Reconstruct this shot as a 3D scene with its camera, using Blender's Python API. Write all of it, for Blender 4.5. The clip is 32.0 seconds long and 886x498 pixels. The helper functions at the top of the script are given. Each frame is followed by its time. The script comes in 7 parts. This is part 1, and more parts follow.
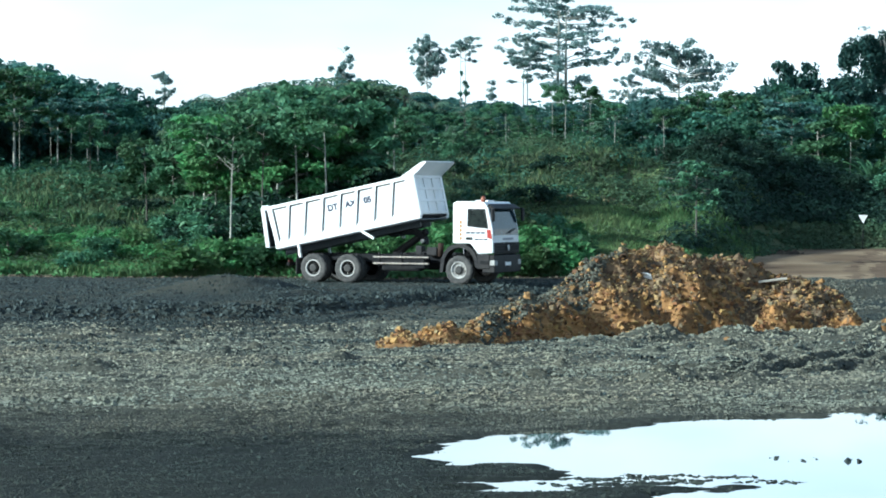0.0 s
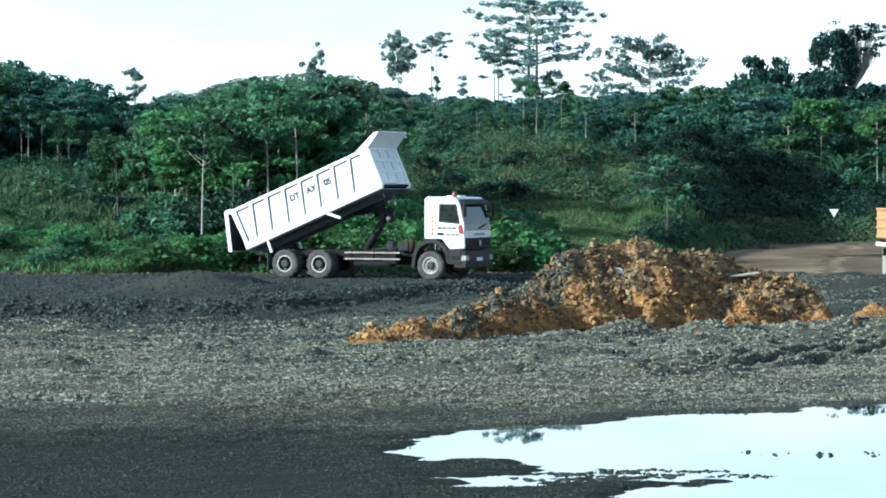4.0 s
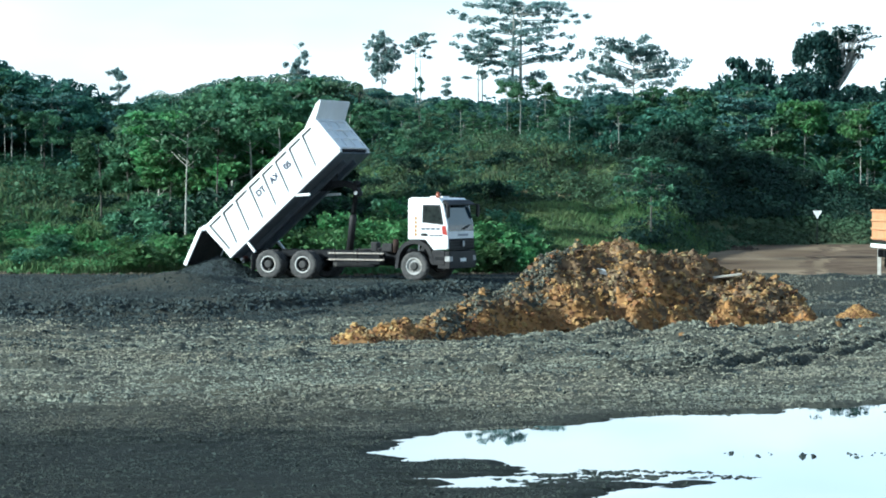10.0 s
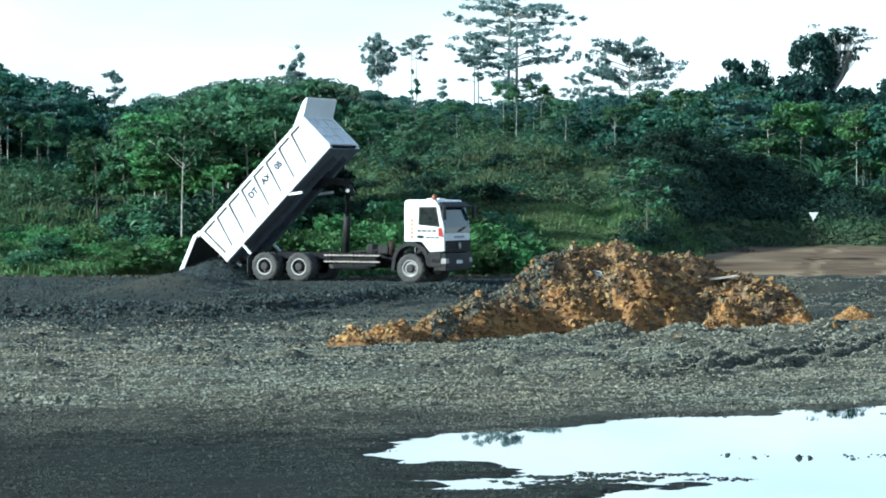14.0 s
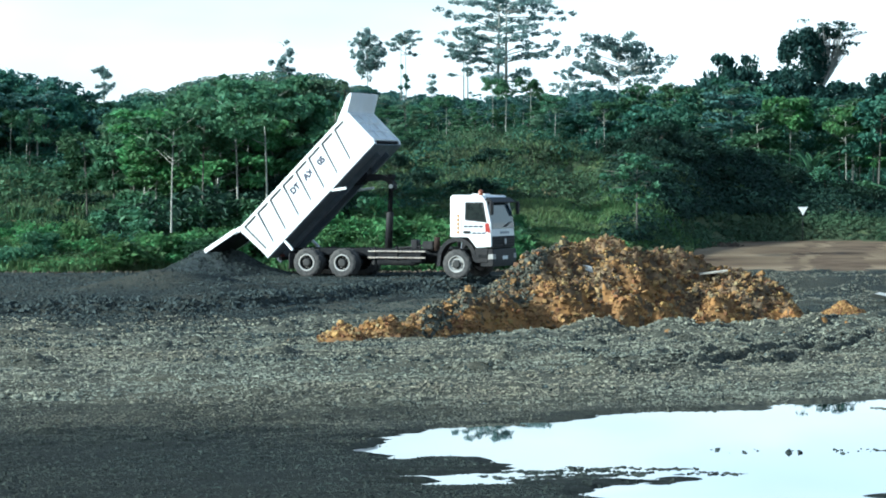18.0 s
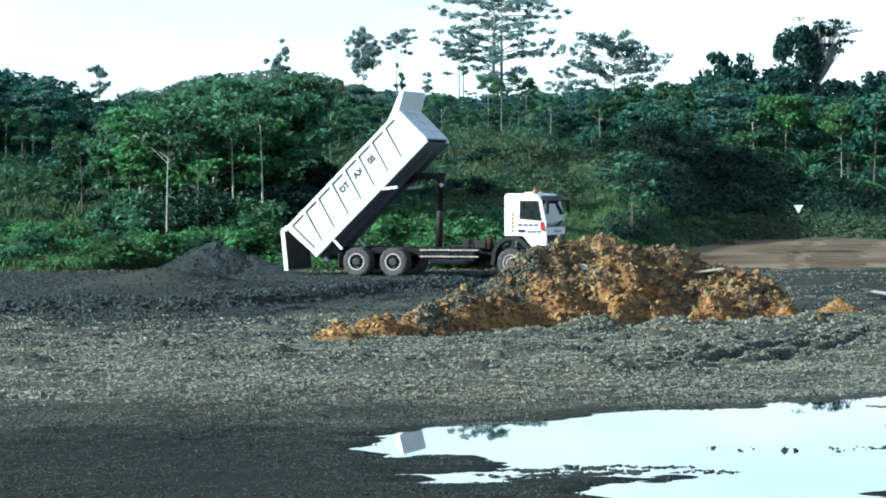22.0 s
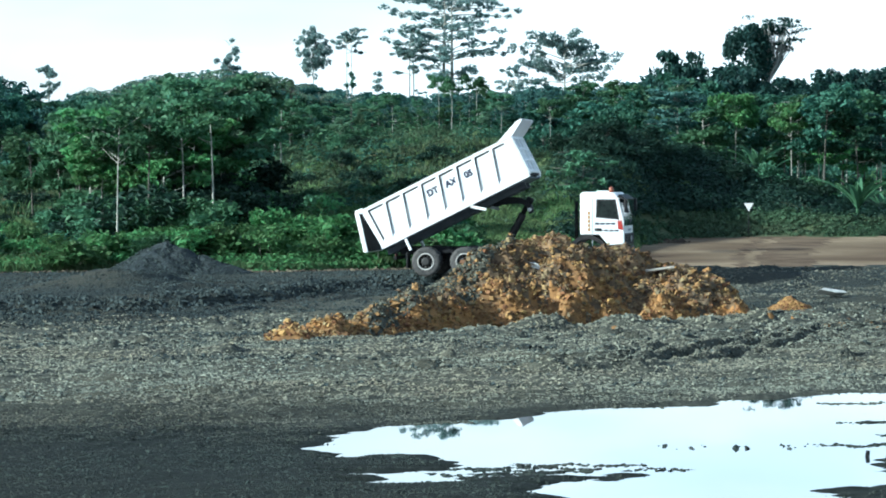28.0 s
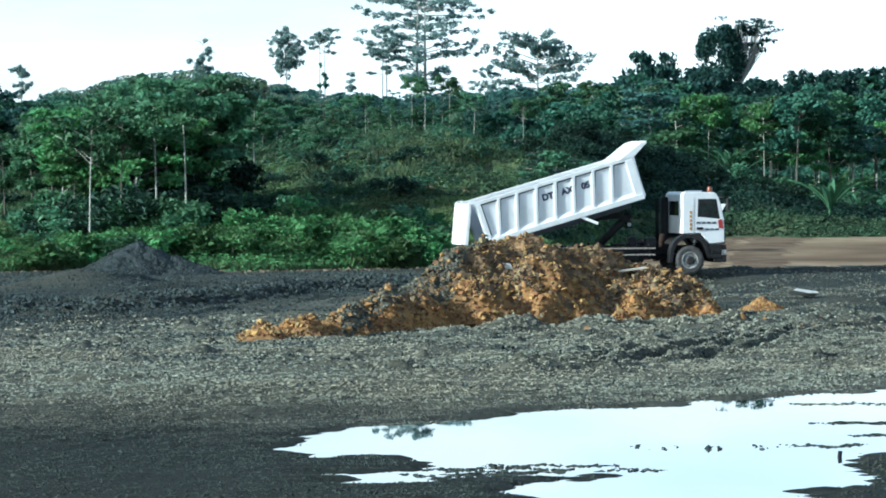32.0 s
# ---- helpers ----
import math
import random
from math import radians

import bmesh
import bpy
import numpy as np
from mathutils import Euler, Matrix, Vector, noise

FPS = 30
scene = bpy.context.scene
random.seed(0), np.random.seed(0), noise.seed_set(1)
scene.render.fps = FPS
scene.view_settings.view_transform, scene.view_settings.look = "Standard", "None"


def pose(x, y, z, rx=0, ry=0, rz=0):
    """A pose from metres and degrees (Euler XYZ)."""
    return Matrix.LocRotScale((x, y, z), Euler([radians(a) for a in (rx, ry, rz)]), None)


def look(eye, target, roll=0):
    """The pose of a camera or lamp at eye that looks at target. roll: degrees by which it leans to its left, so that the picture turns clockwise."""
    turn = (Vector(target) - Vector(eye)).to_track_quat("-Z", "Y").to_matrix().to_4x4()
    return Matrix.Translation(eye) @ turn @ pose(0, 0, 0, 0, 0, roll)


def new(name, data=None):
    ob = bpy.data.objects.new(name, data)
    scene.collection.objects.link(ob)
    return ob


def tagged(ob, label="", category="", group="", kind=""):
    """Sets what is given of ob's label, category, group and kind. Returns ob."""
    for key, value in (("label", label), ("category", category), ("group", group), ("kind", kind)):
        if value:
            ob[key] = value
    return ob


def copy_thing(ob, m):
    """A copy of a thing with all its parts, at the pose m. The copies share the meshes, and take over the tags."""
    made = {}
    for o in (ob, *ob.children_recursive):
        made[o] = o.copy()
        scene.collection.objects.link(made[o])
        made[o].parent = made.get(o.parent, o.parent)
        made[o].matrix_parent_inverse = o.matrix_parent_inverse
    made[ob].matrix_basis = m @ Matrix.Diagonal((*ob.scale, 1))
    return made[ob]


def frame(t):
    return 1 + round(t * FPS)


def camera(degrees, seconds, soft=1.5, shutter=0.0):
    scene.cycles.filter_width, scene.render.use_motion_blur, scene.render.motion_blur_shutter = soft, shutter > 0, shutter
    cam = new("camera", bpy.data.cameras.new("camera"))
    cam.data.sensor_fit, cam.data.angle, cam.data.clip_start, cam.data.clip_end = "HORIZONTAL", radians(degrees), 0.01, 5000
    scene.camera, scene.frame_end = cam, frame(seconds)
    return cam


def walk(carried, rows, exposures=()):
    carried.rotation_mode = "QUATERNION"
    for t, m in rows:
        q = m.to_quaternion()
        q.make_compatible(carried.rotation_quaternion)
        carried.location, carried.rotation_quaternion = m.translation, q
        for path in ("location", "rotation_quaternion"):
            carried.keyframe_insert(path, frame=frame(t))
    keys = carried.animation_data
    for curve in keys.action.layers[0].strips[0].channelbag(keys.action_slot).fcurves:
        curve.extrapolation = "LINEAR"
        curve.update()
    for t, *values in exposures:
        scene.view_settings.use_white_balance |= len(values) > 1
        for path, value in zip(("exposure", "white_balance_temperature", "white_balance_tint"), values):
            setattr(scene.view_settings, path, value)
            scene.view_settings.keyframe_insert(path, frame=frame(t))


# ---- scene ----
EYE = (0.0, 0.0, 3.2)
# seconds, turn to the right, tilt up, lean (degrees)
TURNS = [
    (0, -0.0006, -1.2382, 0.2091),
    (0.5, 0.0093, -1.2580, 0.2175),
    (1, 0.0109, -1.2737, 0.2187),
    (1.5, 0.0176, -1.2879, 0.2068),
    (2, 0.0758, -1.2987, 0.1725),
    (2.5, 0.1968, -1.3052, 0.1354),
    (3, 0.3373, -1.3132, 0.0998),
    (3.5, 0.4675, -1.3222, 0.0616),
    (5.5, 0.7624, -1.3406, 0.0512),
    (6, 0.7662, -1.3416, 0.0977),
    (6.5, 0.7760, -1.3425, 0.1284),
    (7, 0.7913, -1.3396, 0.1191),
    (7.5, 0.8149, -1.3367, 0.1100),
    (8, 0.8418, -1.3359, 0.1132),
    (8.5, 0.8681, -1.3335, 0.1247),
    (9, 0.8873, -1.3289, 0.1554),
    (9.5, 0.8976, -1.3235, 0.1675),
    (10, 0.9097, -1.3140, 0.1470),
    (10.5, 0.9304, -1.3019, 0.1378),
    (11, 0.9561, -1.2927, 0.1373),
    (11.5, 0.9804, -1.2870, 0.1128),
    (12, 0.9977, -1.2823, 0.0920),
    (12.5, 0.9993, -1.2757, 0.0909),
    (13, 0.9896, -1.2696, 0.0941),
    (13.5, 0.9804, -1.2677, 0.0964),
    (14, 0.9858, -1.2718, 0.0955),
    (14.5, 1.0115, -1.2843, 0.0928),
    (16.5, 1.1094, -1.3299, 0.0278),
    (17, 1.1172, -1.3437, 0.0117),
    (17.5, 1.1473, -1.3571, 0.0041),
    (18, 1.1949, -1.3684, 0.0016),
    (18.5, 1.2295, -1.3756, -0.0069),
    (19, 1.2344, -1.3770, -0.0254),
    (19.5, 1.2373, -1.3760, -0.0425),
    (20, 1.2515, -1.3770, -0.0488),
    (20.5, 1.2637, -1.3830, -0.0485),
    (21, 1.2703, -1.3910, -0.0466),
    (21.5, 1.2746, -1.3945, -0.0532),
    (22, 1.2832, -1.3988, -0.0635),
    (22.5, 1.2948, -1.4058, -0.0628),
    (23, 1.3108, -1.4062, -0.0793),
    (23.5, 1.3409, -1.4021, -0.1179),
    (24, 1.3952, -1.4007, -0.1384),
    (24.5, 1.4969, -1.4025, -0.1569),
    (25, 1.6421, -1.4131, -0.2078),
    (25.5, 1.7980, -1.4371, -0.2812),
    (27.5, 2.2496, -1.4354, -0.2811),
    (28, 2.2748, -1.4169, -0.2569),
    (28.5, 2.2926, -1.4022, -0.2257),
    (29, 2.3083, -1.3921, -0.1918),
    (29.5, 2.3393, -1.3887, -0.1788),
    (30, 2.3868, -1.3890, -0.1817),
    (30.5, 2.4614, -1.3925, -0.1778),
    (31, 2.5698, -1.3999, -0.1894),
    (31.5, 2.6908, -1.4060, -0.2199),
    (32, 2.8236, -1.4097, -0.2136),
]

cam = camera(17.82, 32.0, soft=1.85)


def aim(turn, tilt, lean):
    return (Matrix.Translation(EYE) @ pose(0, 0, 0, 0, 0, -turn) @ pose(0, 0, 0, 90 + tilt)
            @ pose(0, 0, 0, 0, 0, lean))


walk(cam, [(t, aim(a, b, c)) for t, a, b, c in TURNS], exposures=[(0, 0.69, 5370, -4), (32, 0.69, 5370, -4)])

# ---- sky and sun ----
SUN_WAY = Vector((-0.89, -0.30, 0.38)).normalized()
world = bpy.data.worlds.new("sky")
scene.world = world
world.use_nodes = True
wn = world.node_tree
wn.nodes.clear()
w_out = wn.nodes.new("ShaderNodeOutputWorld")
w_bg = wn.nodes.new("ShaderNodeBackground")
w_sky = wn.nodes.new("ShaderNodeTexSky")
w_sky.sky_type = "NISHITA"
w_sky.sun_disc = False
w_sky.sun_elevation = math.asin(SUN_WAY.z)
w_sky.sun_rotation = math.atan2(SUN_WAY.x, SUN_WAY.y)
w_sky.air_density, w_sky.dust_density, w_sky.ozone_density = 1.0, 2.0, 1.0
w_co = wn.nodes.new("ShaderNodeTexCoord")
w_map = wn.nodes.new("ShaderNodeMapping")
w_map.inputs["Scale"].default_value = (1.0, 1.0, 3.5)
w_no = wn.nodes.new("ShaderNodeTexNoise")
w_no.inputs["Scale"].default_value = 2.6
w_no.inputs["Detail"].default_value = 5.0
w_ra = wn.nodes.new("ShaderNodeValToRGB")
w_ra.color_ramp.elements[0].position, w_ra.color_ramp.elements[0].color = 0.34, (0.5, 0.5, 0.5, 1)
w_ra.color_ramp.elements[1].position, w_ra.color_ramp.elements[1].color = 0.55, (0.95, 0.95, 0.95, 1)
w_mix = wn.nodes.new("ShaderNodeMix")
w_mix.data_type = "RGBA"
w_sep = wn.nodes.new("ShaderNodeSeparateXYZ")
w_haze = wn.nodes.new("ShaderNodeMapRange")
w_haze.interpolation_type = "SMOOTHSTEP"
w_haze.inputs["From Min"].default_value, w_haze.inputs["From Max"].default_value = 0.0, 0.30
w_haze.inputs["To Min"].default_value, w_haze.inputs["To Max"].default_value = 1.0, 0.12
w_mul = wn.nodes.new("ShaderNodeMath")
w_mul.operation = "MULTIPLY"
wn.links.new(w_co.outputs["Generated"], w_map.inputs["Vector"])
wn.links.new(w_co.outputs["Generated"], w_sep.inputs["Vector"])
wn.links.new(w_sep.outputs["Z"], w_haze.inputs["Value"])
wn.links.new(w_map.outputs["Vector"], w_no.inputs["Vector"])
wn.links.new(w_no.outputs["Fac"], w_ra.inputs["Fac"])
wn.links.new(w_ra.outputs["Color"], w_mul.inputs[0])
wn.links.new(w_haze.outputs["Result"], w_mul.inputs[1])
wn.links.new(w_mul.outputs["Value"], w_mix.inputs["Factor"])
w_deck = wn.nodes.new("ShaderNodeMapRange")
w_deck.interpolation_type = "SMOOTHSTEP"
w_deck.inputs["From Min"].default_value, w_deck.inputs["From Max"].default_value = 0.055, 0.105
wn.links.new(w_sep.outputs["Z"], w_deck.inputs["Value"])
w_tone = wn.nodes.new("ShaderNodeMix")
w_tone.data_type = "RGBA"
w_tone.inputs["A"].default_value = (10.6, 10.8, 10.95, 1)
w_tone.inputs["B"].default_value = (9.8, 10.75, 11.8, 1)
w_gap = wn.nodes.new("ShaderNodeTexNoise")
w_gap.inputs["Scale"].default_value, w_gap.inputs["Detail"].default_value = 13.0, 3.0
wn.links.new(w_map.outputs["Vector"], w_gap.inputs["Vector"])
w_thin = wn.nodes.new("ShaderNodeMapRange")
w_thin.interpolation_type = "SMOOTHSTEP"
w_thin.inputs["From Min"].default_value, w_thin.inputs["From Max"].default_value = 0.44, 0.58
wn.links.new(w_gap.outputs["Fac"], w_thin.inputs["Value"])
w_both = wn.nodes.new("ShaderNodeMath")
w_both.operation = "MULTIPLY"
wn.links.new(w_deck.outputs["Result"], w_both.inputs[0])
wn.links.new(w_thin.outputs["Result"], w_both.inputs[1])
wn.links.new(w_both.outputs["Value"], w_tone.inputs["Factor"])
wn.links.new(w_tone.outputs["Result"], w_mix.inputs["B"])
wn.links.new(w_sky.outputs["Color"], w_mix.inputs["A"])
wn.links.new(w_mix.outputs["Result"], w_bg.inputs["Color"])
wn.links.new(w_bg.outputs["Background"], w_out.inputs["Surface"])
w_bg.inputs["Strength"].default_value = 0.10
sun_data = bpy.data.lights.new("sun", "SUN")
sun_data.energy, sun_data.angle, sun_data.color = 5.0, radians(0.6), (1.0, 0.95, 0.86)
sun = new("sun", sun_data)
sun.matrix_world = look(SUN_WAY * 200, (0, 0, 0))

rng = np.random.default_rng(7)


# ---- materials ----
def mat(name, c1, c2, scale=4.0, rough=0.8, bump=0.3, metal=0.0, big=0.0, big_color=(0.1, 0.1, 0.1), big_scale=0.3,
        island=0.0, per_object=0.0, translucent=0.0, dist=0.02, spec=0.5):
    """Two colours by fine noise, a third by large noise, variation by island and object, and relief."""
    m = bpy.data.materials.new(name)
    m.use_nodes = True
    nt = m.node_tree
    nd, ln = nt.nodes, nt.links
    bsdf = nd["Principled BSDF"]
    co = nd.new("ShaderNodeTexCoord")
    n1 = nd.new("ShaderNodeTexNoise")
    n1.inputs["Scale"].default_value, n1.inputs["Detail"].default_value = scale, 6.0
    n1.inputs["Roughness"].default_value = 0.65
    ln.new(co.outputs["Object"], n1.inputs["Vector"])
    ramp = nd.new("ShaderNodeValToRGB")
    ramp.color_ramp.elements[0].position, ramp.color_ramp.elements[1].position = 0.35, 0.65
    ramp.color_ramp.elements[0].color = (*c1, 1)
    ramp.color_ramp.elements[1].color = (*c2, 1)
    ln.new(n1.outputs["Fac"], ramp.inputs["Fac"])
    col = ramp.outputs["Color"]
    if big:
        n2 = nd.new("ShaderNodeTexNoise")
        n2.inputs["Scale"].default_value, n2.inputs["Detail"].default_value = big_scale, 4.0
        ln.new(co.outputs["Object"], n2.inputs["Vector"])
        r2 = nd.new("ShaderNodeValToRGB")
        r2.color_ramp.elements[0].position, r2.color_ramp.elements[1].position = 0.42, 0.62
        r2.color_ramp.elements[1].color = (big, big, big, 1)
        ln.new(n2.outputs["Fac"], r2.inputs["Fac"])
        mx = nd.new("ShaderNodeMix")
        mx.data_type = "RGBA"
        ln.new(r2.outputs["Color"], mx.inputs["Factor"])
        ln.new(col, mx.inputs["A"])
        mx.inputs["B"].default_value = (*big_color, 1)
        col = mx.outputs["Result"]
    for amount, kind in ((island, "ShaderNodeNewGeometry"), (per_object, "ShaderNodeObjectInfo")):
        if amount:
            g = nd.new(kind)
            hs = nd.new("ShaderNodeHueSaturation")
            mr = nd.new("ShaderNodeMapRange")
            mr.inputs["To Min"].default_value, mr.inputs["To Max"].default_value = 1 - amount, 1 + amount
            ln.new(g.outputs["Random Per Island" if kind.endswith("Geometry") else "Random"], mr.inputs["Value"])
            ln.new(mr.outputs["Result"], hs.inputs["Value"])
            mh = nd.new("ShaderNodeMapRange")
            mh.inputs["To Min"].default_value, mh.inputs["To Max"].default_value = 0.5 - amount * 0.05, 0.5 + amount * 0.05
            ln.new(g.outputs["Random Per Island" if kind.endswith("Geometry") else "Random"], mh.inputs["Value"])
            ln.new(mh.outputs["Result"], hs.inputs["Hue"])
            ln.new(col, hs.inputs["Color"])
            col = hs.outputs["Color"]
    ln.new(col, bsdf.inputs["Base Color"])
    bsdf.inputs["Roughness"].default_value, bsdf.inputs["Metallic"].default_value = rough, metal
    bsdf.inputs["Specular IOR Level"].default_value = spec
    if bump:
        b = nd.new("ShaderNodeBump")
        b.inputs["Strength"].default_value, b.inputs["Distance"].default_value = bump, dist
        ln.new(n1.outputs["Fac"], b.inputs["Height"])
        ln.new(b.outputs["Normal"], bsdf.inputs["Normal"])
    if translucent:
        tr = nd.new("ShaderNodeBsdfTranslucent")
        ln.new(col, tr.inputs["Color"])
        ms = nd.new("ShaderNodeMixShader")
        ms.inputs["Fac"].default_value = translucent
        ln.new(bsdf.outputs["BSDF"], ms.inputs[1])
        ln.new(tr.outputs["BSDF"], ms.inputs[2])
        ln.new(ms.outputs["Shader"], nd["Material Output"].inputs["Surface"])
    return m


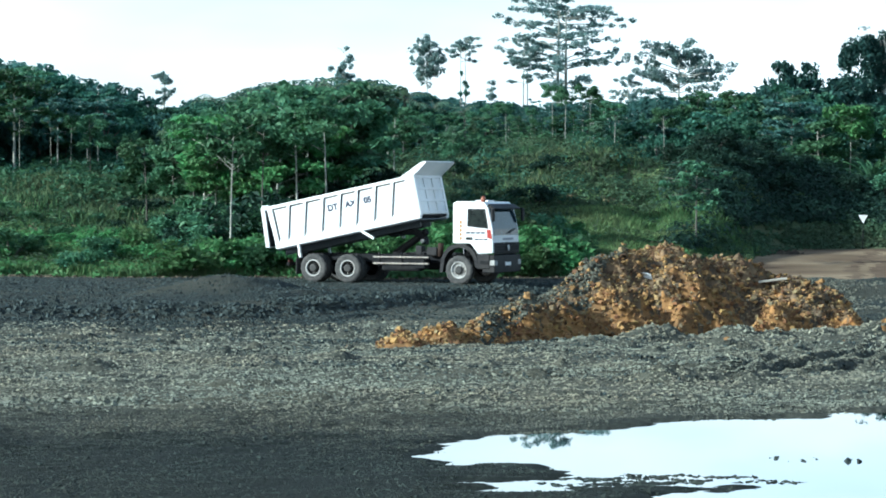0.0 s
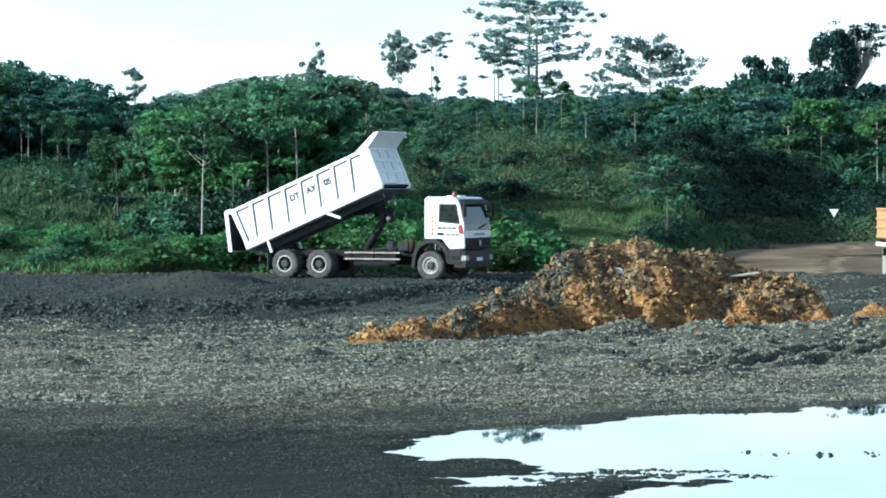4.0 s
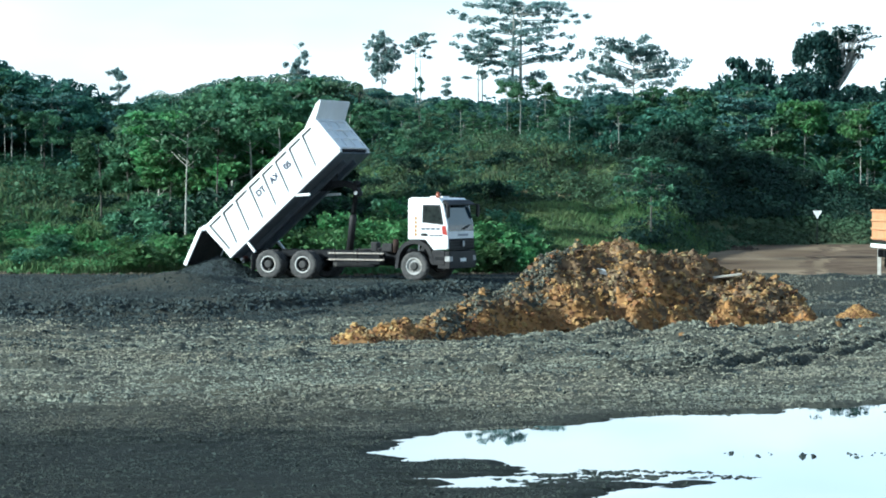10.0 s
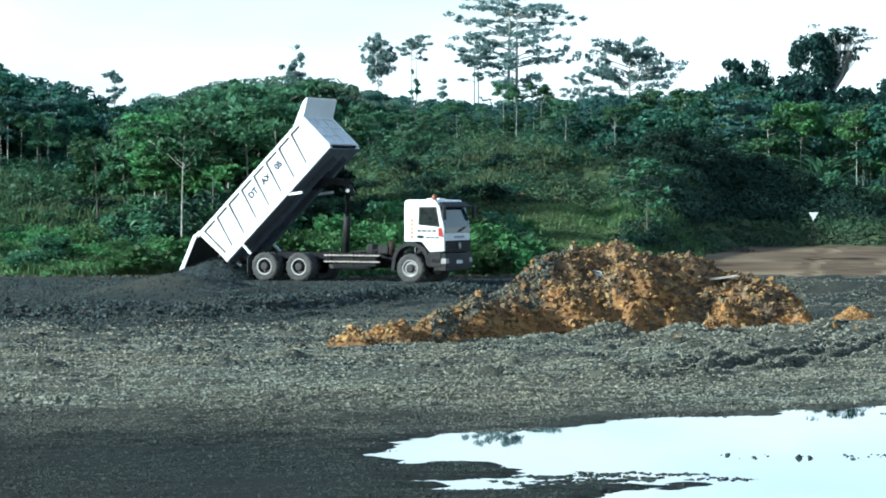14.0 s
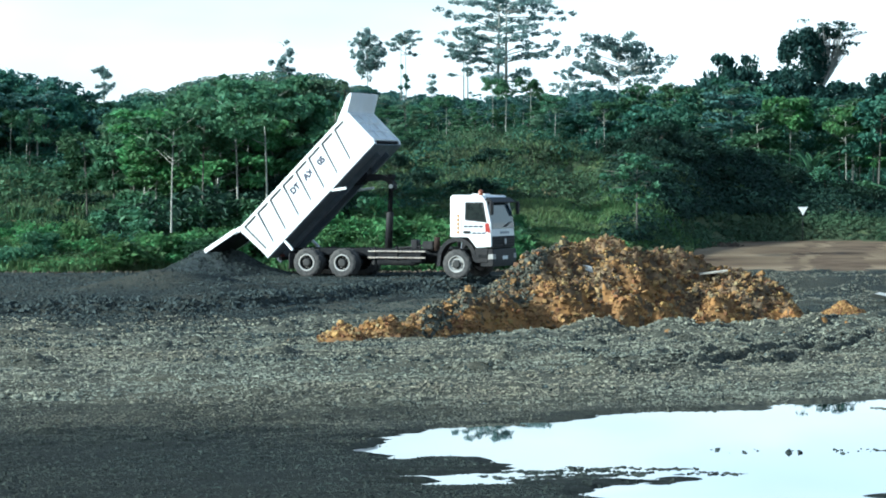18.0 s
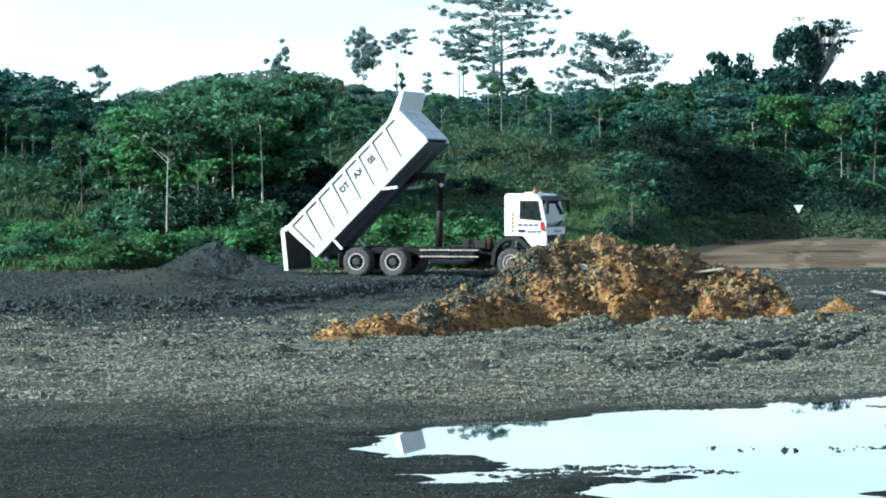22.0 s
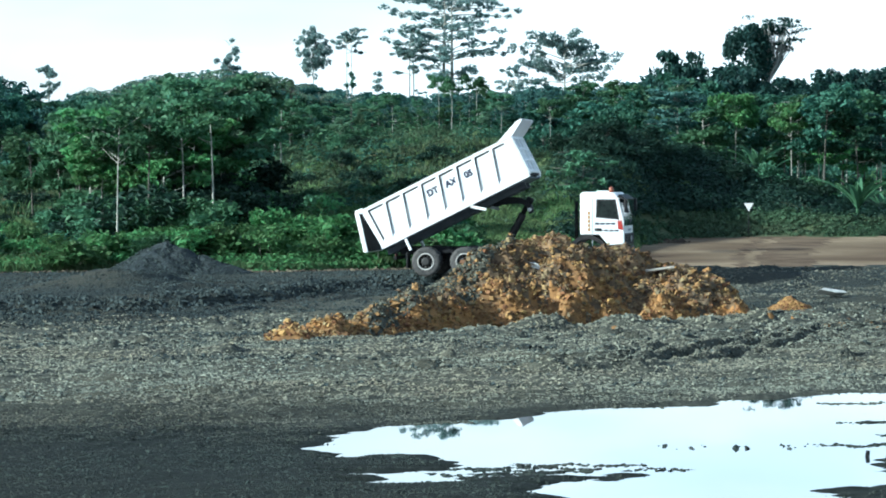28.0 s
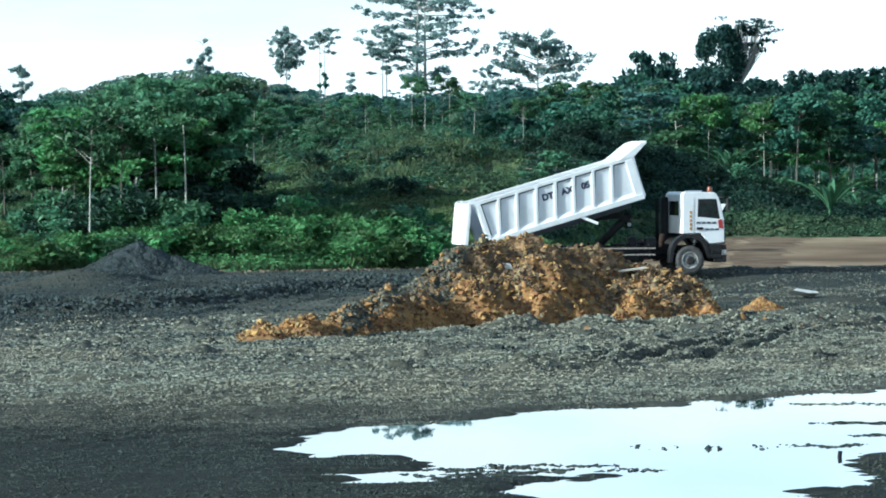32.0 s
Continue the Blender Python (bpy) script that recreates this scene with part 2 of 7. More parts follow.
M = {
    "white": mat("white_paint", (0.78, 0.79, 0.80), (0.84, 0.84, 0.84), 3.0, 0.38, 0.03, big=0.35, big_color=(0.66, 0.65, 0.62), big_scale=1.1),
    "panel": mat("panel_paint", (0.72, 0.74, 0.77), (0.80, 0.81, 0.82), 2.0, 0.42, 0.04, big=0.4, big_color=(0.62, 0.61, 0.58), big_scale=0.9),
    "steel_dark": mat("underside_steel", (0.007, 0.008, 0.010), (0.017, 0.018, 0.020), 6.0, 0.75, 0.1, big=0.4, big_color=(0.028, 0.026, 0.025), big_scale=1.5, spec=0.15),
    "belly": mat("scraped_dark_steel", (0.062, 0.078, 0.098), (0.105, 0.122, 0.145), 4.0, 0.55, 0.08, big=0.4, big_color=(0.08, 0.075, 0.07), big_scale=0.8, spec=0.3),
    "black": mat("black_plastic", (0.010, 0.010, 0.012), (0.020, 0.020, 0.022), 8.0, 0.6, 0.05, big=0.35, big_color=(0.035, 0.032, 0.03), big_scale=2.0, spec=0.25),
    "rubber": mat("tyre_rubber", (0.045, 0.045, 0.046), (0.085, 0.083, 0.08), 12.0, 0.9, 0.2, big=0.5, big_color=(0.12, 0.115, 0.11), big_scale=3.0, spec=0.15),
    "pale_rubber": mat("dusty_rubber", (0.22, 0.21, 0.19), (0.34, 0.33, 0.30), 5.0, 0.9, 0.1),
    # dark colour for the shadow lines of the bin ribs
    "rib_shade": mat("grime_line", (0.075, 0.075, 0.075), (0.15, 0.145, 0.14), 7.0, 0.8, 0.0),
    "letters": mat("dark_lettering", (0.05, 0.06, 0.08), (0.09, 0.10, 0.13), 5.0, 0.5, 0.0),
    "rim": mat("grey_rim", (0.30, 0.30, 0.29), (0.42, 0.41, 0.39), 10.0, 0.6, 0.08, big=0.5, big_color=(0.2, 0.17, 0.14), big_scale=4.0),
    "rim_dark": mat("dark_rim", (0.014, 0.014, 0.014), (0.035, 0.034, 0.032), 10.0, 0.65, 0.08),
    "glass": mat("dark_glass", (0.006, 0.010, 0.010), (0.022, 0.028, 0.026), 5.0, 0.06, 0.0, spec=0.45),
    "screen": mat("windscreen_glass", (0.012, 0.026, 0.040), (0.026, 0.048, 0.068), 1.5, 0.05, 0.0, spec=0.3),
    "amber": mat("amber_lens", (0.20, 0.060, 0.030), (0.28, 0.085, 0.040), 6.0, 0.3, 0.0),
    "red": mat("red_lens", (0.30, 0.025, 0.02), (0.36, 0.04, 0.03), 6.0, 0.3, 0.0),
    "red_dark": mat("dusty_red_lens", (0.05, 0.012, 0.010), (0.08, 0.02, 0.016), 6.0, 0.5, 0.0, spec=0.2),
    "clear": mat("lamp_lens", (0.6, 0.6, 0.58), (0.75, 0.75, 0.72), 8.0, 0.2, 0.0),
    "blue": mat("blue_lettering", (0.022, 0.028, 0.055), (0.040, 0.048, 0.085), 5.0, 0.5, 0.0),
    "grey_text": mat("grey_lettering", (0.25, 0.27, 0.32), (0.32, 0.34, 0.38), 5.0, 0.5, 0.0),
    "yellow": mat("reflector_yellow", (0.34, 0.17, 0.03), (0.42, 0.22, 0.05), 8.0, 0.4, 0.0),
    "guard": mat("striped_guard", (0.36, 0.34, 0.31), (0.16, 0.10, 0.08), 9.0, 0.6, 0.0),
    "orange": mat("orange_paint", (0.46, 0.20, 0.085), (0.52, 0.26, 0.12), 3.0, 0.6, 0.05, big=0.5, big_color=(0.40, 0.25, 0.15), big_scale=1.0),
    "gravel": mat("gravel_ground", (0.030, 0.034, 0.029), (0.118, 0.122, 0.096), 9.0, 0.9, 0.9, big=0.55, big_color=(0.095, 0.090, 0.064), big_scale=0.16, dist=0.05, spec=0.15),
    "stone": mat("loose_stone", (0.100, 0.110, 0.090), (0.236, 0.245, 0.194), 5.0, 0.85, 0.2, island=0.34, big=0.55, big_color=(0.215, 0.190, 0.134), big_scale=0.18, spec=0.2),
    "stone_one": mat("single_stone", (0.07, 0.082, 0.072), (0.19, 0.20, 0.165), 3.0, 0.85, 0.2, per_object=0.4, spec=0.2),
    "heap": mat("dark_aggregate", (0.016, 0.021, 0.020), (0.054, 0.065, 0.061), 14.0, 0.9, 0.9, dist=0.08, spec=0.12, big=0.5, big_color=(0.080, 0.076, 0.056), big_scale=0.25),
    "chip": mat("aggregate_chip", (0.019, 0.026, 0.026), (0.064, 0.080, 0.077), 6.0, 0.85, 0.2, island=0.4, spec=0.12),
    "soil": mat("orange_soil", (0.150, 0.088, 0.042), (0.43, 0.226, 0.080), 1.6, 0.95, 0.9, big=0.4, big_color=(0.13, 0.092, 0.058), big_scale=0.7, dist=0.06, spec=0.1),
    "clod": mat("soil_clod", (0.150, 0.090, 0.044), (0.43, 0.235, 0.090), 1.4, 0.95, 0.4, island=0.4, big=0.4, big_color=(0.15, 0.110, 0.070), big_scale=0.7, spec=0.1),
    "rubble": mat("grey_rubble", (0.060, 0.064, 0.052), (0.150, 0.150, 0.118), 5.0, 0.9, 0.2, island=0.4, spec=0.12),
    "soil_brown": mat("brown_soil", (0.090, 0.066, 0.044), (0.27, 0.178, 0.098), 1.8, 0.95, 0.9, big=0.6, big_color=(0.085, 0.078, 0.062), big_scale=0.8, dist=0.06, spec=0.1),
    "clod_brown": mat("brown_clod", (0.095, 0.070, 0.043), (0.30, 0.190, 0.092), 1.6, 0.95, 0.4, island=0.5, big=0.5, big_color=(0.12, 0.108, 0.084), big_scale=0.9, spec=0.1),
    "fresh": mat("fresh_aggregate", (0.018, 0.024, 0.027), (0.062, 0.076, 0.080), 14.0, 0.9, 0.9, dist=0.06, spec=0.12, big=0.3, big_color=(0.045, 0.052, 0.052), big_scale=0.6),
    "dirt": mat("dirt_road", (0.205, 0.152, 0.098), (0.310, 0.240, 0.160), 0.8, 0.95, 0.2, big=0.9, big_color=(0.095, 0.064, 0.042), big_scale=0.10, spec=0.05),
    "dirt_clod": mat("earth_lump", (0.065, 0.056, 0.042), (0.135, 0.112, 0.082), 2.0, 0.95, 0.3, island=0.5, spec=0.1),
    "dirt_dark": mat("damp_dirt_road", (0.085, 0.058, 0.040), (0.155, 0.112, 0.076), 0.8, 0.95, 0.2, big=0.6, big_color=(0.20, 0.15, 0.10), big_scale=0.3, spec=0.05),
    "rust": mat("rusty_paint", (0.024, 0.017, 0.014), (0.045, 0.028, 0.022), 6.0, 0.8, 0.1, spec=0.15),
    "bark": mat("pale_bark", (0.24, 0.24, 0.21), (0.40, 0.40, 0.36), 5.0, 0.85, 0.4, big=0.4, big_color=(0.17, 0.17, 0.14), big_scale=1.0),
    "bark_dark": mat("dark_bark", (0.055, 0.054, 0.045), (0.115, 0.112, 0.095), 5.0, 0.9, 0.4),
    "leaf": mat("broad_leaf", (0.050, 0.134, 0.072), (0.104, 0.210, 0.106), 0.6, 0.6, 0.0, island=0.3, per_object=0.42, translucent=0.35, spec=0.25),
    # less red, more blue in the leaf to suggest haze over the hill
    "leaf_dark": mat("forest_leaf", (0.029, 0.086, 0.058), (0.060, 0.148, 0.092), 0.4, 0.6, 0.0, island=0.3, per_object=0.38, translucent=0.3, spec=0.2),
    # the spur's shade is put into this leaf colour
    "leaf_shadowed": mat("deep_green_leaf", (0.011, 0.030, 0.020), (0.026, 0.058, 0.036), 0.4, 0.6, 0.0, island=0.3, per_object=0.3, translucent=0.25, spec=0.2),
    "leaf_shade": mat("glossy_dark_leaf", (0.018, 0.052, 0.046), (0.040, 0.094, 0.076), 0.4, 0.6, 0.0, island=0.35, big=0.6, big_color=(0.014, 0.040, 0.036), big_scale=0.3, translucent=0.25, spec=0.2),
    "brush": mat("brown_brush", (0.042, 0.072, 0.038), (0.086, 0.122, 0.064), 0.6, 0.8, 0.0, island=0.4, translucent=0.3, spec=0.1),
    # bluish air haze is mixed into the base colour of these far leaves
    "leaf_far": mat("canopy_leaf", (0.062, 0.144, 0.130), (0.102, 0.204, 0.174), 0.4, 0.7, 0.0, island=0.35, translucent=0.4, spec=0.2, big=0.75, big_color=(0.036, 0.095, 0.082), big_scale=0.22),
    "leaf_lime": mat("young_leaf", (0.062, 0.154, 0.054), (0.112, 0.226, 0.084), 0.8, 0.6, 0.0, island=0.3, per_object=0.42, translucent=0.35, spec=0.25),
    "grass": mat("wild_grass", (0.054, 0.132, 0.048), (0.138, 0.228, 0.100), 0.25, 0.75, 0.0, island=0.3, translucent=0.35, spec=0.2, big=0.6, big_color=(0.105, 0.112, 0.066), big_scale=0.07),
    "straw": mat("olive_grass", (0.088, 0.180, 0.066), (0.180, 0.272, 0.112), 0.5, 0.75, 0.0, island=0.3, translucent=0.35, spec=0.15, big=0.5, big_color=(0.17, 0.15, 0.085), big_scale=0.2),
    "scrub": mat("olive_scrub", (0.040, 0.088, 0.046), (0.090, 0.152, 0.080), 0.5, 0.7, 0.0, island=0.4, translucent=0.35, spec=0.2, big=0.4, big_color=(0.092, 0.096, 0.058), big_scale=0.12),
    "soil_green": mat("overgrown_earth", (0.050, 0.086, 0.036), (0.100, 0.132, 0.062), 0.7, 0.95, 0.6, big=0.6, big_color=(0.10, 0.092, 0.060), big_scale=0.1, dist=0.2, spec=0.1),
    "leaf_pale": mat("pale_leaf", (0.085, 0.160, 0.095), (0.150, 0.245, 0.145), 0.5, 0.6, 0.0, island=0.3, per_object=0.3, translucent=0.4, spec=0.25),
    # distance haze painted as a pale blue-grey leaf colour
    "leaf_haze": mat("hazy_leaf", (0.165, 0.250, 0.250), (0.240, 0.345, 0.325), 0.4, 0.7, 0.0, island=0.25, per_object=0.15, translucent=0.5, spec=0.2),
    "dry": mat("dry_stalks", (0.15, 0.135, 0.080), (0.25, 0.215, 0.130), 0.5, 0.8, 0.0, island=0.35, translucent=0.3, spec=0.1),
    "wood": mat("weathered_wood", (0.40, 0.36, 0.30), (0.55, 0.50, 0.42), 6.0, 0.8, 0.2),
    "metal": mat("galvanised_steel", (0.35, 0.36, 0.37), (0.45, 0.46, 0.47), 8.0, 0.45, 0.05, metal=0.7),
    "sign": mat("sign_face", (0.80, 0.80, 0.78), (0.85, 0.85, 0.83), 5.0, 0.5, 0.0),
}
water_mat = mat("puddle_water", (0.02, 0.022, 0.02), (0.03, 0.032, 0.03), 1.0, 0.015, 0.0, spec=1.0)
water_mat.node_tree.nodes["Principled BSDF"].inputs["IOR"].default_value = 1.6
water_mat.node_tree.nodes["Principled BSDF"].inputs["Coat Weight"].default_value = 1.0
water_mat.node_tree.nodes["Principled BSDF"].inputs["Coat Roughness"].default_value = 0.01
water_mat.node_tree.nodes["Principled BSDF"].inputs["Coat IOR"].default_value = 1.7
M["water"] = water_mat


def wet_stain(m, dark):
    """A dark damp stretch of fine mud before and beside the puddle, with ragged borders."""
    nt = m.node_tree
    nd, ln = nt.nodes, nt.links
    bsdf = nd["Principled BSDF"]
    src = bsdf.inputs["Base Color"].links[0].from_socket
    co = nd.new("ShaderNodeNewGeometry")
    sep = nd.new("ShaderNodeSeparateXYZ")
    ln.new(co.outputs["Position"], sep.inputs["Vector"])
    no = nd.new("ShaderNodeTexNoise")
    no.inputs["Scale"].default_value, no.inputs["Detail"].default_value = 0.42, 5.0
    ln.new(co.outputs["Position"], no.inputs["Vector"])
    add = nd.new("ShaderNodeMath")
    add.operation = "MULTIPLY_ADD"
    ln.new(no.outputs["Fac"], add.inputs[0])
    add.inputs[1].default_value = 9.0
    ln.new(sep.outputs["Y"], add.inputs[2])
    mr = nd.new("ShaderNodeMapRange")
    mr.interpolation_type = "SMOOTHSTEP"
    mr.inputs["From Min"].default_value, mr.inputs["From Max"].default_value = 49.0, 38.6
    ln.new(add.outputs["Value"], mr.inputs["Value"])
    mx = nd.new("ShaderNodeMix")
    mx.data_type = "RGBA"
    mx.blend_type = "MULTIPLY"
    ln.new(mr.outputs["Result"], mx.inputs["Factor"])
    ln.new(src, mx.inputs["A"])
    mx.inputs["B"].default_value = (*dark, 1)
    ln.new(mx.outputs["Result"], bsdf.inputs["Base Color"])


wet_stain(M["gravel"], (0.205, 0.245, 0.27))
wet_stain(M["stone"], (0.20, 0.24, 0.265))
wet_stain(M["stone_one"], (0.25, 0.29, 0.32))


# ---- mesh helpers ----
def to_mesh(name, src, material):
    me = bpy.data.meshes.new(name)
    if isinstance(src, bmesh.types.BMesh):
        src.to_mesh(me)
        src.free()
    else:
        me.from_pydata(src[0], [], src[1])
    me.materials.append(material)
    return me


def part(name, src, material, parent=None, label="", m=None):
    ob = new(name, src if isinstance(src, bpy.types.Mesh) else to_mesh(name, src, material))
    if parent is not None:
        ob.parent = parent
    if m is not None:
        ob.matrix_basis = m
    if label:
        ob["label"] = label
    return ob


def smooth_step(a, b, x):
    t = np.clip((np.asarray(x, float) - a) / (b - a), 0, 1)
    return t * t * (3 - 2 * t)


def add_box(bm, c, s, bevel=0.0, m=None):
    made = bmesh.ops.create_cube(bm, size=1.0)["verts"]
    for v in made:
        v.co = Vector((v.co.x * s[0] + c[0], v.co.y * s[1] + c[1], v.co.z * s[2] + c[2]))
    if bevel:
        edges = list({e for v in made for e in v.link_edges})
        out = bmesh.ops.bevel(bm, geom=edges, offset=bevel, segments=2, affect="EDGES", profile=0.5)
        made = list({v for f in out["faces"] for v in f.verts} | {v for v in made if v.is_valid})
    if m is not None:
        bmesh.ops.transform(bm, matrix=m, verts=made)
    return made


def box(c, s, bevel=0.0, m=None):
    bm = bmesh.new()
    add_box(bm, c, s, bevel, m)
    return bm


def prism(points, y0, y1, bevel=0.0):
    """A profile in x, z drawn out from y0 to y1."""
    bm = bmesh.new()
    a = [bm.verts.new((x, y0, z)) for x, z in points]
    b = [bm.verts.new((x, y1, z)) for x, z in points]
    bm.faces.new(a)
    bm.faces.new(b[::-1])
    n = len(points)
    for i in range(n):
        bm.faces.new((a[i], b[i], b[(i + 1) % n], a[(i + 1) % n]))
    bmesh.ops.recalc_face_normals(bm, faces=bm.faces)
    if bevel:
        bmesh.ops.bevel(bm, geom=list(bm.edges), offset=bevel, segments=2, affect="EDGES", profile=0.5)
    return bm


def lathe(profile, n=28, axis="y", caps=True):
    """Turns a list of (radius, along) about an axis."""
    bm = bmesh.new()
    rings = []
    for r, h in profile:
        ring = []
        for i in range(n):
            a = 2 * math.pi * i / n
            c, s = r * math.cos(a), r * math.sin(a)
            ring.append(bm.verts.new((c, h, s) if axis == "y" else (c, s, h)))
        rings.append(ring)
    for a, b in zip(rings, rings[1:]):
        for i in range(n):
            bm.faces.new((a[i], a[(i + 1) % n], b[(i + 1) % n], b[i]))
    if caps:
        bm.faces.new(rings[0])
        bm.faces.new(rings[-1][::-1])
    bmesh.ops.recalc_face_normals(bm, faces=bm.faces)
    for f in bm.faces:
        f.smooth = len(f.verts) == 4
    return bm


def rod(a, b, r, n=10):
    """A round bar between two points."""
    a, b = Vector(a), Vector(b)
    bm = lathe([(r, 0), (r, (b - a).length)], n, "z")
    bmesh.ops.transform(bm, matrix=Matrix.Translation(a) @ (b - a).to_track_quat("Z", "Y").to_matrix().to_4x4(), verts=bm.verts)
    return bm


def bar(a, b, w, h):
    a, b = Vector(a), Vector(b)
    bm = box((0, 0, (b - a).length / 2), (w, h, (b - a).length), min(w, h) * 0.15)
    bmesh.ops.transform(bm, matrix=Matrix.Translation(a) @ (b - a).to_track_quat("Z", "Y").to_matrix().to_4x4(), verts=bm.verts)
    return bm


def thing(name, label, category, group="", m=None):
    ob = tagged(new(name), label, category, group)
    if m is not None:
        ob.matrix_basis = m
    return ob


# ---- the lie of the land ----
def fbm(x, y, s, seed=0.0):
    """Smooth rolling noise from a few crossed waves."""
    x, y = np.asarray(x, float) / s, np.asarray(y, float) / s
    v = np.zeros(np.broadcast(x, y).shape)
    amp = 1.0
    for k in range(4):
        a = seed * 1.7 + k * 2.1
        ca, sa = math.cos(a), math.sin(a)
        u, w = x * ca - y * sa, x * sa + y * ca
        v = v + amp * (np.sin(u * 2.1 + 1.3 * np.sin(w * 1.7 + a)) * np.sin(w * 2.3 + 1.1 * np.sin(u * 1.3 + 2 * a)))
        x, y, amp = x * 2.03, y * 2.03, amp * 0.5
    return v


POOL = [(-0.66, 33.5), (0.2, 36.9), (1.5, 37.5), (2.0, 38.2), (2.4, 39.2), (5.1, 40.2), (5.7, 41.0), (8.9, 43.1), (10.2, 43.4), (10.4, 36.0), (8.3, 34.4),
        (7.4, 33.0), (6.5, 31.9), (6.4, 30.4), (6.2, 29.2), (5.4, 28.4), (4.7, 27.0), (1.8, 26.5), (1.0, 27.2), (0.1, 29.2), (-0.1, 30.9), (0.6, 31.6)]
# mud that stands out of the water: corners of two spits, then thin streaks (middle, half length, half width)
SPITS = ([(-0.8, 32.6), (0.7, 32.4), (1.28, 31.9), (1.2, 31.6), (0.6, 31.3), (-0.8, 31.2)],
         [(-0.8, 29.7), (0.1, 29.4), (1.25, 29.6), (1.85, 30.0), (2.6, 30.4), (3.1, 30.45), (2.9, 30.25), (2.0, 29.6), (1.6, 29.1), (1.9, 28.3), (1.7, 27.6), (-0.8, 27.6)])
STREAKS = ((2.0, 31.25, 0.40, 0.07), (2.7, 31.6, 0.55, 0.06), (2.9, 31.05, 0.3, 0.05), (1.55, 30.75, 0.35, 0.06), (3.6, 30.9, 0.2, 0.05), (7.6, 40.0, 0.75, 0.16), (7.3, 36.8, 0.55, 0.14), (7.2, 35.0, 0.4, 0.13),
           (8.5, 37.2, 0.5, 0.15), (6.35, 33.7, 0.2, 0.08), (4.2, 33.5, 0.26, 0.06), (4.75, 33.6, 0.1, 0.04), (5.5, 33.7, 0.25, 0.04), (5.0, 41.0, 0.3, 0.08), (2.2, 40.4, 0.5, 0.10))


def pool_side(x, y):
    """How far inside the puddle a place lies; negative outside."""
    side = outline_side(x, y, POOL)
    for spit in SPITS:
        side = np.minimum(side, -outline_side(x, y, spit))
    return side


def outline_side(x, y, outline):
    """How far inside the outline a place lies; negative outside."""
    x, y = np.asarray(x, float), np.asarray(y, float)
    best = np.full(x.shape, 1e9)
    inside = np.zeros(x.shape, bool)
    n = len(outline)
    for i in range(n):
        (ax, ay), (bx, by) = outline[i], outline[(i + 1) % n]
        t = np.clip(((x - ax) * (bx - ax) + (y - ay) * (by - ay)) / ((bx - ax) ** 2 + (by - ay) ** 2), 0, 1)
        best = np.minimum(best, np.hypot(x - ax - t * (bx - ax), y - ay - t * (by - ay)))
        cross = (ay > y) != (by > y)
        xs = ax + (y - ay) / (by - ay + 1e-12) * (bx - ax)
        inside ^= cross & (x < xs)
    return np.where(inside, best, -best)


PILE_X = [-2.2, -1.1, 0.5, 2.4, 5.0, 8.0, 10.5, 12.5]
PILE_FRONT = [57.2, 58.2, 61.4, 65.2, 67.4, 69.0, 70.0, 70.6]
PILE_HALF = [1.0, 1.3, 2.0, 3.2, 4.3, 4.2, 3.2, 2.0]


def pile_across(x, y):
    """0 on the crest of the tipped soil, 1 at its front edge, -1 at its back edge."""
    half = np.interp(x, PILE_X, PILE_HALF)
    return (np.interp(x, PILE_X, PILE_FRONT) + half - y + 0.35 * fbm(x, y, 2.6, 5) + 0.30 * fbm(x, y, 1.0, 6)) / half


def step_bumps(x, y, bumps, deep, drop, rough, grain):
    """Low mounds (place, height, length) that climb gently from the left and break off steeply on the right."""
    x, y = np.broadcast_arrays(np.asarray(x, float), np.asarray(y, float))
    z = np.zeros(x.shape)
    for cx_, cy_, h, wide in bumps:
        near = (np.abs(y - cy_) < 2.6 * deep) & (x > cx_ - 2.6 * wide) & (x < cx_ + 2.6 * drop)
        if near.any():
            dx, yy = x[near] - cx_, y[near]
            rise = np.where(dx < 0, np.exp(-(dx / wide) ** 2), np.exp(-(dx / drop) ** 2))
            z[near] += h * rise * np.exp(-((yy - cy_ - 0.2 * wide * np.sin(3 * dx / wide)) / deep) ** 2) * (1 + rough * fbm(x[near], yy, grain, cx_))
    return z


SLABS = ((2.35, 65.8, 0.40, 1.1), (0.25, 61.7, 0.26, 0.8), (-0.55, 59.6, 0.14, 0.6), (4.3, 67.9, 0.22, 0.5), (6.3, 69.2, 0.26, 0.6), (8.35, 70.2, 0.30, 0.5), (9.5, 71.0, 0.26, 0.45))


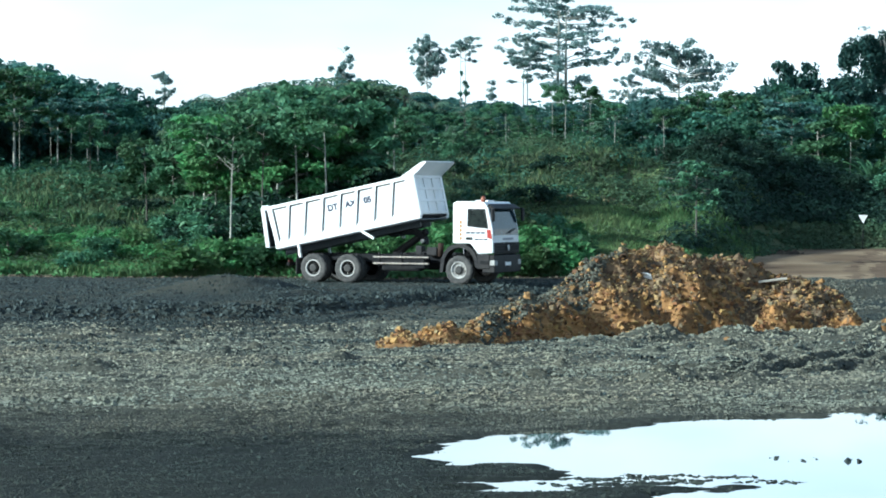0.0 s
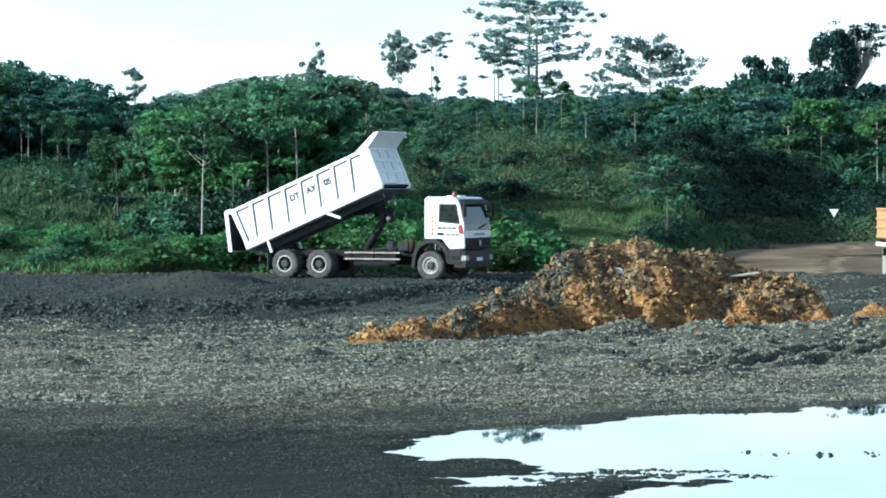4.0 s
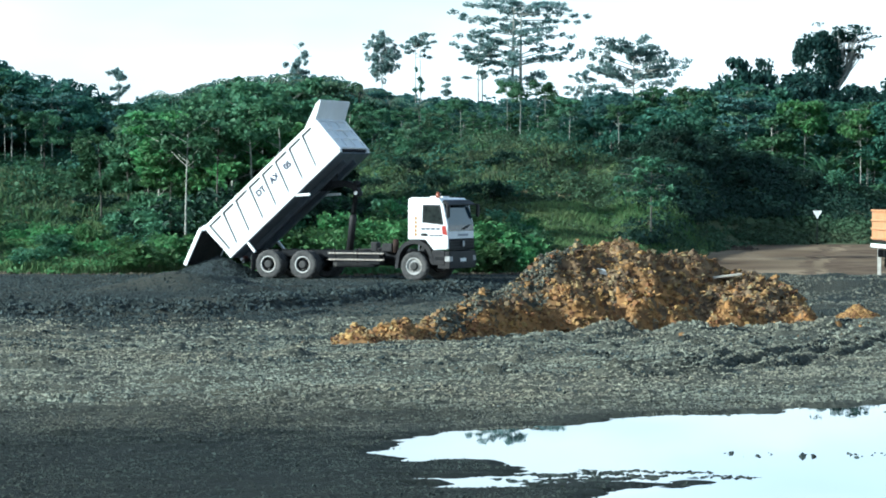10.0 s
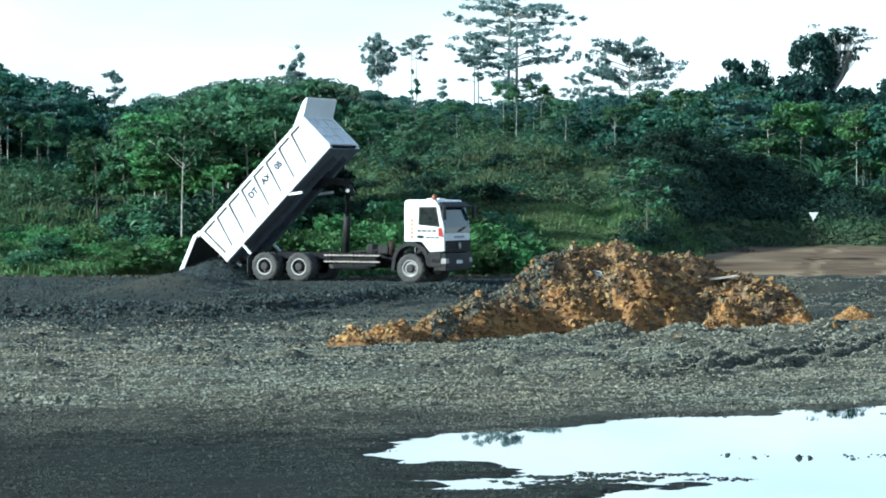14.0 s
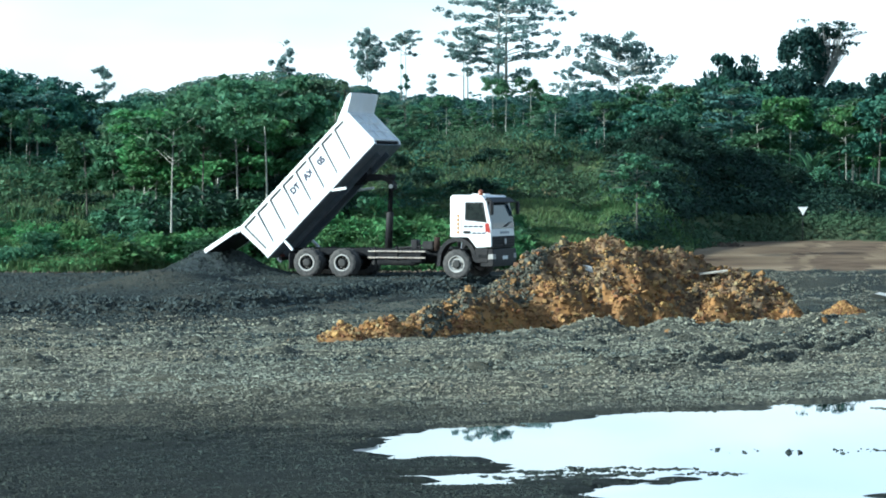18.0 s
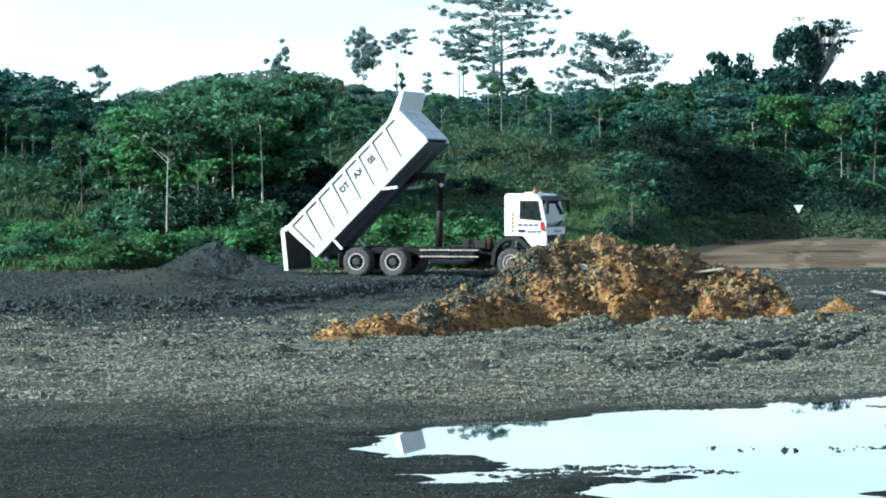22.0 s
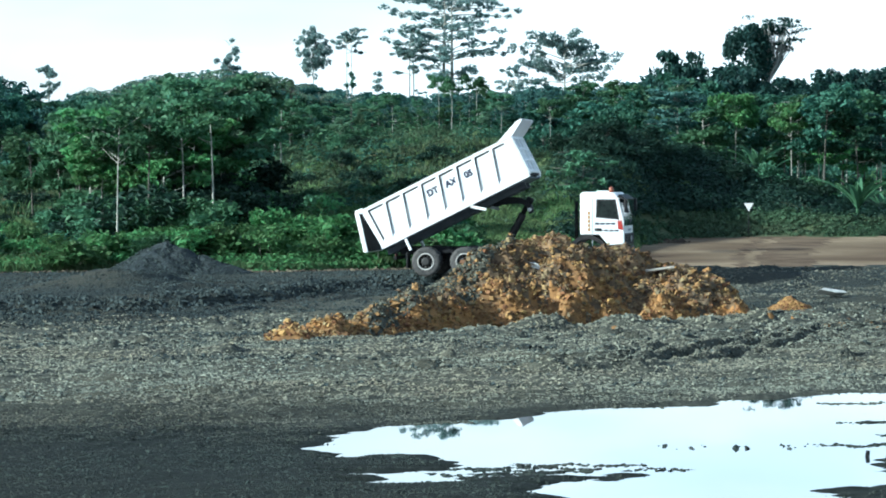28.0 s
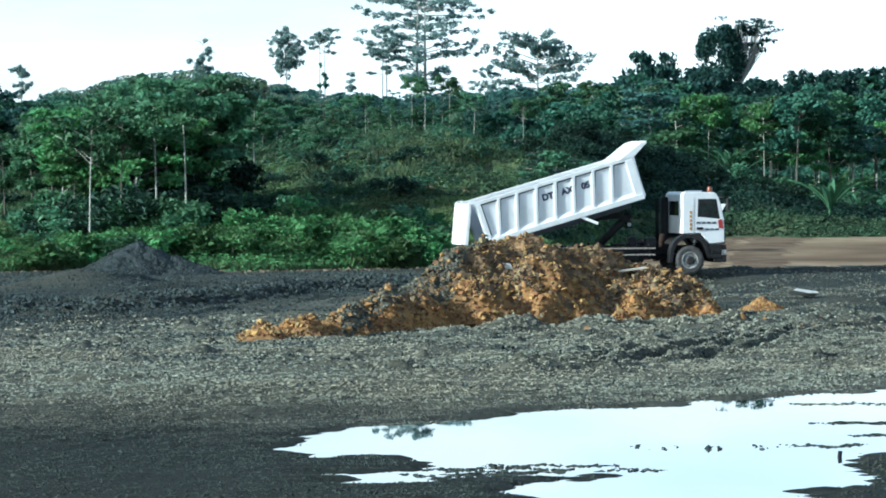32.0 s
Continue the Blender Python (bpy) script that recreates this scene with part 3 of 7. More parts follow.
def pile_height(x, y):
    """The tipped orange soil, above the yard."""
    ridge = np.interp(x, [-1.45, -0.95, 0.4, 1.59, 2.34, 3.09, 3.84, 4.46, 5.07, 5.67, 6.12, 6.73, 7.3, 7.8, 8.5, 9.2, 9.9, 10.35, 10.6, 10.85],
                      [0, 0.14, 0.28, 0.62, 1.00, 1.40, 1.80, 2.02, 2.13, 2.25, 2.14, 1.74, 1.62, 1.62, 1.54, 1.36, 1.16, 0.90, 0.50, 0])
    q = np.abs(pile_across(x, y))
    h = ridge * np.clip(1 - q, 0, 1) ** 0.85
    lump = np.clip(h * 3, 0, 1)
    h = np.where(h > 0.01, h + lump * (0.05 * fbm(x, y, 1.7, 23) + 0.12 * fbm(x, y, 0.8, 3) + 0.11 * np.abs(fbm(x, y, 0.3, 9))), 0)
    h = h + step_bumps(x, y, SLABS, 0.75, 0.14, 0.25, 0.5)
    h = h - 0.30 * np.exp(-((x - 8.3) / 0.5) ** 2 - ((y - 72.5) / 0.6) ** 2)
    return np.where(h > 0.012, h, 0)


def orange_soil(x, y):
    """True where the tipped soil shows its bright clay: the front foot, the tail and broken patches."""
    tone = pile_across(x, y) + 0.5 * smooth_step(2.2, 0.6, x) + 0.32 * fbm(x, y, 1.3, 55) + 0.18 * fbm(x, y, 0.4, 56)
    return tone > 0.60


def grey_soil(x, y):
    """True on the flank that is covered with grey rubble."""
    a = pile_across(x, y)
    return (x > 0.8) & (x < 4.6) & (a < 0.55 - 0.25 * (x - 2.4) + 0.2 * fbm(x, y, 1.2, 2)) & (a > -0.7)


BERMS = ((3.5, 65.0, 0.14, 0.9), (5.3, 66.4, 0.34, 0.9), (4.7, 66.0, 0.16, 0.9), (6.1, 66.2, 0.14, 0.7), (7.15, 67.6, 0.40, 0.9), (8.0, 67.2, 0.14, 0.9), (9.1, 68.2, 0.24, 0.8), (10.6, 68.8, 0.44, 1.2), (11.7, 70.4, 0.34, 0.9), (12.7, 72.6, 0.44, 1.1), (13.6, 68.0, 0.32, 1.4),
         (14.6, 76.0, 0.40, 1.4), (11.0, 80.0, 0.25, 1.4), (13.6, 83.5, 0.30, 1.6), (16.6, 81.0, 0.34, 1.2), (18.2, 87.0, 0.32, 1.6), (12.0, 91.0, 0.25, 1.8), (15.8, 94.0, 0.25, 1.8), (9.4, 64.4, 0.16, 1.4), (11.4, 64.8, 0.20, 1.5), (4.4, 63.0, 0.12, 1.1),
         (10.9, 66.4, 0.30, 0.9), (12.2, 67.0, 0.34, 1.0), (13.3, 65.0, 0.28, 1.1), (12.4, 62.6, 0.20, 1.2), (10.2, 62.0, 0.18, 1.2), (8.6, 60.4, 0.18, 1.3), (11.6, 59.6, 0.20, 1.3), (7.4, 57.6, 0.16, 1.2), (10.0, 56.2, 0.18, 1.3), (6.4, 61.8, 0.16, 1.1), (13.2, 71.0, 0.32, 1.0), (14.4, 73.4, 0.34, 1.2))
_r = np.random.default_rng(404)
CLUMPS = [(float(_r.uniform(-9, 11)), float(_r.uniform(47, 72)), float(_r.uniform(0.06, 0.15)), float(_r.uniform(0.3, 0.9))) for _ in range(84)]


def foot(x):
    """Where the hill begins behind the yard."""
    return np.interp(x, [2, 8, 10, 11.3, 12.8, 14.5, 16.5, 20], [104.5, 107.5, 110, 114.5, 120.5, 127, 132, 133]) + 0.8 * np.sin(np.asarray(x, float) * 0.7)


def hill_height(x, y):
    t = np.clip(y - foot(x), 0, None)
    z = 4.0 * smooth_step(0, 170, t) + 3.5 * smooth_step(120, 280, t) + 0.6 * smooth_step(0, 6, t)
    z = z + 3.7 * np.where(x < 8.0, np.exp(-((x - 8.0) / 16.5) ** 2), np.exp(-((x - 8.0) / 5.2) ** 2)) * smooth_step(0, 42, t) * (1 - 0.6 * smooth_step(70, 150, t))
    z = z + 2.0 * np.exp(-((x + 21.0) / 8.5) ** 2) * smooth_step(5, 40, t)
    # spur that comes down to the road, its flank turned from the sun
    crest = np.interp(x, [9.0, 11.5, 13.9, 16.7, 19.5, 22.7, 25.3, 29.0], [0.0, 1.7, 3.3, 3.4, 2.7, 1.9, 0.8, 0.0])
    z = z + crest * smooth_step(0, 17, t) * (1 - 0.8 * smooth_step(19, 36, t))
    z = z + smooth_step(4, 30, t) * (0.35 * fbm(x, y, 9.0, 2) + 0.22 * fbm(x, y, 3.5, 62))
    return z


def track_depth(x, y):
    """Tyre tracks that swing past the right end of the soil pile, with pushed-up shoulders."""
    z = np.zeros(np.broadcast(x, y).shape)
    for k in (0.0, 1.5, 3.0):
        line = np.interp(x, [2.0, 3.8, 5.2, 7.55, 10.7, 12.6, 15.0], [45.6, 46.3, 47.0, 50.8, 58.8, 61.0, 63.0]) + k + 0.2 * fbm(x, y, 2.0, 30 + k)
        q = (y - line) / 0.30
        z = z + smooth_step(2.6, 4.6, x) * (0.15 * np.exp(-(q - 1.3) ** 2) - 0.17 * np.exp(-q ** 2) + 0.05 * np.exp(-(q + 1.6) ** 2)) * (0.85 + 0.35 * fbm(x, y, 1.6, 33))
    return z


def ground_height(x, y):
    x, y = np.asarray(x, float), np.asarray(y, float)
    pool = pool_side(x, y)
    edge = 77.5 + 18.5 * smooth_step(-6.5, 3.5, x) + 0.35 * fbm(x, y, 3.0, 1)
    z = -0.52 * smooth_step(50, 74, y) + 0.38 * smooth_step(edge, edge + 3.4, y)
    z = z + 0.07 * np.exp(-((y - edge - 1.6) / 0.9) ** 2) * (0.6 + 0.6 * fbm(x, y, 1.3, 82)) * (1 - smooth_step(4, 8, x))
    for off, hh in ((-7.0, 0.10), (-3.6, 0.12), (5.0, 0.10), (9.0, 0.09)):
        z = z + hh * np.exp(-((y - edge - off - 0.6 * fbm(x, y, 5.0, off)) / 0.6) ** 2) * smooth_step(-0.6, 0.4, fbm(x, y, 4.0, off + 3)) * (1 - smooth_step(3, 6, x)) * (1 - smooth_step(96, 97.5, y))
    z = z + track_depth(x, y)
    z = z + 0.10 * np.abs(fbm(x, y, 0.55, 81)) * np.exp(-((y - edge - 0.7) / 1.6) ** 2) * (1 - smooth_step(4, 7, x))
    rough = 1 - 0.8 * smooth_step(97.0, 98.5, y)
    z = z + rough * (0.030 * fbm(x, y, 4.0, 4) * smooth_step(29, 38, y) + 0.014 * fbm(x, y, 0.9, 6)) * smooth_step(0, 1, -pool)
    z = z + 0.60 * np.exp(-((x + 6.7) / 2.3) ** 2 - ((y - 87) / 3.2) ** 2)
    near = (1 - smooth_step(70, 96, y)) * (0.25 + 0.75 * smooth_step(31, 37, y)) * smooth_step(0.1, 1.2, -pool)
    z = z + near * (0.035 * np.abs(fbm(x, y, 0.45, 17)) + 0.035 * fbm(x, y, 1.7, 18) + 0.03 * fbm(0.35 * x, y, 0.8, 19))
    z = z + 0.85 * step_bumps(x, y, BERMS, 0.85, 0.32, 0.22, 0.6)
    z = z + step_bumps(x, y, CLUMPS, 0.34, 0.10, 0.5, 0.3) * smooth_step(0.2, 0.8, -pool)
    z = z + 0.16 * np.exp(-((y - 101.8 - 0.5 * fbm(x, y, 3.0, 91)) / 0.7) ** 2) * smooth_step(9.0, 10.5, x) * (0.7 + 0.5 * fbm(x, y, 1.5, 92))
    # wheel ruts and pushed-up ridges beside the soil
    rut = smooth_step(3, 6, x) * np.exp(-((y - 51.0 - 0.25 * (x - 6)) / 3.2) ** 2)
    z = z + rut * 0.05 * np.sin((y - 0.22 * x) * 2.2 + 0.5 * fbm(x, y, 2.0, 8))
    band = smooth_step(-4, -1, x) * np.exp(-((y - 72 - 0.5 * x) / 6) ** 2)
    z = z + band * 0.17 * np.sin((y + 0.25 * x) * 1.7 + fbm(x, y, 3.0, 12))
    side = pool + 0.22 * fbm(x * 0.7, y, 0.9, 7) + 0.19 * fbm(x * 0.4, y, 0.30, 11) + 0.09 * fbm(x * 0.4, y, 0.2, 13)
    z = z - 0.06 * smooth_step(-0.25, 0.6, side) + 0.02 * smooth_step(-0.9, -0.1, -np.abs(side))
    for cx_, cy_, lx, ly in STREAKS[3:-1]:
        z = z + 0.07 * np.exp(-(((x - cx_) / lx) ** 2) ** 2 - ((y - cy_ - 0.07 * fbm(x, 0.3 * y, 0.35, cx_)) / ly) ** 2) * (0.6 + 0.5 * fbm(x, y, 0.5, cy_))
    dry_ = (pool < -0.3) & (y < 50) & (np.hypot((x - 2.2) / 1.3, y - 40.4) > 1)
    z = np.where(dry_, np.maximum(z, -0.008 + 0.012 * fbm(x, y, 0.5, 77)), z)
    z = z + 0.55 * smooth_step(104, 136, y) * smooth_step(8, 12, x)
    return z + hill_height(x, y)


def land(x, y):
    return float(ground_height(np.array([x]), np.array([y]))[0])


def grid_mesh(xs, ys, height):
    gx, gy = np.meshgrid(xs, ys)
    gz = height(gx, gy)
    verts = np.stack([gx, gy, gz], -1).reshape(-1, 3)
    w = len(xs)
    i = (np.arange(len(ys) - 1)[:, None] * w + np.arange(w - 1)[None]).reshape(-1)
    return verts.tolist(), np.stack([i, i + 1, i + w + 1, i + w], -1).tolist()


def smooth_all(me):
    me.polygons.foreach_set("use_smooth", np.ones(len(me.polygons), bool))
    return me


xs = np.concatenate([np.linspace(-900, -60, 15), np.linspace(-55, -21, 18), np.linspace(-20, -6.2, 75), np.linspace(-6, 10.6, 235), np.linspace(10.8, 26, 75), np.linspace(27, 60, 18), np.linspace(70, 900, 15)])
ys = np.concatenate([np.linspace(-600, 10, 14), np.linspace(14, 25, 8), np.linspace(26, 46, 300), np.linspace(46.2, 105, 330), np.linspace(105.5, 320, 170), np.linspace(340, 1500, 14)])
me = smooth_all(to_mesh("ground", grid_mesh(xs, ys, ground_height), M["gravel"]))
me.materials.append(M["soil_green"])
me.materials.append(M["dirt"])
me.materials.append(M["heap"])
me.materials.append(M["dirt_dark"])
cx = np.empty(len(me.polygons) * 3)
me.polygons.foreach_get("center", cx)
cx = cx.reshape(-1, 3)
wob = 0.9 * fbm(cx[:, 0], cx[:, 1], 2.2, 3)
slot = np.where(cx[:, 1] > foot(cx[:, 0]) + wob, 1, 0)
slot = np.where((slot == 0) & (cx[:, 1] > 103.5 + wob) & (cx[:, 0] > 9.0), 2, slot)
edge_c = 72.5 + 18.5 * smooth_step(-6.5, 3.5, cx[:, 0]) + 2.5 * fbm(cx[:, 0], cx[:, 1], 3.0, 44)
slot = np.where((slot == 0) & (cx[:, 1] > edge_c) & (cx[:, 0] < 8 + wob), 3, slot)
slot = np.where((slot == 0) & (cx[:, 1] > 75 + 3 * wob) & (cx[:, 0] > 8), 3, slot)
slot = np.where((slot == 2) & (cx[:, 1] < 106 + 1.5 * wob), 3, slot)
me.polygons.foreach_set("material_index", slot.astype(np.int32))
way = cx[:, 0] / np.maximum(cx[:, 1], 1) + 0.0016 * fbm(cx[:, 0], cx[:, 1], 3.0, 52) - 0.00010 * (cx[:, 1] - 112) ** 2 / 4
slot = np.where((slot == 2) & (((way > 0.143) & (way < 0.148)) | ((way > 0.152) & (way < 0.172))), 4, slot)
me.polygons.foreach_set("material_index", slot.astype(np.int32))
ground = tagged(new("ground", me), "grey gravel yard rising into an overgrown earth hillside", "ground", kind="structure")

wx0, wx1, wy0, wy1 = -2.0, 11.5, 24.0, 44.8
water = part("water", ([(wx0, wy0, -0.022), (wx1, wy0, -0.022), (wx1, wy1, -0.022), (wx0, wy1, -0.022)], [(0, 1, 2, 3)]), M["water"])
tagged(water, "still rain puddle mirroring the pale sky", "puddle", kind="structure")

# ---- soil pile ----
pile = thing("soil_pile", "tipped heap of orange and brown clayey soil on the gravel", "soil pile")
px_, py_ = np.linspace(-2.6, 12.4, 290), np.linspace(57.5, 80, 340)
pile_mesh = smooth_all(to_mesh("mound", grid_mesh(px_, py_, lambda a, b: ground_height(a, b) - 0.03 + pile_height(a, b)), M["soil_brown"]))
pile_mesh.materials.append(M["soil"])
mc = np.empty(len(pile_mesh.polygons) * 3)
pile_mesh.polygons.foreach_get("center", mc)
pile_mesh.materials.append(M["rubble"])
soil_slot = np.where(grey_soil(mc[0::3], mc[1::3]), 2, orange_soil(mc[0::3], mc[1::3]).astype(int))
pile_mesh.polygons.foreach_set("material_index", soil_slot.astype(np.int32))
part("mound", pile_mesh, None, pile)


def crumbs(places, sizes, squash=0.85):
    """Many small pointed lumps of soil in one mesh."""
    base = np.array([(0, 0, 0.9), (0.9, 0, 0.2), (0.1, 0.95, 0.1), (-0.9, 0.1, 0.25), (0, -0.95, 0.15), (0.1, 0.0, -0.7)])
    tri = np.array([(0, 1, 2), (0, 2, 3), (0, 3, 4), (0, 4, 1), (5, 2, 1), (5, 3, 2), (5, 4, 3), (5, 1, 4)])
    n = len(places)
    v = base[None] * (1 + rng.uniform(-0.35, 0.35, (n, 6, 1))) + rng.uniform(-0.15, 0.15, (n, 6, 3))
    a, b = rng.uniform(0, 6.28, n)[:, None], rng.uniform(-1.4, 1.4, n)[:, None]
    y2, z2 = v[..., 1] * np.cos(b) - v[..., 2] * np.sin(b), v[..., 1] * np.sin(b) + v[..., 2] * np.cos(b)
    v = np.stack([v[..., 0] * np.cos(a) - y2 * np.sin(a), v[..., 0] * np.sin(a) + y2 * np.cos(a), z2 * squash], -1)
    v = v * np.asarray(sizes)[:, None, None] + np.asarray(places)[:, None, :]
    return v.reshape(-1, 3).tolist(), (tri[None] + (np.arange(n) * 6)[:, None, None]).reshape(-1, 3).tolist()


def rocks(places, sizes, squash=0.7):
    """Many angular stones in one mesh."""
    base = np.array([(-0.8, -0.7, -0.5), (0.8, -0.7, -0.5), (0.8, 0.7, -0.5), (-0.8, 0.7, -0.5), (-0.55, -0.5, 0.6), (0.55, -0.5, 0.6), (0.55, 0.5, 0.6), (-0.55, 0.5, 0.6)])
    quad = np.array([(4, 5, 6, 7), (0, 1, 5, 4), (1, 2, 6, 5), (2, 3, 7, 6), (3, 0, 4, 7)])
    n = len(places)
    v = base[None] * (1 + rng.uniform(-0.3, 0.3, (n, 8, 1))) * rng.uniform(0.7, 1.3, (n, 1, 3))
    v = v + rng.uniform(-0.22, 0.22, (n, 8, 3))
    a = rng.uniform(0, 6.28, n)
    b = rng.uniform(-0.9, 0.9, n)
    y2 = v[..., 1] * np.cos(b)[:, None] - v[..., 2] * np.sin(b)[:, None]
    z2 = v[..., 1] * np.sin(b)[:, None] + v[..., 2] * np.cos(b)[:, None]
    x3 = v[..., 0] * np.cos(a)[:, None] - y2 * np.sin(a)[:, None]
    y3 = v[..., 0] * np.sin(a)[:, None] + y2 * np.cos(a)[:, None]
    v = np.stack([x3, y3, z2 * squash], -1) * np.asarray(sizes)[:, None, None] + np.asarray(places)[:, None, :]
    f = (quad[None] + (np.arange(n) * 8)[:, None, None]).reshape(-1, 4)
    return v.reshape(-1, 3).tolist(), f.tolist()


def chips(places, sizes, squash=0.7):
    """Many small wedge-shaped stones in one mesh."""
    base = np.array([(-0.8, -0.7, -0.5), (0.8, -0.7, -0.5), (0.8, 0.7, -0.5), (-0.8, 0.7, -0.5), (-0.45, 0.0, 0.7), (0.45, 0.0, 0.6)])
    n = len(places)
    v = base[None] * (1 + rng.uniform(-0.3, 0.3, (n, 6, 1))) * rng.uniform(0.7, 1.3, (n, 1, 3)) + rng.uniform(-0.25, 0.25, (n, 6, 3))
    a, b = rng.uniform(0, 6.28, n)[:, None], rng.uniform(-0.7, 0.7, n)[:, None]
    y2, z2 = v[..., 1] * np.cos(b) - v[..., 2] * np.sin(b), v[..., 1] * np.sin(b) + v[..., 2] * np.cos(b)
    v = np.stack([v[..., 0] * np.cos(a) - y2 * np.sin(a), v[..., 0] * np.sin(a) + y2 * np.cos(a), z2 * squash], -1) * np.asarray(sizes)[:, None, None] + np.asarray(places)[:, None, :]
    o = np.arange(n) * 6
    quad = (np.array([(0, 1, 5, 4), (2, 3, 4, 5)])[None] + o[:, None, None]).reshape(-1, 4).tolist()
    tri = (np.array([(1, 2, 5), (3, 0, 4)])[None] + o[:, None, None]).reshape(-1, 3).tolist()
    return v.reshape(-1, 3).tolist(), quad + tri


def scatter_on(n, x0, x1, y0, y1, height, keep, size):
    x, y = rng.uniform(x0, x1, n), rng.uniform(y0, y1, n)
    k = keep(x, y)
    x, y = x[k], y[k]
    s = size(len(x))
    return np.stack([x, y, height(x, y) + s * 0.2], -1), s


def pile_top(a, b):
    return ground_height(a, b) + pile_height(a, b)


def on_pile(orange):
    return lambda a, b: (pile_height(a, b) > 0.04) & ((orange_soil(a, b) ^ (rng.random(a.shape) < 0.22)) == orange) & (pile_across(a, b) > -0.5) & ~(grey_soil(a, b) & (rng.random(a.shape) < 0.5))


for mat_name, orange, n_fine, n_big in (("clod", True, 52000, 15000), ("clod_brown", False, 44000, 17000)):
    pts, sz = scatter_on(n_fine, -2.2, 12.0, 59, 76, pile_top, on_pile(orange), lambda n: 0.016 + 0.040 * rng.random(n) ** 2.5)
    part("crumbled_soil", crumbs(pts, sz, 0.85), M[mat_name], pile)["kind"] = "stuff"
    pts, sz = scatter_on(n_big, -1.6, 11.6, 59, 76, pile_top, on_pile(orange), lambda n: 0.03 + 0.055 * rng.random(n) ** 2)
    part("lumpy_soil", rocks(pts, sz, 0.9), M[mat_name], pile)["kind"] = "stuff"
pts, sz = scatter_on(34000, 0.4, 5.0, 62, 78, pile_top,
                     lambda a, b: (pile_height(a, b) > 0.02) & grey_soil(a, b), lambda n: 0.014 + 0.034 * rng.random(n) ** 2)
part("grey_rubble", rocks(pts + (0, 0, 0.02), sz, 0.8), M["rubble"], pile)["kind"] = "stuff"

LUMPS = []
for k in range(8):
    v_, f_ = rocks(np.zeros((1, 3)), np.ones(1), 0.85)
    LUMPS.append((v_, f_))
CLODS = [to_mesh("clod", crumbs(np.zeros((1, 3)), np.ones(1), 0.9), M["clod"]) for q in LUMPS]
STONES = [to_mesh("stone", q, M["stone_one"]) for q in LUMPS]


def lay(name, stock, parent, n, x0, x1, y0, y1, height, keep, lo, hi):
    """Single lumps as objects of their own on shared meshes."""
    done = 0
    while done < n:
        x, y = rng.uniform(x0, x1), rng.uniform(y0, y1)
        ax, ay = np.array([x]), np.array([y])
        if not keep(ax, ay)[0]:
            continue
        s = lo + (hi - lo) * rng.random() ** 2
        ob = part(name, stock[int(rng.integers(len(stock)))], None, parent)
        ob.matrix_basis = pose(x, y, float(height(ax, ay)[0]) + 0.2 * s, rng.uniform(-30, 30), rng.uniform(-30, 30), rng.uniform(0, 360)) @ Matrix.Diagonal((s, s * rng.uniform(0.7, 1.1), s * rng.uniform(0.6, 0.9), 1))
        done += 1


# ---- loose stones on the yard ----
def yard_stones(n, near, far, lo, hi):
    """Stones spread over the strip of yard between two distances."""
    d = np.sqrt(rng.uniform(near ** 2, far ** 2, n))
    x = rng.uniform(-0.178, 0.232, n) * d
    keep = (pool_side(x, d) + 0.15 * fbm(x, d, 0.9, 7) < 0.14) & (pile_height(x, d) < 0.02)
    patch = fbm(x, d, 2.5, 14) + rng.normal(0, 0.7, n) > -0.6
    keep &= patch
    x, d = x[keep], d[keep]
    s = lo + (hi - lo) * rng.random(len(x)) ** 2.5
    return np.stack([x, d, ground_height(x, d) + s * 0.15], -1), s


for count, a, b, lo, hi, mat_name in ((60000, 27, 40, 0.010, 0.028, "stone"), (90000, 40, 60, 0.017, 0.047, "stone"), (22000, 60, 76, 0.03, 0.070, "stone"), (30000, 74, 104, 0.022, 0.055, "chip")):
    p_, s_ = yard_stones(count, a, b, lo, hi)
    tagged(part("gravel", chips(p_, s_, 0.65), M[mat_name]), "loose grey and brown crushed stones on the yard", "gravel", kind="stuff")


def strip_stones(n, keep, x0, x1, y0, y1, lo, hi, mat_name, label):
    x, y = rng.uniform(x0, x1, n), rng.uniform(y0, y1, n)
    k = keep(x, y)
    x, y = x[k], y[k]
    s = lo + (hi - lo) * rng.random(len(x)) ** 2
    tagged(part("gravel", chips(np.stack([x, y, ground_height(x, y) + s * 0.2], -1), s, 0.8), M[mat_name]), label, "gravel", kind="stuff")


def bank(x, y):
    e = 77.5 + 18.5 * smooth_step(-6.5, 3.5, x) + 0.35 * fbm(x, y, 3.0, 1)
    return np.abs(y - e - 1.5 + 0.5 * fbm(x, y, 1.4, 83)) < 1.6


def ridges(x, y):
    e = 77.5 + 18.5 * smooth_step(-6.5, 3.5, x) + 0.35 * fbm(x, y, 3.0, 1)
    return (y > e - 9) & (fbm(x, y, 3.5, 41) + rng.normal(0, 0.5, x.shape) > 0.1) & (pile_height(x, y) < 0.02)


def tracks(x, y):
    return track_depth(x, y) < -0.04


strip_stones(20000, lambda x, y: (fbm(0.4 * x, y, 1.1, 66) > 0.0) & (x > 4.5 + 0.08 * (y - 46)) & (x / y < 0.24), 4.5, 15, 46, 66, 0.015, 0.05, "rubble", "churned darker stones beside the tyre tracks")
strip_stones(34000, ridges, -18, 7, 70, 103.5, 0.022, 0.065, "chip", "dark crushed stone over the back of the yard")
# dark stone in the ruts stands in for the shade inside them
strip_stones(30000, tracks, 2.6, 14, 45, 64, 0.02, 0.05, "chip", "dark stones laid in the tyre ruts for shade")
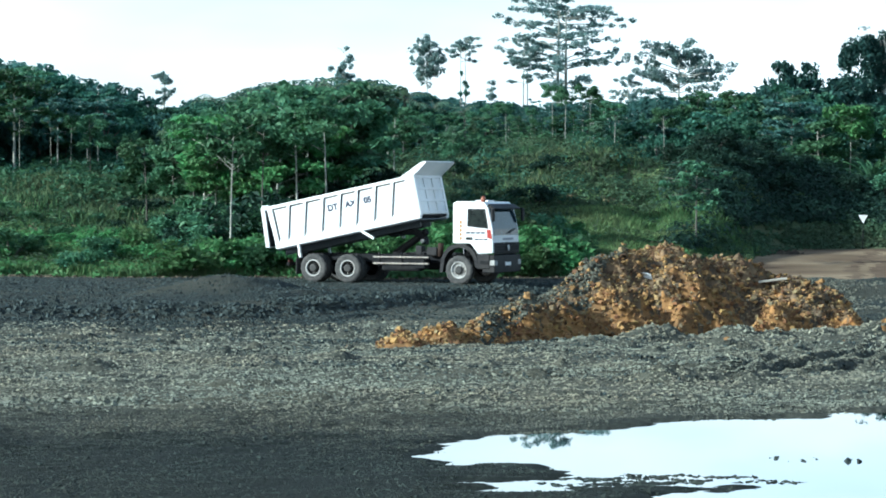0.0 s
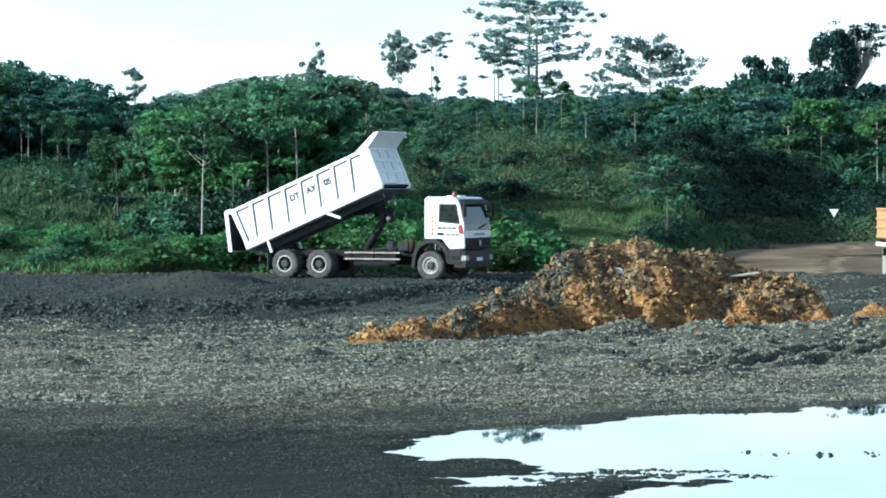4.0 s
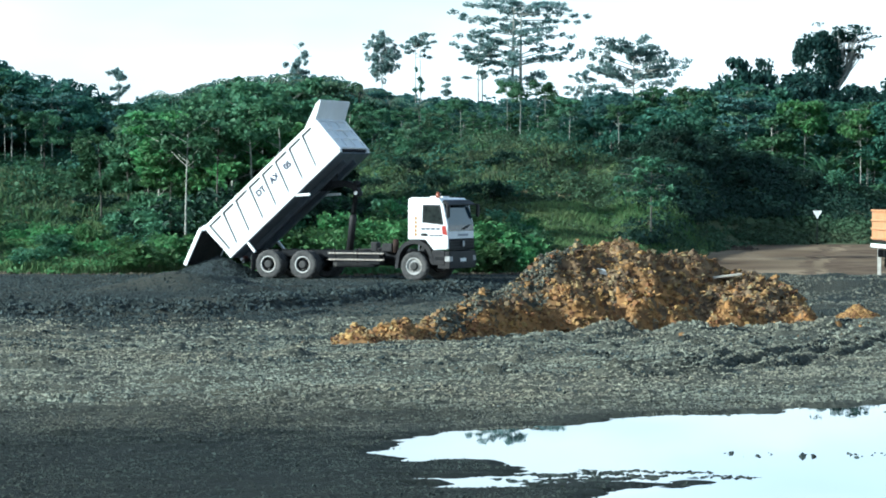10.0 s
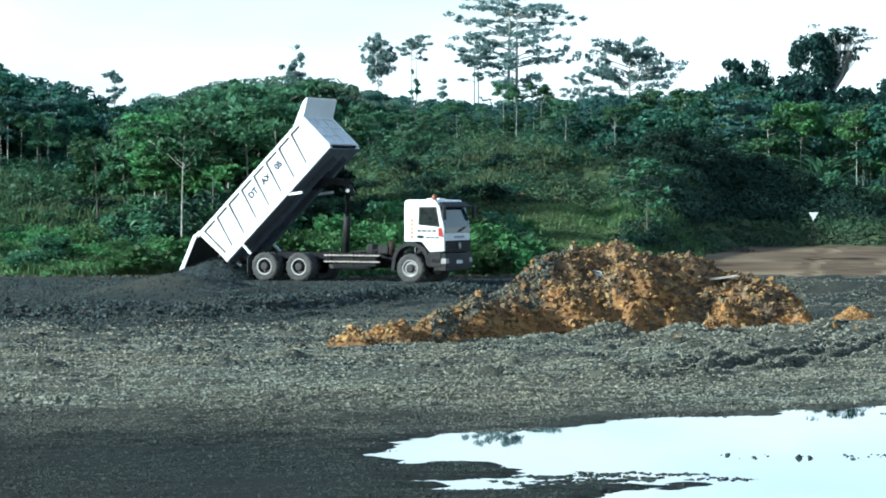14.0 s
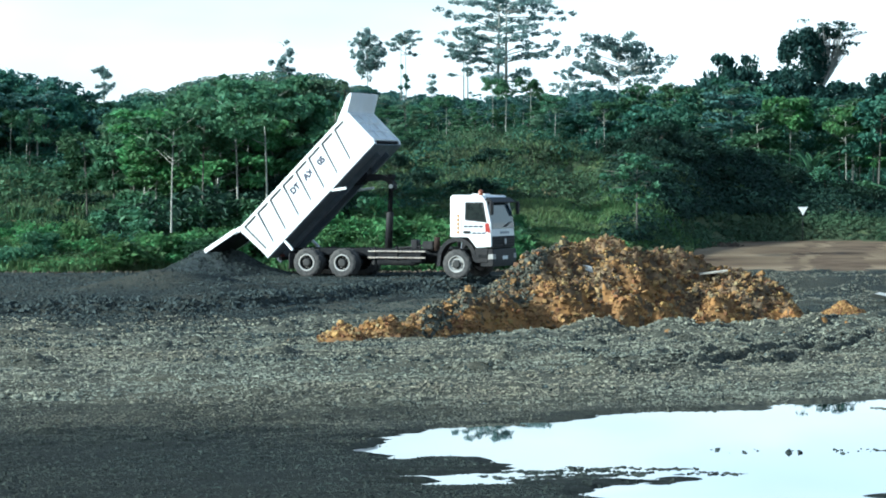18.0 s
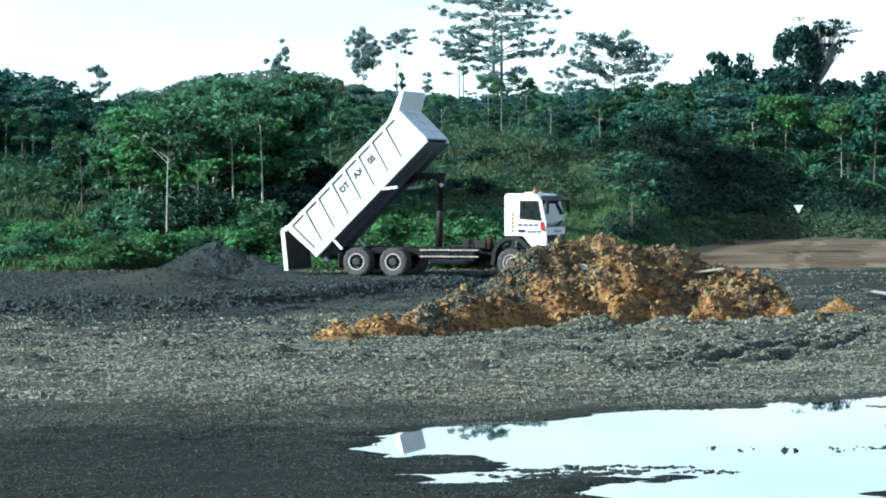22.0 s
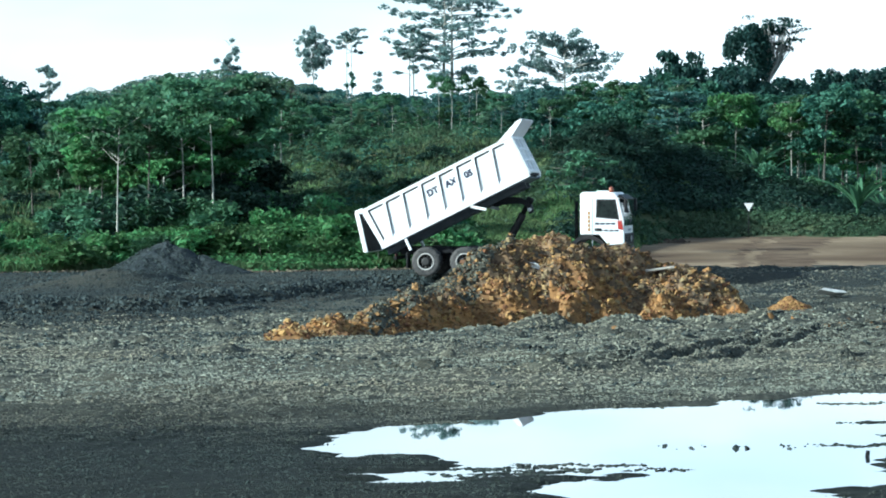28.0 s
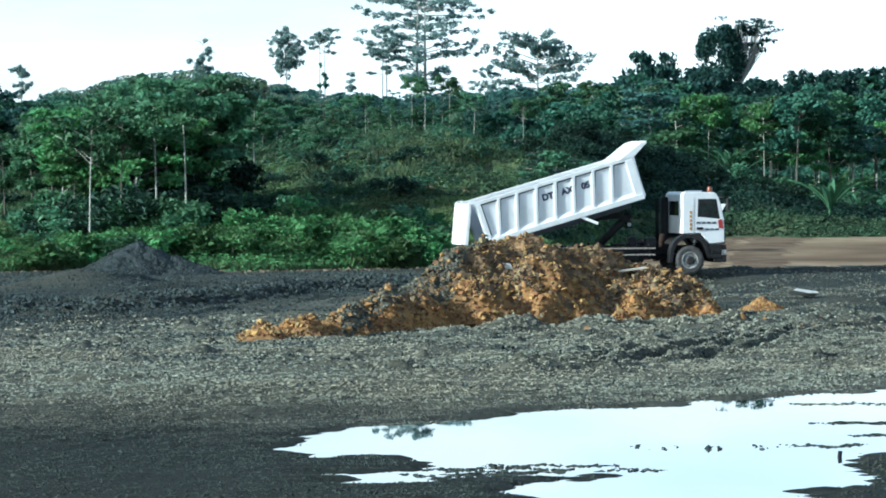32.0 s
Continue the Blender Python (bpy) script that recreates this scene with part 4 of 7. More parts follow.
strip_stones(9000, lambda x, y: np.abs(y - np.interp(x, PILE_X, PILE_FRONT) + 1.2) < 1.4 + 0.5 * fbm(x, y, 1.2, 57), 2.6, 14, 62, 74, 0.02, 0.075, "stone", "grey stones pushed up before the soil pile")
strip_stones(36000, bank, -15, 6, 74, 100.5, 0.035, 0.12, "chip", "coarse dark stones along the edge of the bank")

strip_stones(5000, lambda x, y: (np.abs(pool_side(x, y) - 0.12) < 0.35) & (fbm(x * 0.4, y, 0.5, 61) > 0.35), -0.6, 10.0, 27.5, 43.5, 0.012, 0.035, "stone", "wet stones and mud crumbs along the puddle's shore")
strip_stones(16000, lambda x, y: (fbm(x, y, 2.0, 64) > -0.3) & (x / y < 0.235), 7, 23, 73, 103, 0.022, 0.07, "rubble", "grey crushed stone between the pile and the dirt road")
strip_stones(9000, lambda x, y: np.abs(y - foot(x) + 0.5 - 0.5 * fbm(x, y, 1.5, 65)) < 0.6, -21, 9.5, 102, 110.5, 0.03, 0.11, "dirt_clod", "crumbled brown earth along the foot of the hill")
strip_stones(60000, lambda x, y: (fbm(0.22 * x, y, 1.3, 63) > 0.55) & (np.abs(x / y - 0.02) < 0.2) & (pile_height(x, y) < 0.02), -14, 15, 43, 76, 0.02, 0.055, "chip", "streaks of darker crushed stone across the yard")
strip_stones(60000, lambda x, y: (fbm(0.14 * x, y + 0.15 * x, 1.0, 67) > 0.5) & (pile_height(x, y) < 0.02), -14, 6, 54, 82, 0.02, 0.055, "chip", "long streaks of dark crushed stone over the yard")
strip_stones(700, lambda x, y: np.abs(y - 41.8 - 0.15 * fbm(x, y, 1.0, 6)) < 0.35, -8.0, -4.5, 41.2, 42.4, 0.03, 0.075, "stone", "windrow of larger pale stones on the yard")
strip_stones(900, lambda x, y: np.abs(y - 127 - 0.3 * fbm(x, y, 2.0, 3)) < 1.2 * (1 - np.abs(x - 14.2) / 2.4), 12.0, 16.6, 124, 130, 0.06, 0.26, "dirt_clod", "tumbled brown earth beside the dirt road")


# ---- dump truck ----
NUT = to_mesh("wheel_nut", box((0, 0, 0), (0.03, 0.05, 0.03)), M["rim"])


def wheel(parent, x, y, side, twin, rim_mat, name="wheel"):
    """side -1: outer face towards -y."""
    hub = part(name, lathe([(0.10, -0.16), (0.15, -0.13), (0.15, 0.13), (0.10, 0.16)], 16), M["rim_dark"], parent)
    hub.matrix_basis = pose(x, y, 0.50)
    rows_y = (0.0, 0.31) if twin else (0.0,)
    for k, off in enumerate(rows_y):
        yo = -side * off
        prof = [(0.29, -0.125), (0.40, -0.145), (0.47, -0.135), (0.497, -0.105), (0.502, 0.0), (0.497, 0.105), (0.47, 0.135), (0.40, 0.145), (0.29, 0.125)]
        bm = lathe([(r, h + yo) for r, h in prof + prof[:1]], 40, caps=False)
        tyre = part("tyre", bm, M["rubber"], hub)
        bm = bmesh.new()
        for i in range(30):
            a = 2 * math.pi * i / 30
            add_box(bm, (0, yo + (0.06 if i % 2 else -0.06), 0.5), (0.05, 0.11, 0.03), 0, pose(0, 0, 0, 0, math.degrees(a), 0))
        part("tread", bm, M["rubber"], hub)
    dish = 0.13 * side
    if twin:
        part("rim", lathe([(0.30, dish * 0.98), (0.295, dish * 1.05), (0.265, dish * 0.95), (0.25, -dish * 0.2), (0.10, -dish * 0.3), (0.01, -dish * 0.3)], 28, caps=False), M["rim_dark"], hub)
        part("rim_ring", lathe([(0.305, dish * 0.9), (0.30, dish * 1.1), (0.250, dish * 1.02), (0.245, dish * 0.7)], 28, caps=False), M["rim"], hub)
        part("hub_cap", lathe([(0.115, -dish * 0.3), (0.11, dish * 0.55), (0.085, dish * 0.75), (0.02, dish * 0.8)], 20), M["rim_dark"], hub)
    else:
        part("rim", lathe([(0.30, dish * 0.98), (0.295, dish * 1.05), (0.26, dish * 0.92), (0.235, dish * 0.45), (0.17, dish * 0.55), (0.15, dish * 0.72), (0.13, dish * 0.74), (0.01, dish * 0.74)], 28, caps=False), M["rim"], hub)
        part("hub_cap", lathe([(0.10, dish * 0.7), (0.095, dish * 1.15), (0.03, dish * 1.2)], 20), M["rim_dark"], hub)
    for i in range(10):
        a = 2 * math.pi * i / 10
        part("wheel_nut", NUT, None, hub, m=Matrix.Translation((0.19 * math.cos(a), dish * (-0.1 if twin else 0.62), 0.19 * math.sin(a))))
    return hub


FLOOR, REAR, FRONT, TOP = 0.50, -0.76, 4.98, 1.97


# ribs: foot from the rear edge, and how far the head stands forward of it
RIB_X = (0.0, 0.40, 1.05, 1.76, 2.45, 3.13, 3.84, 4.53, 5.44)
RIB_LEAN = (-0.06, 0.30, 0.32, 0.32, 0.32, 0.32, 0.32, 0.32, -0.03)


def bin_body(paint, panel_paint, parent, letters=True):
    """The tipping body, about its hinge."""
    w, t = 1.22, 0.06
    r_lean, f_lean = -0.14, -0.03
    bm = bmesh.new()
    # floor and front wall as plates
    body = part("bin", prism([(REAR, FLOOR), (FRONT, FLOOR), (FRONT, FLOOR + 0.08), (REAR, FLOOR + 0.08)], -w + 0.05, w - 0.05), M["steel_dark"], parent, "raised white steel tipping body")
    bm.free()
    part("front_wall", prism([(FRONT - 0.06, FLOOR + 0.08), (FRONT, FLOOR + 0.08), (FRONT + f_lean, TOP), (FRONT + f_lean - 0.06, TOP)], -w + 0.07, w - 0.07), panel_paint, body)
    for s in (-1, 1):
        y0, y1 = sorted((s * (w - 0.115), s * (w - 0.065)))
        part("side_wall", prism([(REAR, FLOOR), (FRONT - 0.02, FLOOR), (FRONT + f_lean, TOP), (REAR + r_lean, TOP)], y0, y1), panel_paint, body)
        y0, y1 = sorted((s * (w - 0.17), s * (w + 0.02)))
        part("top_rail", prism([(REAR + r_lean - 0.06, TOP - 0.10), (FRONT + f_lean, TOP - 0.10), (FRONT + f_lean, TOP + 0.02), (REAR + r_lean - 0.06, TOP + 0.02)], *sorted((s * (w - 0.17), s * (w - 0.02))), 0.012), paint, body)
        part("bottom_rail", prism([(REAR, FLOOR - 0.06), (FRONT, FLOOR - 0.06), (FRONT, FLOOR + 0.13), (REAR, FLOOR + 0.13)], y0, y1, 0.012), paint, body)
        # sloped ledge that sheds dirt between the ribs
        n = 8
        for k in range(n + 1):
            xb, lean = REAR + RIB_X[k], RIB_LEAN[k]
            wd = 0.11 if 0 < k < n else 0.16
            if k == n:
                wd = 0.30
            part("rib", prism([(xb, FLOOR + 0.12), (xb + wd, FLOOR + 0.12), (xb + wd + lean, TOP - 0.09), (xb + lean, TOP - 0.09)], *sorted((s * (w - 0.14), s * w)), 0.008), paint, body)
            if k < n:
                xa, xz = xb + wd, REAR + RIB_X[k + 1]
                lean2 = RIB_LEAN[k + 1]
                # shadow of rib and top rail on the panel, drawn as dark strips
                part("panel_seam", prism([(xa - 0.002, FLOOR + 0.24), (xa + 0.045, FLOOR + 0.24), (xa + lean + 0.045, TOP - 0.12), (xa + lean - 0.002, TOP - 0.12)], *sorted((s * (w - 0.066), s * (w - 0.055)))), M["rib_shade"], body)
                part("panel_seam", prism([(xa + lean, TOP - 0.150), (xz + lean2, TOP - 0.150), (xz + lean2, TOP - 0.10), (xa + lean, TOP - 0.10)], *sorted((s * (w - 0.066), s * (w - 0.055)))), M["rib_shade"], body)
                bm = bmesh.new()
                va = [bm.verts.new(p) for p in ((xa, s * w, FLOOR + 0.12), (xz, s * w, FLOOR + 0.12), (xz, s * (w - 0.065), FLOOR + 0.24), (xa, s * (w - 0.065), FLOOR + 0.24), (xa, s * (w - 0.065), FLOOR + 0.12), (xz, s * (w - 0.065), FLOOR + 0.12))]
                for q in ((0, 1, 2, 3), (0, 3, 4), (1, 5, 2), (0, 4, 5, 1), (3, 2, 5, 4)):
                    bm.faces.new([va[i] for i in q])
                bmesh.ops.recalc_face_normals(bm, faces=bm.faces)
                part("ledge", bm, paint, body)
        # canopy cheek
        x0 = FRONT + f_lean
        part("canopy_cheek", prism([(x0 - 0.50, TOP + 0.01), (x0 + 0.02, TOP - 0.04), (x0 + 0.60, TOP + 0.31), (x0 + 0.62, TOP + 0.38), (x0 + 0.42, TOP + 0.38)], *sorted((s * (w - 0.05), s * w)), 0.006), paint, body)
        part("corner_post", prism([(FRONT - 0.02, FLOOR + 0.02), (FRONT + 0.05, FLOOR + 0.02), (FRONT + 0.05 + f_lean, TOP), (FRONT - 0.02 + f_lean, TOP)], *sorted((s * (w - 0.16), s * (w - 0.02))), 0.008), paint, body)
        part("prop_arm", bar((2.62, s * (w - 0.05), FLOOR - 0.04), (3.12, s * (w + 0.05), FLOOR - 0.42), 0.07, 0.09), paint, body)
        part("mudguard_arm", bar((0.12, s * (w - 0.06), FLOOR - 0.02), (0.12, s * (w - 0.02), FLOOR - 0.52), 0.09, 0.10), paint, body)
        part("tailgate_arm", prism([(REAR + r_lean - 0.22, TOP - 0.05), (REAR + r_lean + 0.1, TOP - 0.05), (REAR + r_lean + 0.1, TOP + 0.07), (REAR + r_lean - 0.16, TOP + 0.09)], *sorted((s * (w - 0.12), s * (w - 0.04))), 0.01), paint, body)
    x0 = FRONT + f_lean
    part("canopy", prism([(x0 - 0.04, TOP), (x0 + 0.02, TOP - 0.03), (x0 + 0.30, TOP + 0.14), (x0 + 0.62, TOP + 0.35), (x0 + 0.60, TOP + 0.39), (x0 + 0.27, TOP + 0.18)], -w + 0.05, w - 0.05), panel_paint, body)
    # stiffeners across the front wall: two rows of three panels
    for zf in (0.0, 0.34, 0.67, 1.0):
        z = FLOOR + 0.14 + zf * (TOP - FLOOR - 0.2)
        x = FRONT + f_lean * (z - FLOOR) / (TOP - FLOOR)
        part("front_beam", box((x + 0.025, 0, z), (0.06, 2 * w - 0.34, 0.09), 0.01), panel_paint, body)
    for yy in (-0.36, 0.36):
        part("front_rib", prism([(FRONT, FLOOR + 0.1), (FRONT + 0.05, FLOOR + 0.1), (FRONT + 0.05 + f_lean, TOP), (FRONT + f_lean, TOP)], yy - 0.045, yy + 0.045), panel_paint, body)
    part("belly_plate", prism([(REAR + 0.05, FLOOR - 0.10), (FRONT - 0.03, FLOOR - 0.10), (FRONT - 0.03, FLOOR - 0.06), (REAR + 0.05, FLOOR - 0.06)], -w + 0.02, w - 0.02), M["belly"], body)
    for yy in (-0.42, 0.42):
        part("floor_beam", box((1.9, yy, FLOOR - 0.19), (5.4, 0.10, 0.20), 0.015), M["belly"], body)
    for k in range(9):
        part("cross_beam", box((-0.5 + k * 0.62, 0, FLOOR - 0.05), (0.10, 2 * w - 0.2, 0.06), 0.01), M["belly"], body)
    part("lift_bracket", prism([(2.9, FLOOR - 0.1), (3.9, FLOOR - 0.1), (3.6, 0.08), (3.3, 0.08)], -0.22, 0.22), M["steel_dark"], body)
    gate = part("tailgate", prism([(-0.045, 0.02), (0.03, 0.02), (0.03, -1.40), (-0.045, -1.40)], -w + 0.06, w - 0.06), M["steel_dark"], body, "white tailgate hung from its top edge, dark inside")
    for s in (-1, 1):
        part("gate_edge", box((-0.01, s * (w - 0.03), -0.70), (0.12, 0.06, 1.46), 0.012), paint, gate)
    for yy in (-w + 0.09, -0.4, 0.4, w - 0.09):
        part("gate_rib", box((-0.08, yy, -0.71), (0.06, 0.12, 1.40), 0.012), paint, gate)
    for zz in (-0.06, -0.74, -1.38):
        part("gate_skin", box((-0.055, 0, -0.70), (0.012, 2 * w - 0.14, 1.36)), paint, gate) if zz == -0.06 else None
        part("gate_beam", box((-0.078, 0, zz), (0.06, 2 * w - 0.4, 0.11), 0.012), paint, gate)
    if letters:
        for word, xc in (("DT", 1.69), ("AX", 2.40), ("05", 3.08)):
            cu = bpy.data.curves.new("lettering", "FONT")
            cu.body, cu.size, cu.extrude, cu.offset = word, 0.30, 0.004, 0.016
            cu.align_x, cu.align_y = "CENTER", "CENTER"
            tmp = bpy.data.objects.new("lettering", cu)
            me_t = bpy.data.meshes.new_from_object(tmp)
            bpy.data.objects.remove(tmp)
            me_t.materials.clear()
            me_t.materials.append(M["blue"])
            part("lettering", me_t, None, body, "blue stencilled letters", m=pose(xc, -w + 0.059, FLOOR + 0.96, 90, 0, 0))
    return body, gate


def cab(parent, paint, front_x, beacon=True):
    """Flat-fronted day cab over the front axle at front_x."""
    w = 1.17
    r, f = front_x - 0.26, front_x + 1.26
    shell = part("cab", prism([(r, 1.42), (r, 2.80), (r + 0.10, 2.88), (f - 0.36, 2.86), (f - 0.20, 2.70), (f - 0.02, 1.92), (f, 1.10), (front_x + 0.70, 1.06), (front_x + 0.40, 1.42)], -w, w, 0.035), paint, parent, "white flat-nosed driver's cab")
    for s in (-1, 1):
        y = s * (w + 0.004)
        part("side_window", prism([(r + 0.58, 2.06), (r + 1.28, 1.99), (r + 1.23, 2.28), (r + 1.16, 2.58), (r + 0.60, 2.58)], *sorted((y, y - s * 0.02)), 0.008), M["glass"], shell)
        part("window_seal", prism([(r + 0.54, 2.01), (r + 1.35, 1.93), (r + 1.22, 2.63), (r + 0.56, 2.63)], *sorted((y - s * 0.003, y - s * 0.03))), M["black"], shell)
        part("door_seam", box((r + 0.42, s * (w + 0.001), 1.85), (0.018, 0.012, 1.6)), M["grey_text"], shell)
        part("door_handle", box((r + 0.62, s * (w + 0.02), 1.60), (0.24, 0.04, 0.09), 0.012), M["black"], shell)
        for k in range(5):
            part("reflector", box((r + 0.30, s * (w + 0.006), 1.60 + k * 0.14), (0.075, 0.012, 0.10)), M["yellow"], shell)
        for q in range(4):
            part("lettering_bar", box((r + 0.58 + q * 0.185, s * (w + 0.006), 1.80), (0.15, 0.01, 0.07)), M["letters"], shell)
        for q in range(3):
            part("lettering_bar", box((r + 0.90 + q * 0.17, s * (w + 0.006), 1.57), (0.14, 0.01, 0.06)), M["letters"], shell)
        part("corner_lamp", prism([(f - 0.22, 1.62), (f - 0.04, 1.58), (f - 0.10, 1.92), (f - 0.24, 1.90)], *sorted((s * (w - 0.01), s * (w + 0.012)))), M["red"], shell)
        part("mirror", box((f + 0.06, s * (w + 0.16), 2.42), (0.10, 0.20, 0.46), 0.04), M["black"], shell)
        part("mirror_arm", rod((f - 0.25, s * (w - 0.02), 2.72), (f + 0.06, s * (w + 0.16), 2.62), 0.02, 8), M["black"], shell)
        part("headlamp", prism([(f - 0.20, 0.66), (f + 0.075, 0.68), (f + 0.065, 0.86), (f - 0.10, 0.86)], *sorted((s * (w - 0.26), s * (w + 0.02))), 0.02), M["rim"], shell, "dull headlamp behind its lens")
        # arch over the front wheel
        arc = [(front_x + 0.70 * math.cos(a), 0.72 + 0.70 * math.sin(a)) for a in np.linspace(math.pi, 0, 13)]
        arc2 = [(front_x + 0.58 * math.cos(a), 0.70 + 0.58 * math.sin(a)) for a in np.linspace(0, math.pi, 13)]
        part("wheel_arch", prism([(front_x - 0.74, 0.42)] + arc + [(front_x + 0.74, 0.60), (front_x + 0.62, 0.60)] + arc2 + [(front_x - 0.62, 0.42)], *sorted((s * (w - 0.42), s * (w + 0.04))), 0.0), M["black"], shell)
        part("step", box((front_x + 0.90, s * (w - 0.10), 0.80), (0.50, 0.26, 0.52), 0.04), M["black"], shell)
        part("step_tread", box((front_x + 0.96, s * (w + 0.02), 0.78), (0.34, 0.05, 0.13), 0.02), M["steel_dark"], shell)
    part("windscreen", prism([(f - 0.06, 1.72), (f + 0.002, 1.72), (f - 0.010, 1.92), (f - 0.176, 2.66), (f - 0.24, 2.66)], -w + 0.07, w - 0.07, 0.004), M["screen"], shell, "tinted windscreen reflecting the sky")
    part("sun_visor", prism([(f - 0.24, 2.74), (f + 0.04, 2.60), (f + 0.06, 2.64), (f - 0.20, 2.80)], -w + 0.04, w - 0.04, 0.01), M["black"], shell)
    part("grille", prism([(f - 0.02, 1.06), (f + 0.035, 1.06), (f + 0.035, 1.46), (f - 0.02, 1.46)], -w + 0.08, w - 0.08, 0.015), M["black"], shell)
    for k in range(4):
        part("grille_slat", box((f + 0.045, 0, 1.12 + k * 0.095), (0.03, 1.9, 0.035), 0.006), M["steel_dark"], shell)
    part("badge", lathe([(0.10, 0), (0.11, 0.02), (0.09, 0.03)], 20, "y"), M["metal"], shell, m=pose(f + 0.07, 0, 1.28, 0, 0, -90))
    part("front_lettering_bar", box((f + 0.006, 0.15, 1.58), (0.012, 0.9, 0.08)), M["grey_text"], shell)
    part("front_plate_bar", box((f + 0.075, 0, 0.72), (0.012, 0.5, 0.12)), M["sign"], shell)
    part("bumper", prism([(f - 0.40, 0.42), (f + 0.06, 0.42), (f + 0.07, 0.60), (f + 0.05, 1.03), (f - 0.40, 1.03)], -w - 0.01, w + 0.01, 0.03), M["black"], shell)
    for s in (-1, 1):
        part("wiper", bar((f + 0.015, s * 0.1 + 0.1, 1.77), (f - 0.005, s * 0.1 + 0.75, 1.93), 0.02, 0.02), M["black"], shell)
    part("rear_window", box((r - 0.004, 0, 2.30), (0.02, 1.2, 0.5), 0.008), M["glass"], shell)
    part("air_intake", box((r - 0.14, 0.86, 2.0), (0.24, 0.3, 1.4), 0.05), M["black"], shell)
    if beacon:
        part("beacon", lathe([(0.075, 0), (0.085, 0.05), (0.08, 0.15), (0.04, 0.20)], 18, "z"), M["amber"], shell, "amber warning beacon", m=pose(r + 1.04, -0.93, 2.86))
        part("roof_hatch", box((r + 0.7, 0, 2.895), (0.5, 0.55, 0.05), 0.02), paint, shell)
    return shell


AXLES = (0.0, 1.35, 5.62)


def dump_truck(name, label, paint, panel_paint, letters, rim_front):
    root = thing(name, label, "dump truck")
    for s in (-1, 1):
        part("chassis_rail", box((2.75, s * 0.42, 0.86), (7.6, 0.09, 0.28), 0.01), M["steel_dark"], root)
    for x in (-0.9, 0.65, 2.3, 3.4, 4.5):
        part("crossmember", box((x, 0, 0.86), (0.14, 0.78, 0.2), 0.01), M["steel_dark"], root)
    for k, x in enumerate(AXLES):
        part("axle", rod((x, -0.95, 0.5), (x, 0.95, 0.5), 0.09, 12), M["steel_dark"], root)
        if k < 2:
            part("differential", lathe([(0.1, -0.24), (0.22, -0.1), (0.22, 0.1), (0.1, 0.24)], 16), M["steel_dark"], root, m=pose(x, 0, 0.5))
    for s in (-1, 1):
        part("leaf_spring", prism([(-0.35, 0.62), (0.675, 0.80), (1.70, 0.62), (1.70, 0.68), (0.675, 0.92), (-0.35, 0.68)], *sorted((s * 0.5, s * 0.6))), M["steel_dark"], root)
        part("front_spring", prism([(4.9, 0.66), (5.62, 0.56), (6.35, 0.66), (6.35, 0.72), (5.62, 0.64), (4.9, 0.72)], *sorted((s * 0.5, s * 0.6))), M["steel_dark"], root)
        for z in (0.70, 0.92):
            rail = part("side_guard", box((3.35, s * 1.10, z), (2.15, 0.04, 0.055), 0.012), M["guard"], root, "worn red and white striped side guard rail")
            for q in range(15):
                if rng.random() < 0.8:
                    part("guard_mark", box((2.36 + q * 0.141, s * 1.122, z + rng.uniform(-0.008, 0.008)), (rng.uniform(0.03, 0.07), 0.008, rng.uniform(0.025, 0.05))), M["wood"], rail)
        for x in (2.5, 3.35, 4.2):
            part("guard_post", box((x, s * 1.04, 0.84), (0.06, 0.08, 0.48), 0.01), M["steel_dark"], root)
    part("fuel_tank", box((3.3, -0.78, 0.70), (1.5, 0.5, 0.55), 0.10), M["steel_dark"], root)
    part("air_tank", rod((2.7, 0.78, 0.68), (4.1, 0.78, 0.68), 0.24, 18), M["steel_dark"], root)
    part("gearbox", box((4.6, 0, 0.80), (1.1, 0.6, 0.55), 0.08), M["steel_dark"], root)
    part("valve_block", box((4.35, -0.55, 1.12), (0.4, 0.3, 0.3), 0.04), M["black"], root)
    part("valve_block", box((3.75, -0.30, 1.14), (0.25, 0.35, 0.34), 0.04), M["black"], root)
    part("air_filter", rod((4.72, -0.75, 0.95), (4.72, -0.75, 1.42), 0.10, 16), M["rust"], root, "rust-brown upright canister behind the cab")
    part("exhaust_pipe", rod((4.95, 0.80, 0.9), (4.95, 0.80, 2.55), 0.06, 14), M["steel_dark"], root)
    part("battery_box", box((4.05, -0.86, 0.74), (0.45, 0.4, 0.42), 0.04), M["steel_dark"], root)
    for q in range(3):
        part("hose", rod((3.0 + q * 0.2, -0.35, 1.02), (4.6, -0.5 + q * 0.12, 1.12 + q * 0.05), 0.03, 8), M["black"], root)
    part("rear_crossbar", box((-1.12, 0, 0.62), (0.10, 2.0, 0.12), 0.015), M["steel_dark"], root)
    for s in (-1, 1):
        part("tail_lamp", box((-1.12, s * 0.80, 0.72), (0.06, 0.30, 0.11), 0.02), M["red_dark"], root)
        part("mud_flap", box((-0.66, s * 0.98, 0.55), (0.02, 0.56, 0.55)), M["rubber"], root)
    shell = cab(root, paint, AXLES[2])
    body, gate = bin_body(paint, panel_paint, root, letters)
    wheels = []
    for k, x in enumerate(AXLES):
        for s in (-1, 1):
            wheels.append((wheel(root, x, s * 1.10, s, k < 2, M["rim"] if k == 2 and rim_front else M["rim_dark"]), x, s * 1.10))
    return root, body, gate, wheels, shell


truck, truck_bin, truck_gate, truck_wheels, _ = dump_truck("dump_truck", "white three-axle dump truck with raised tipping body", M["white"], M["panel"], True, True)
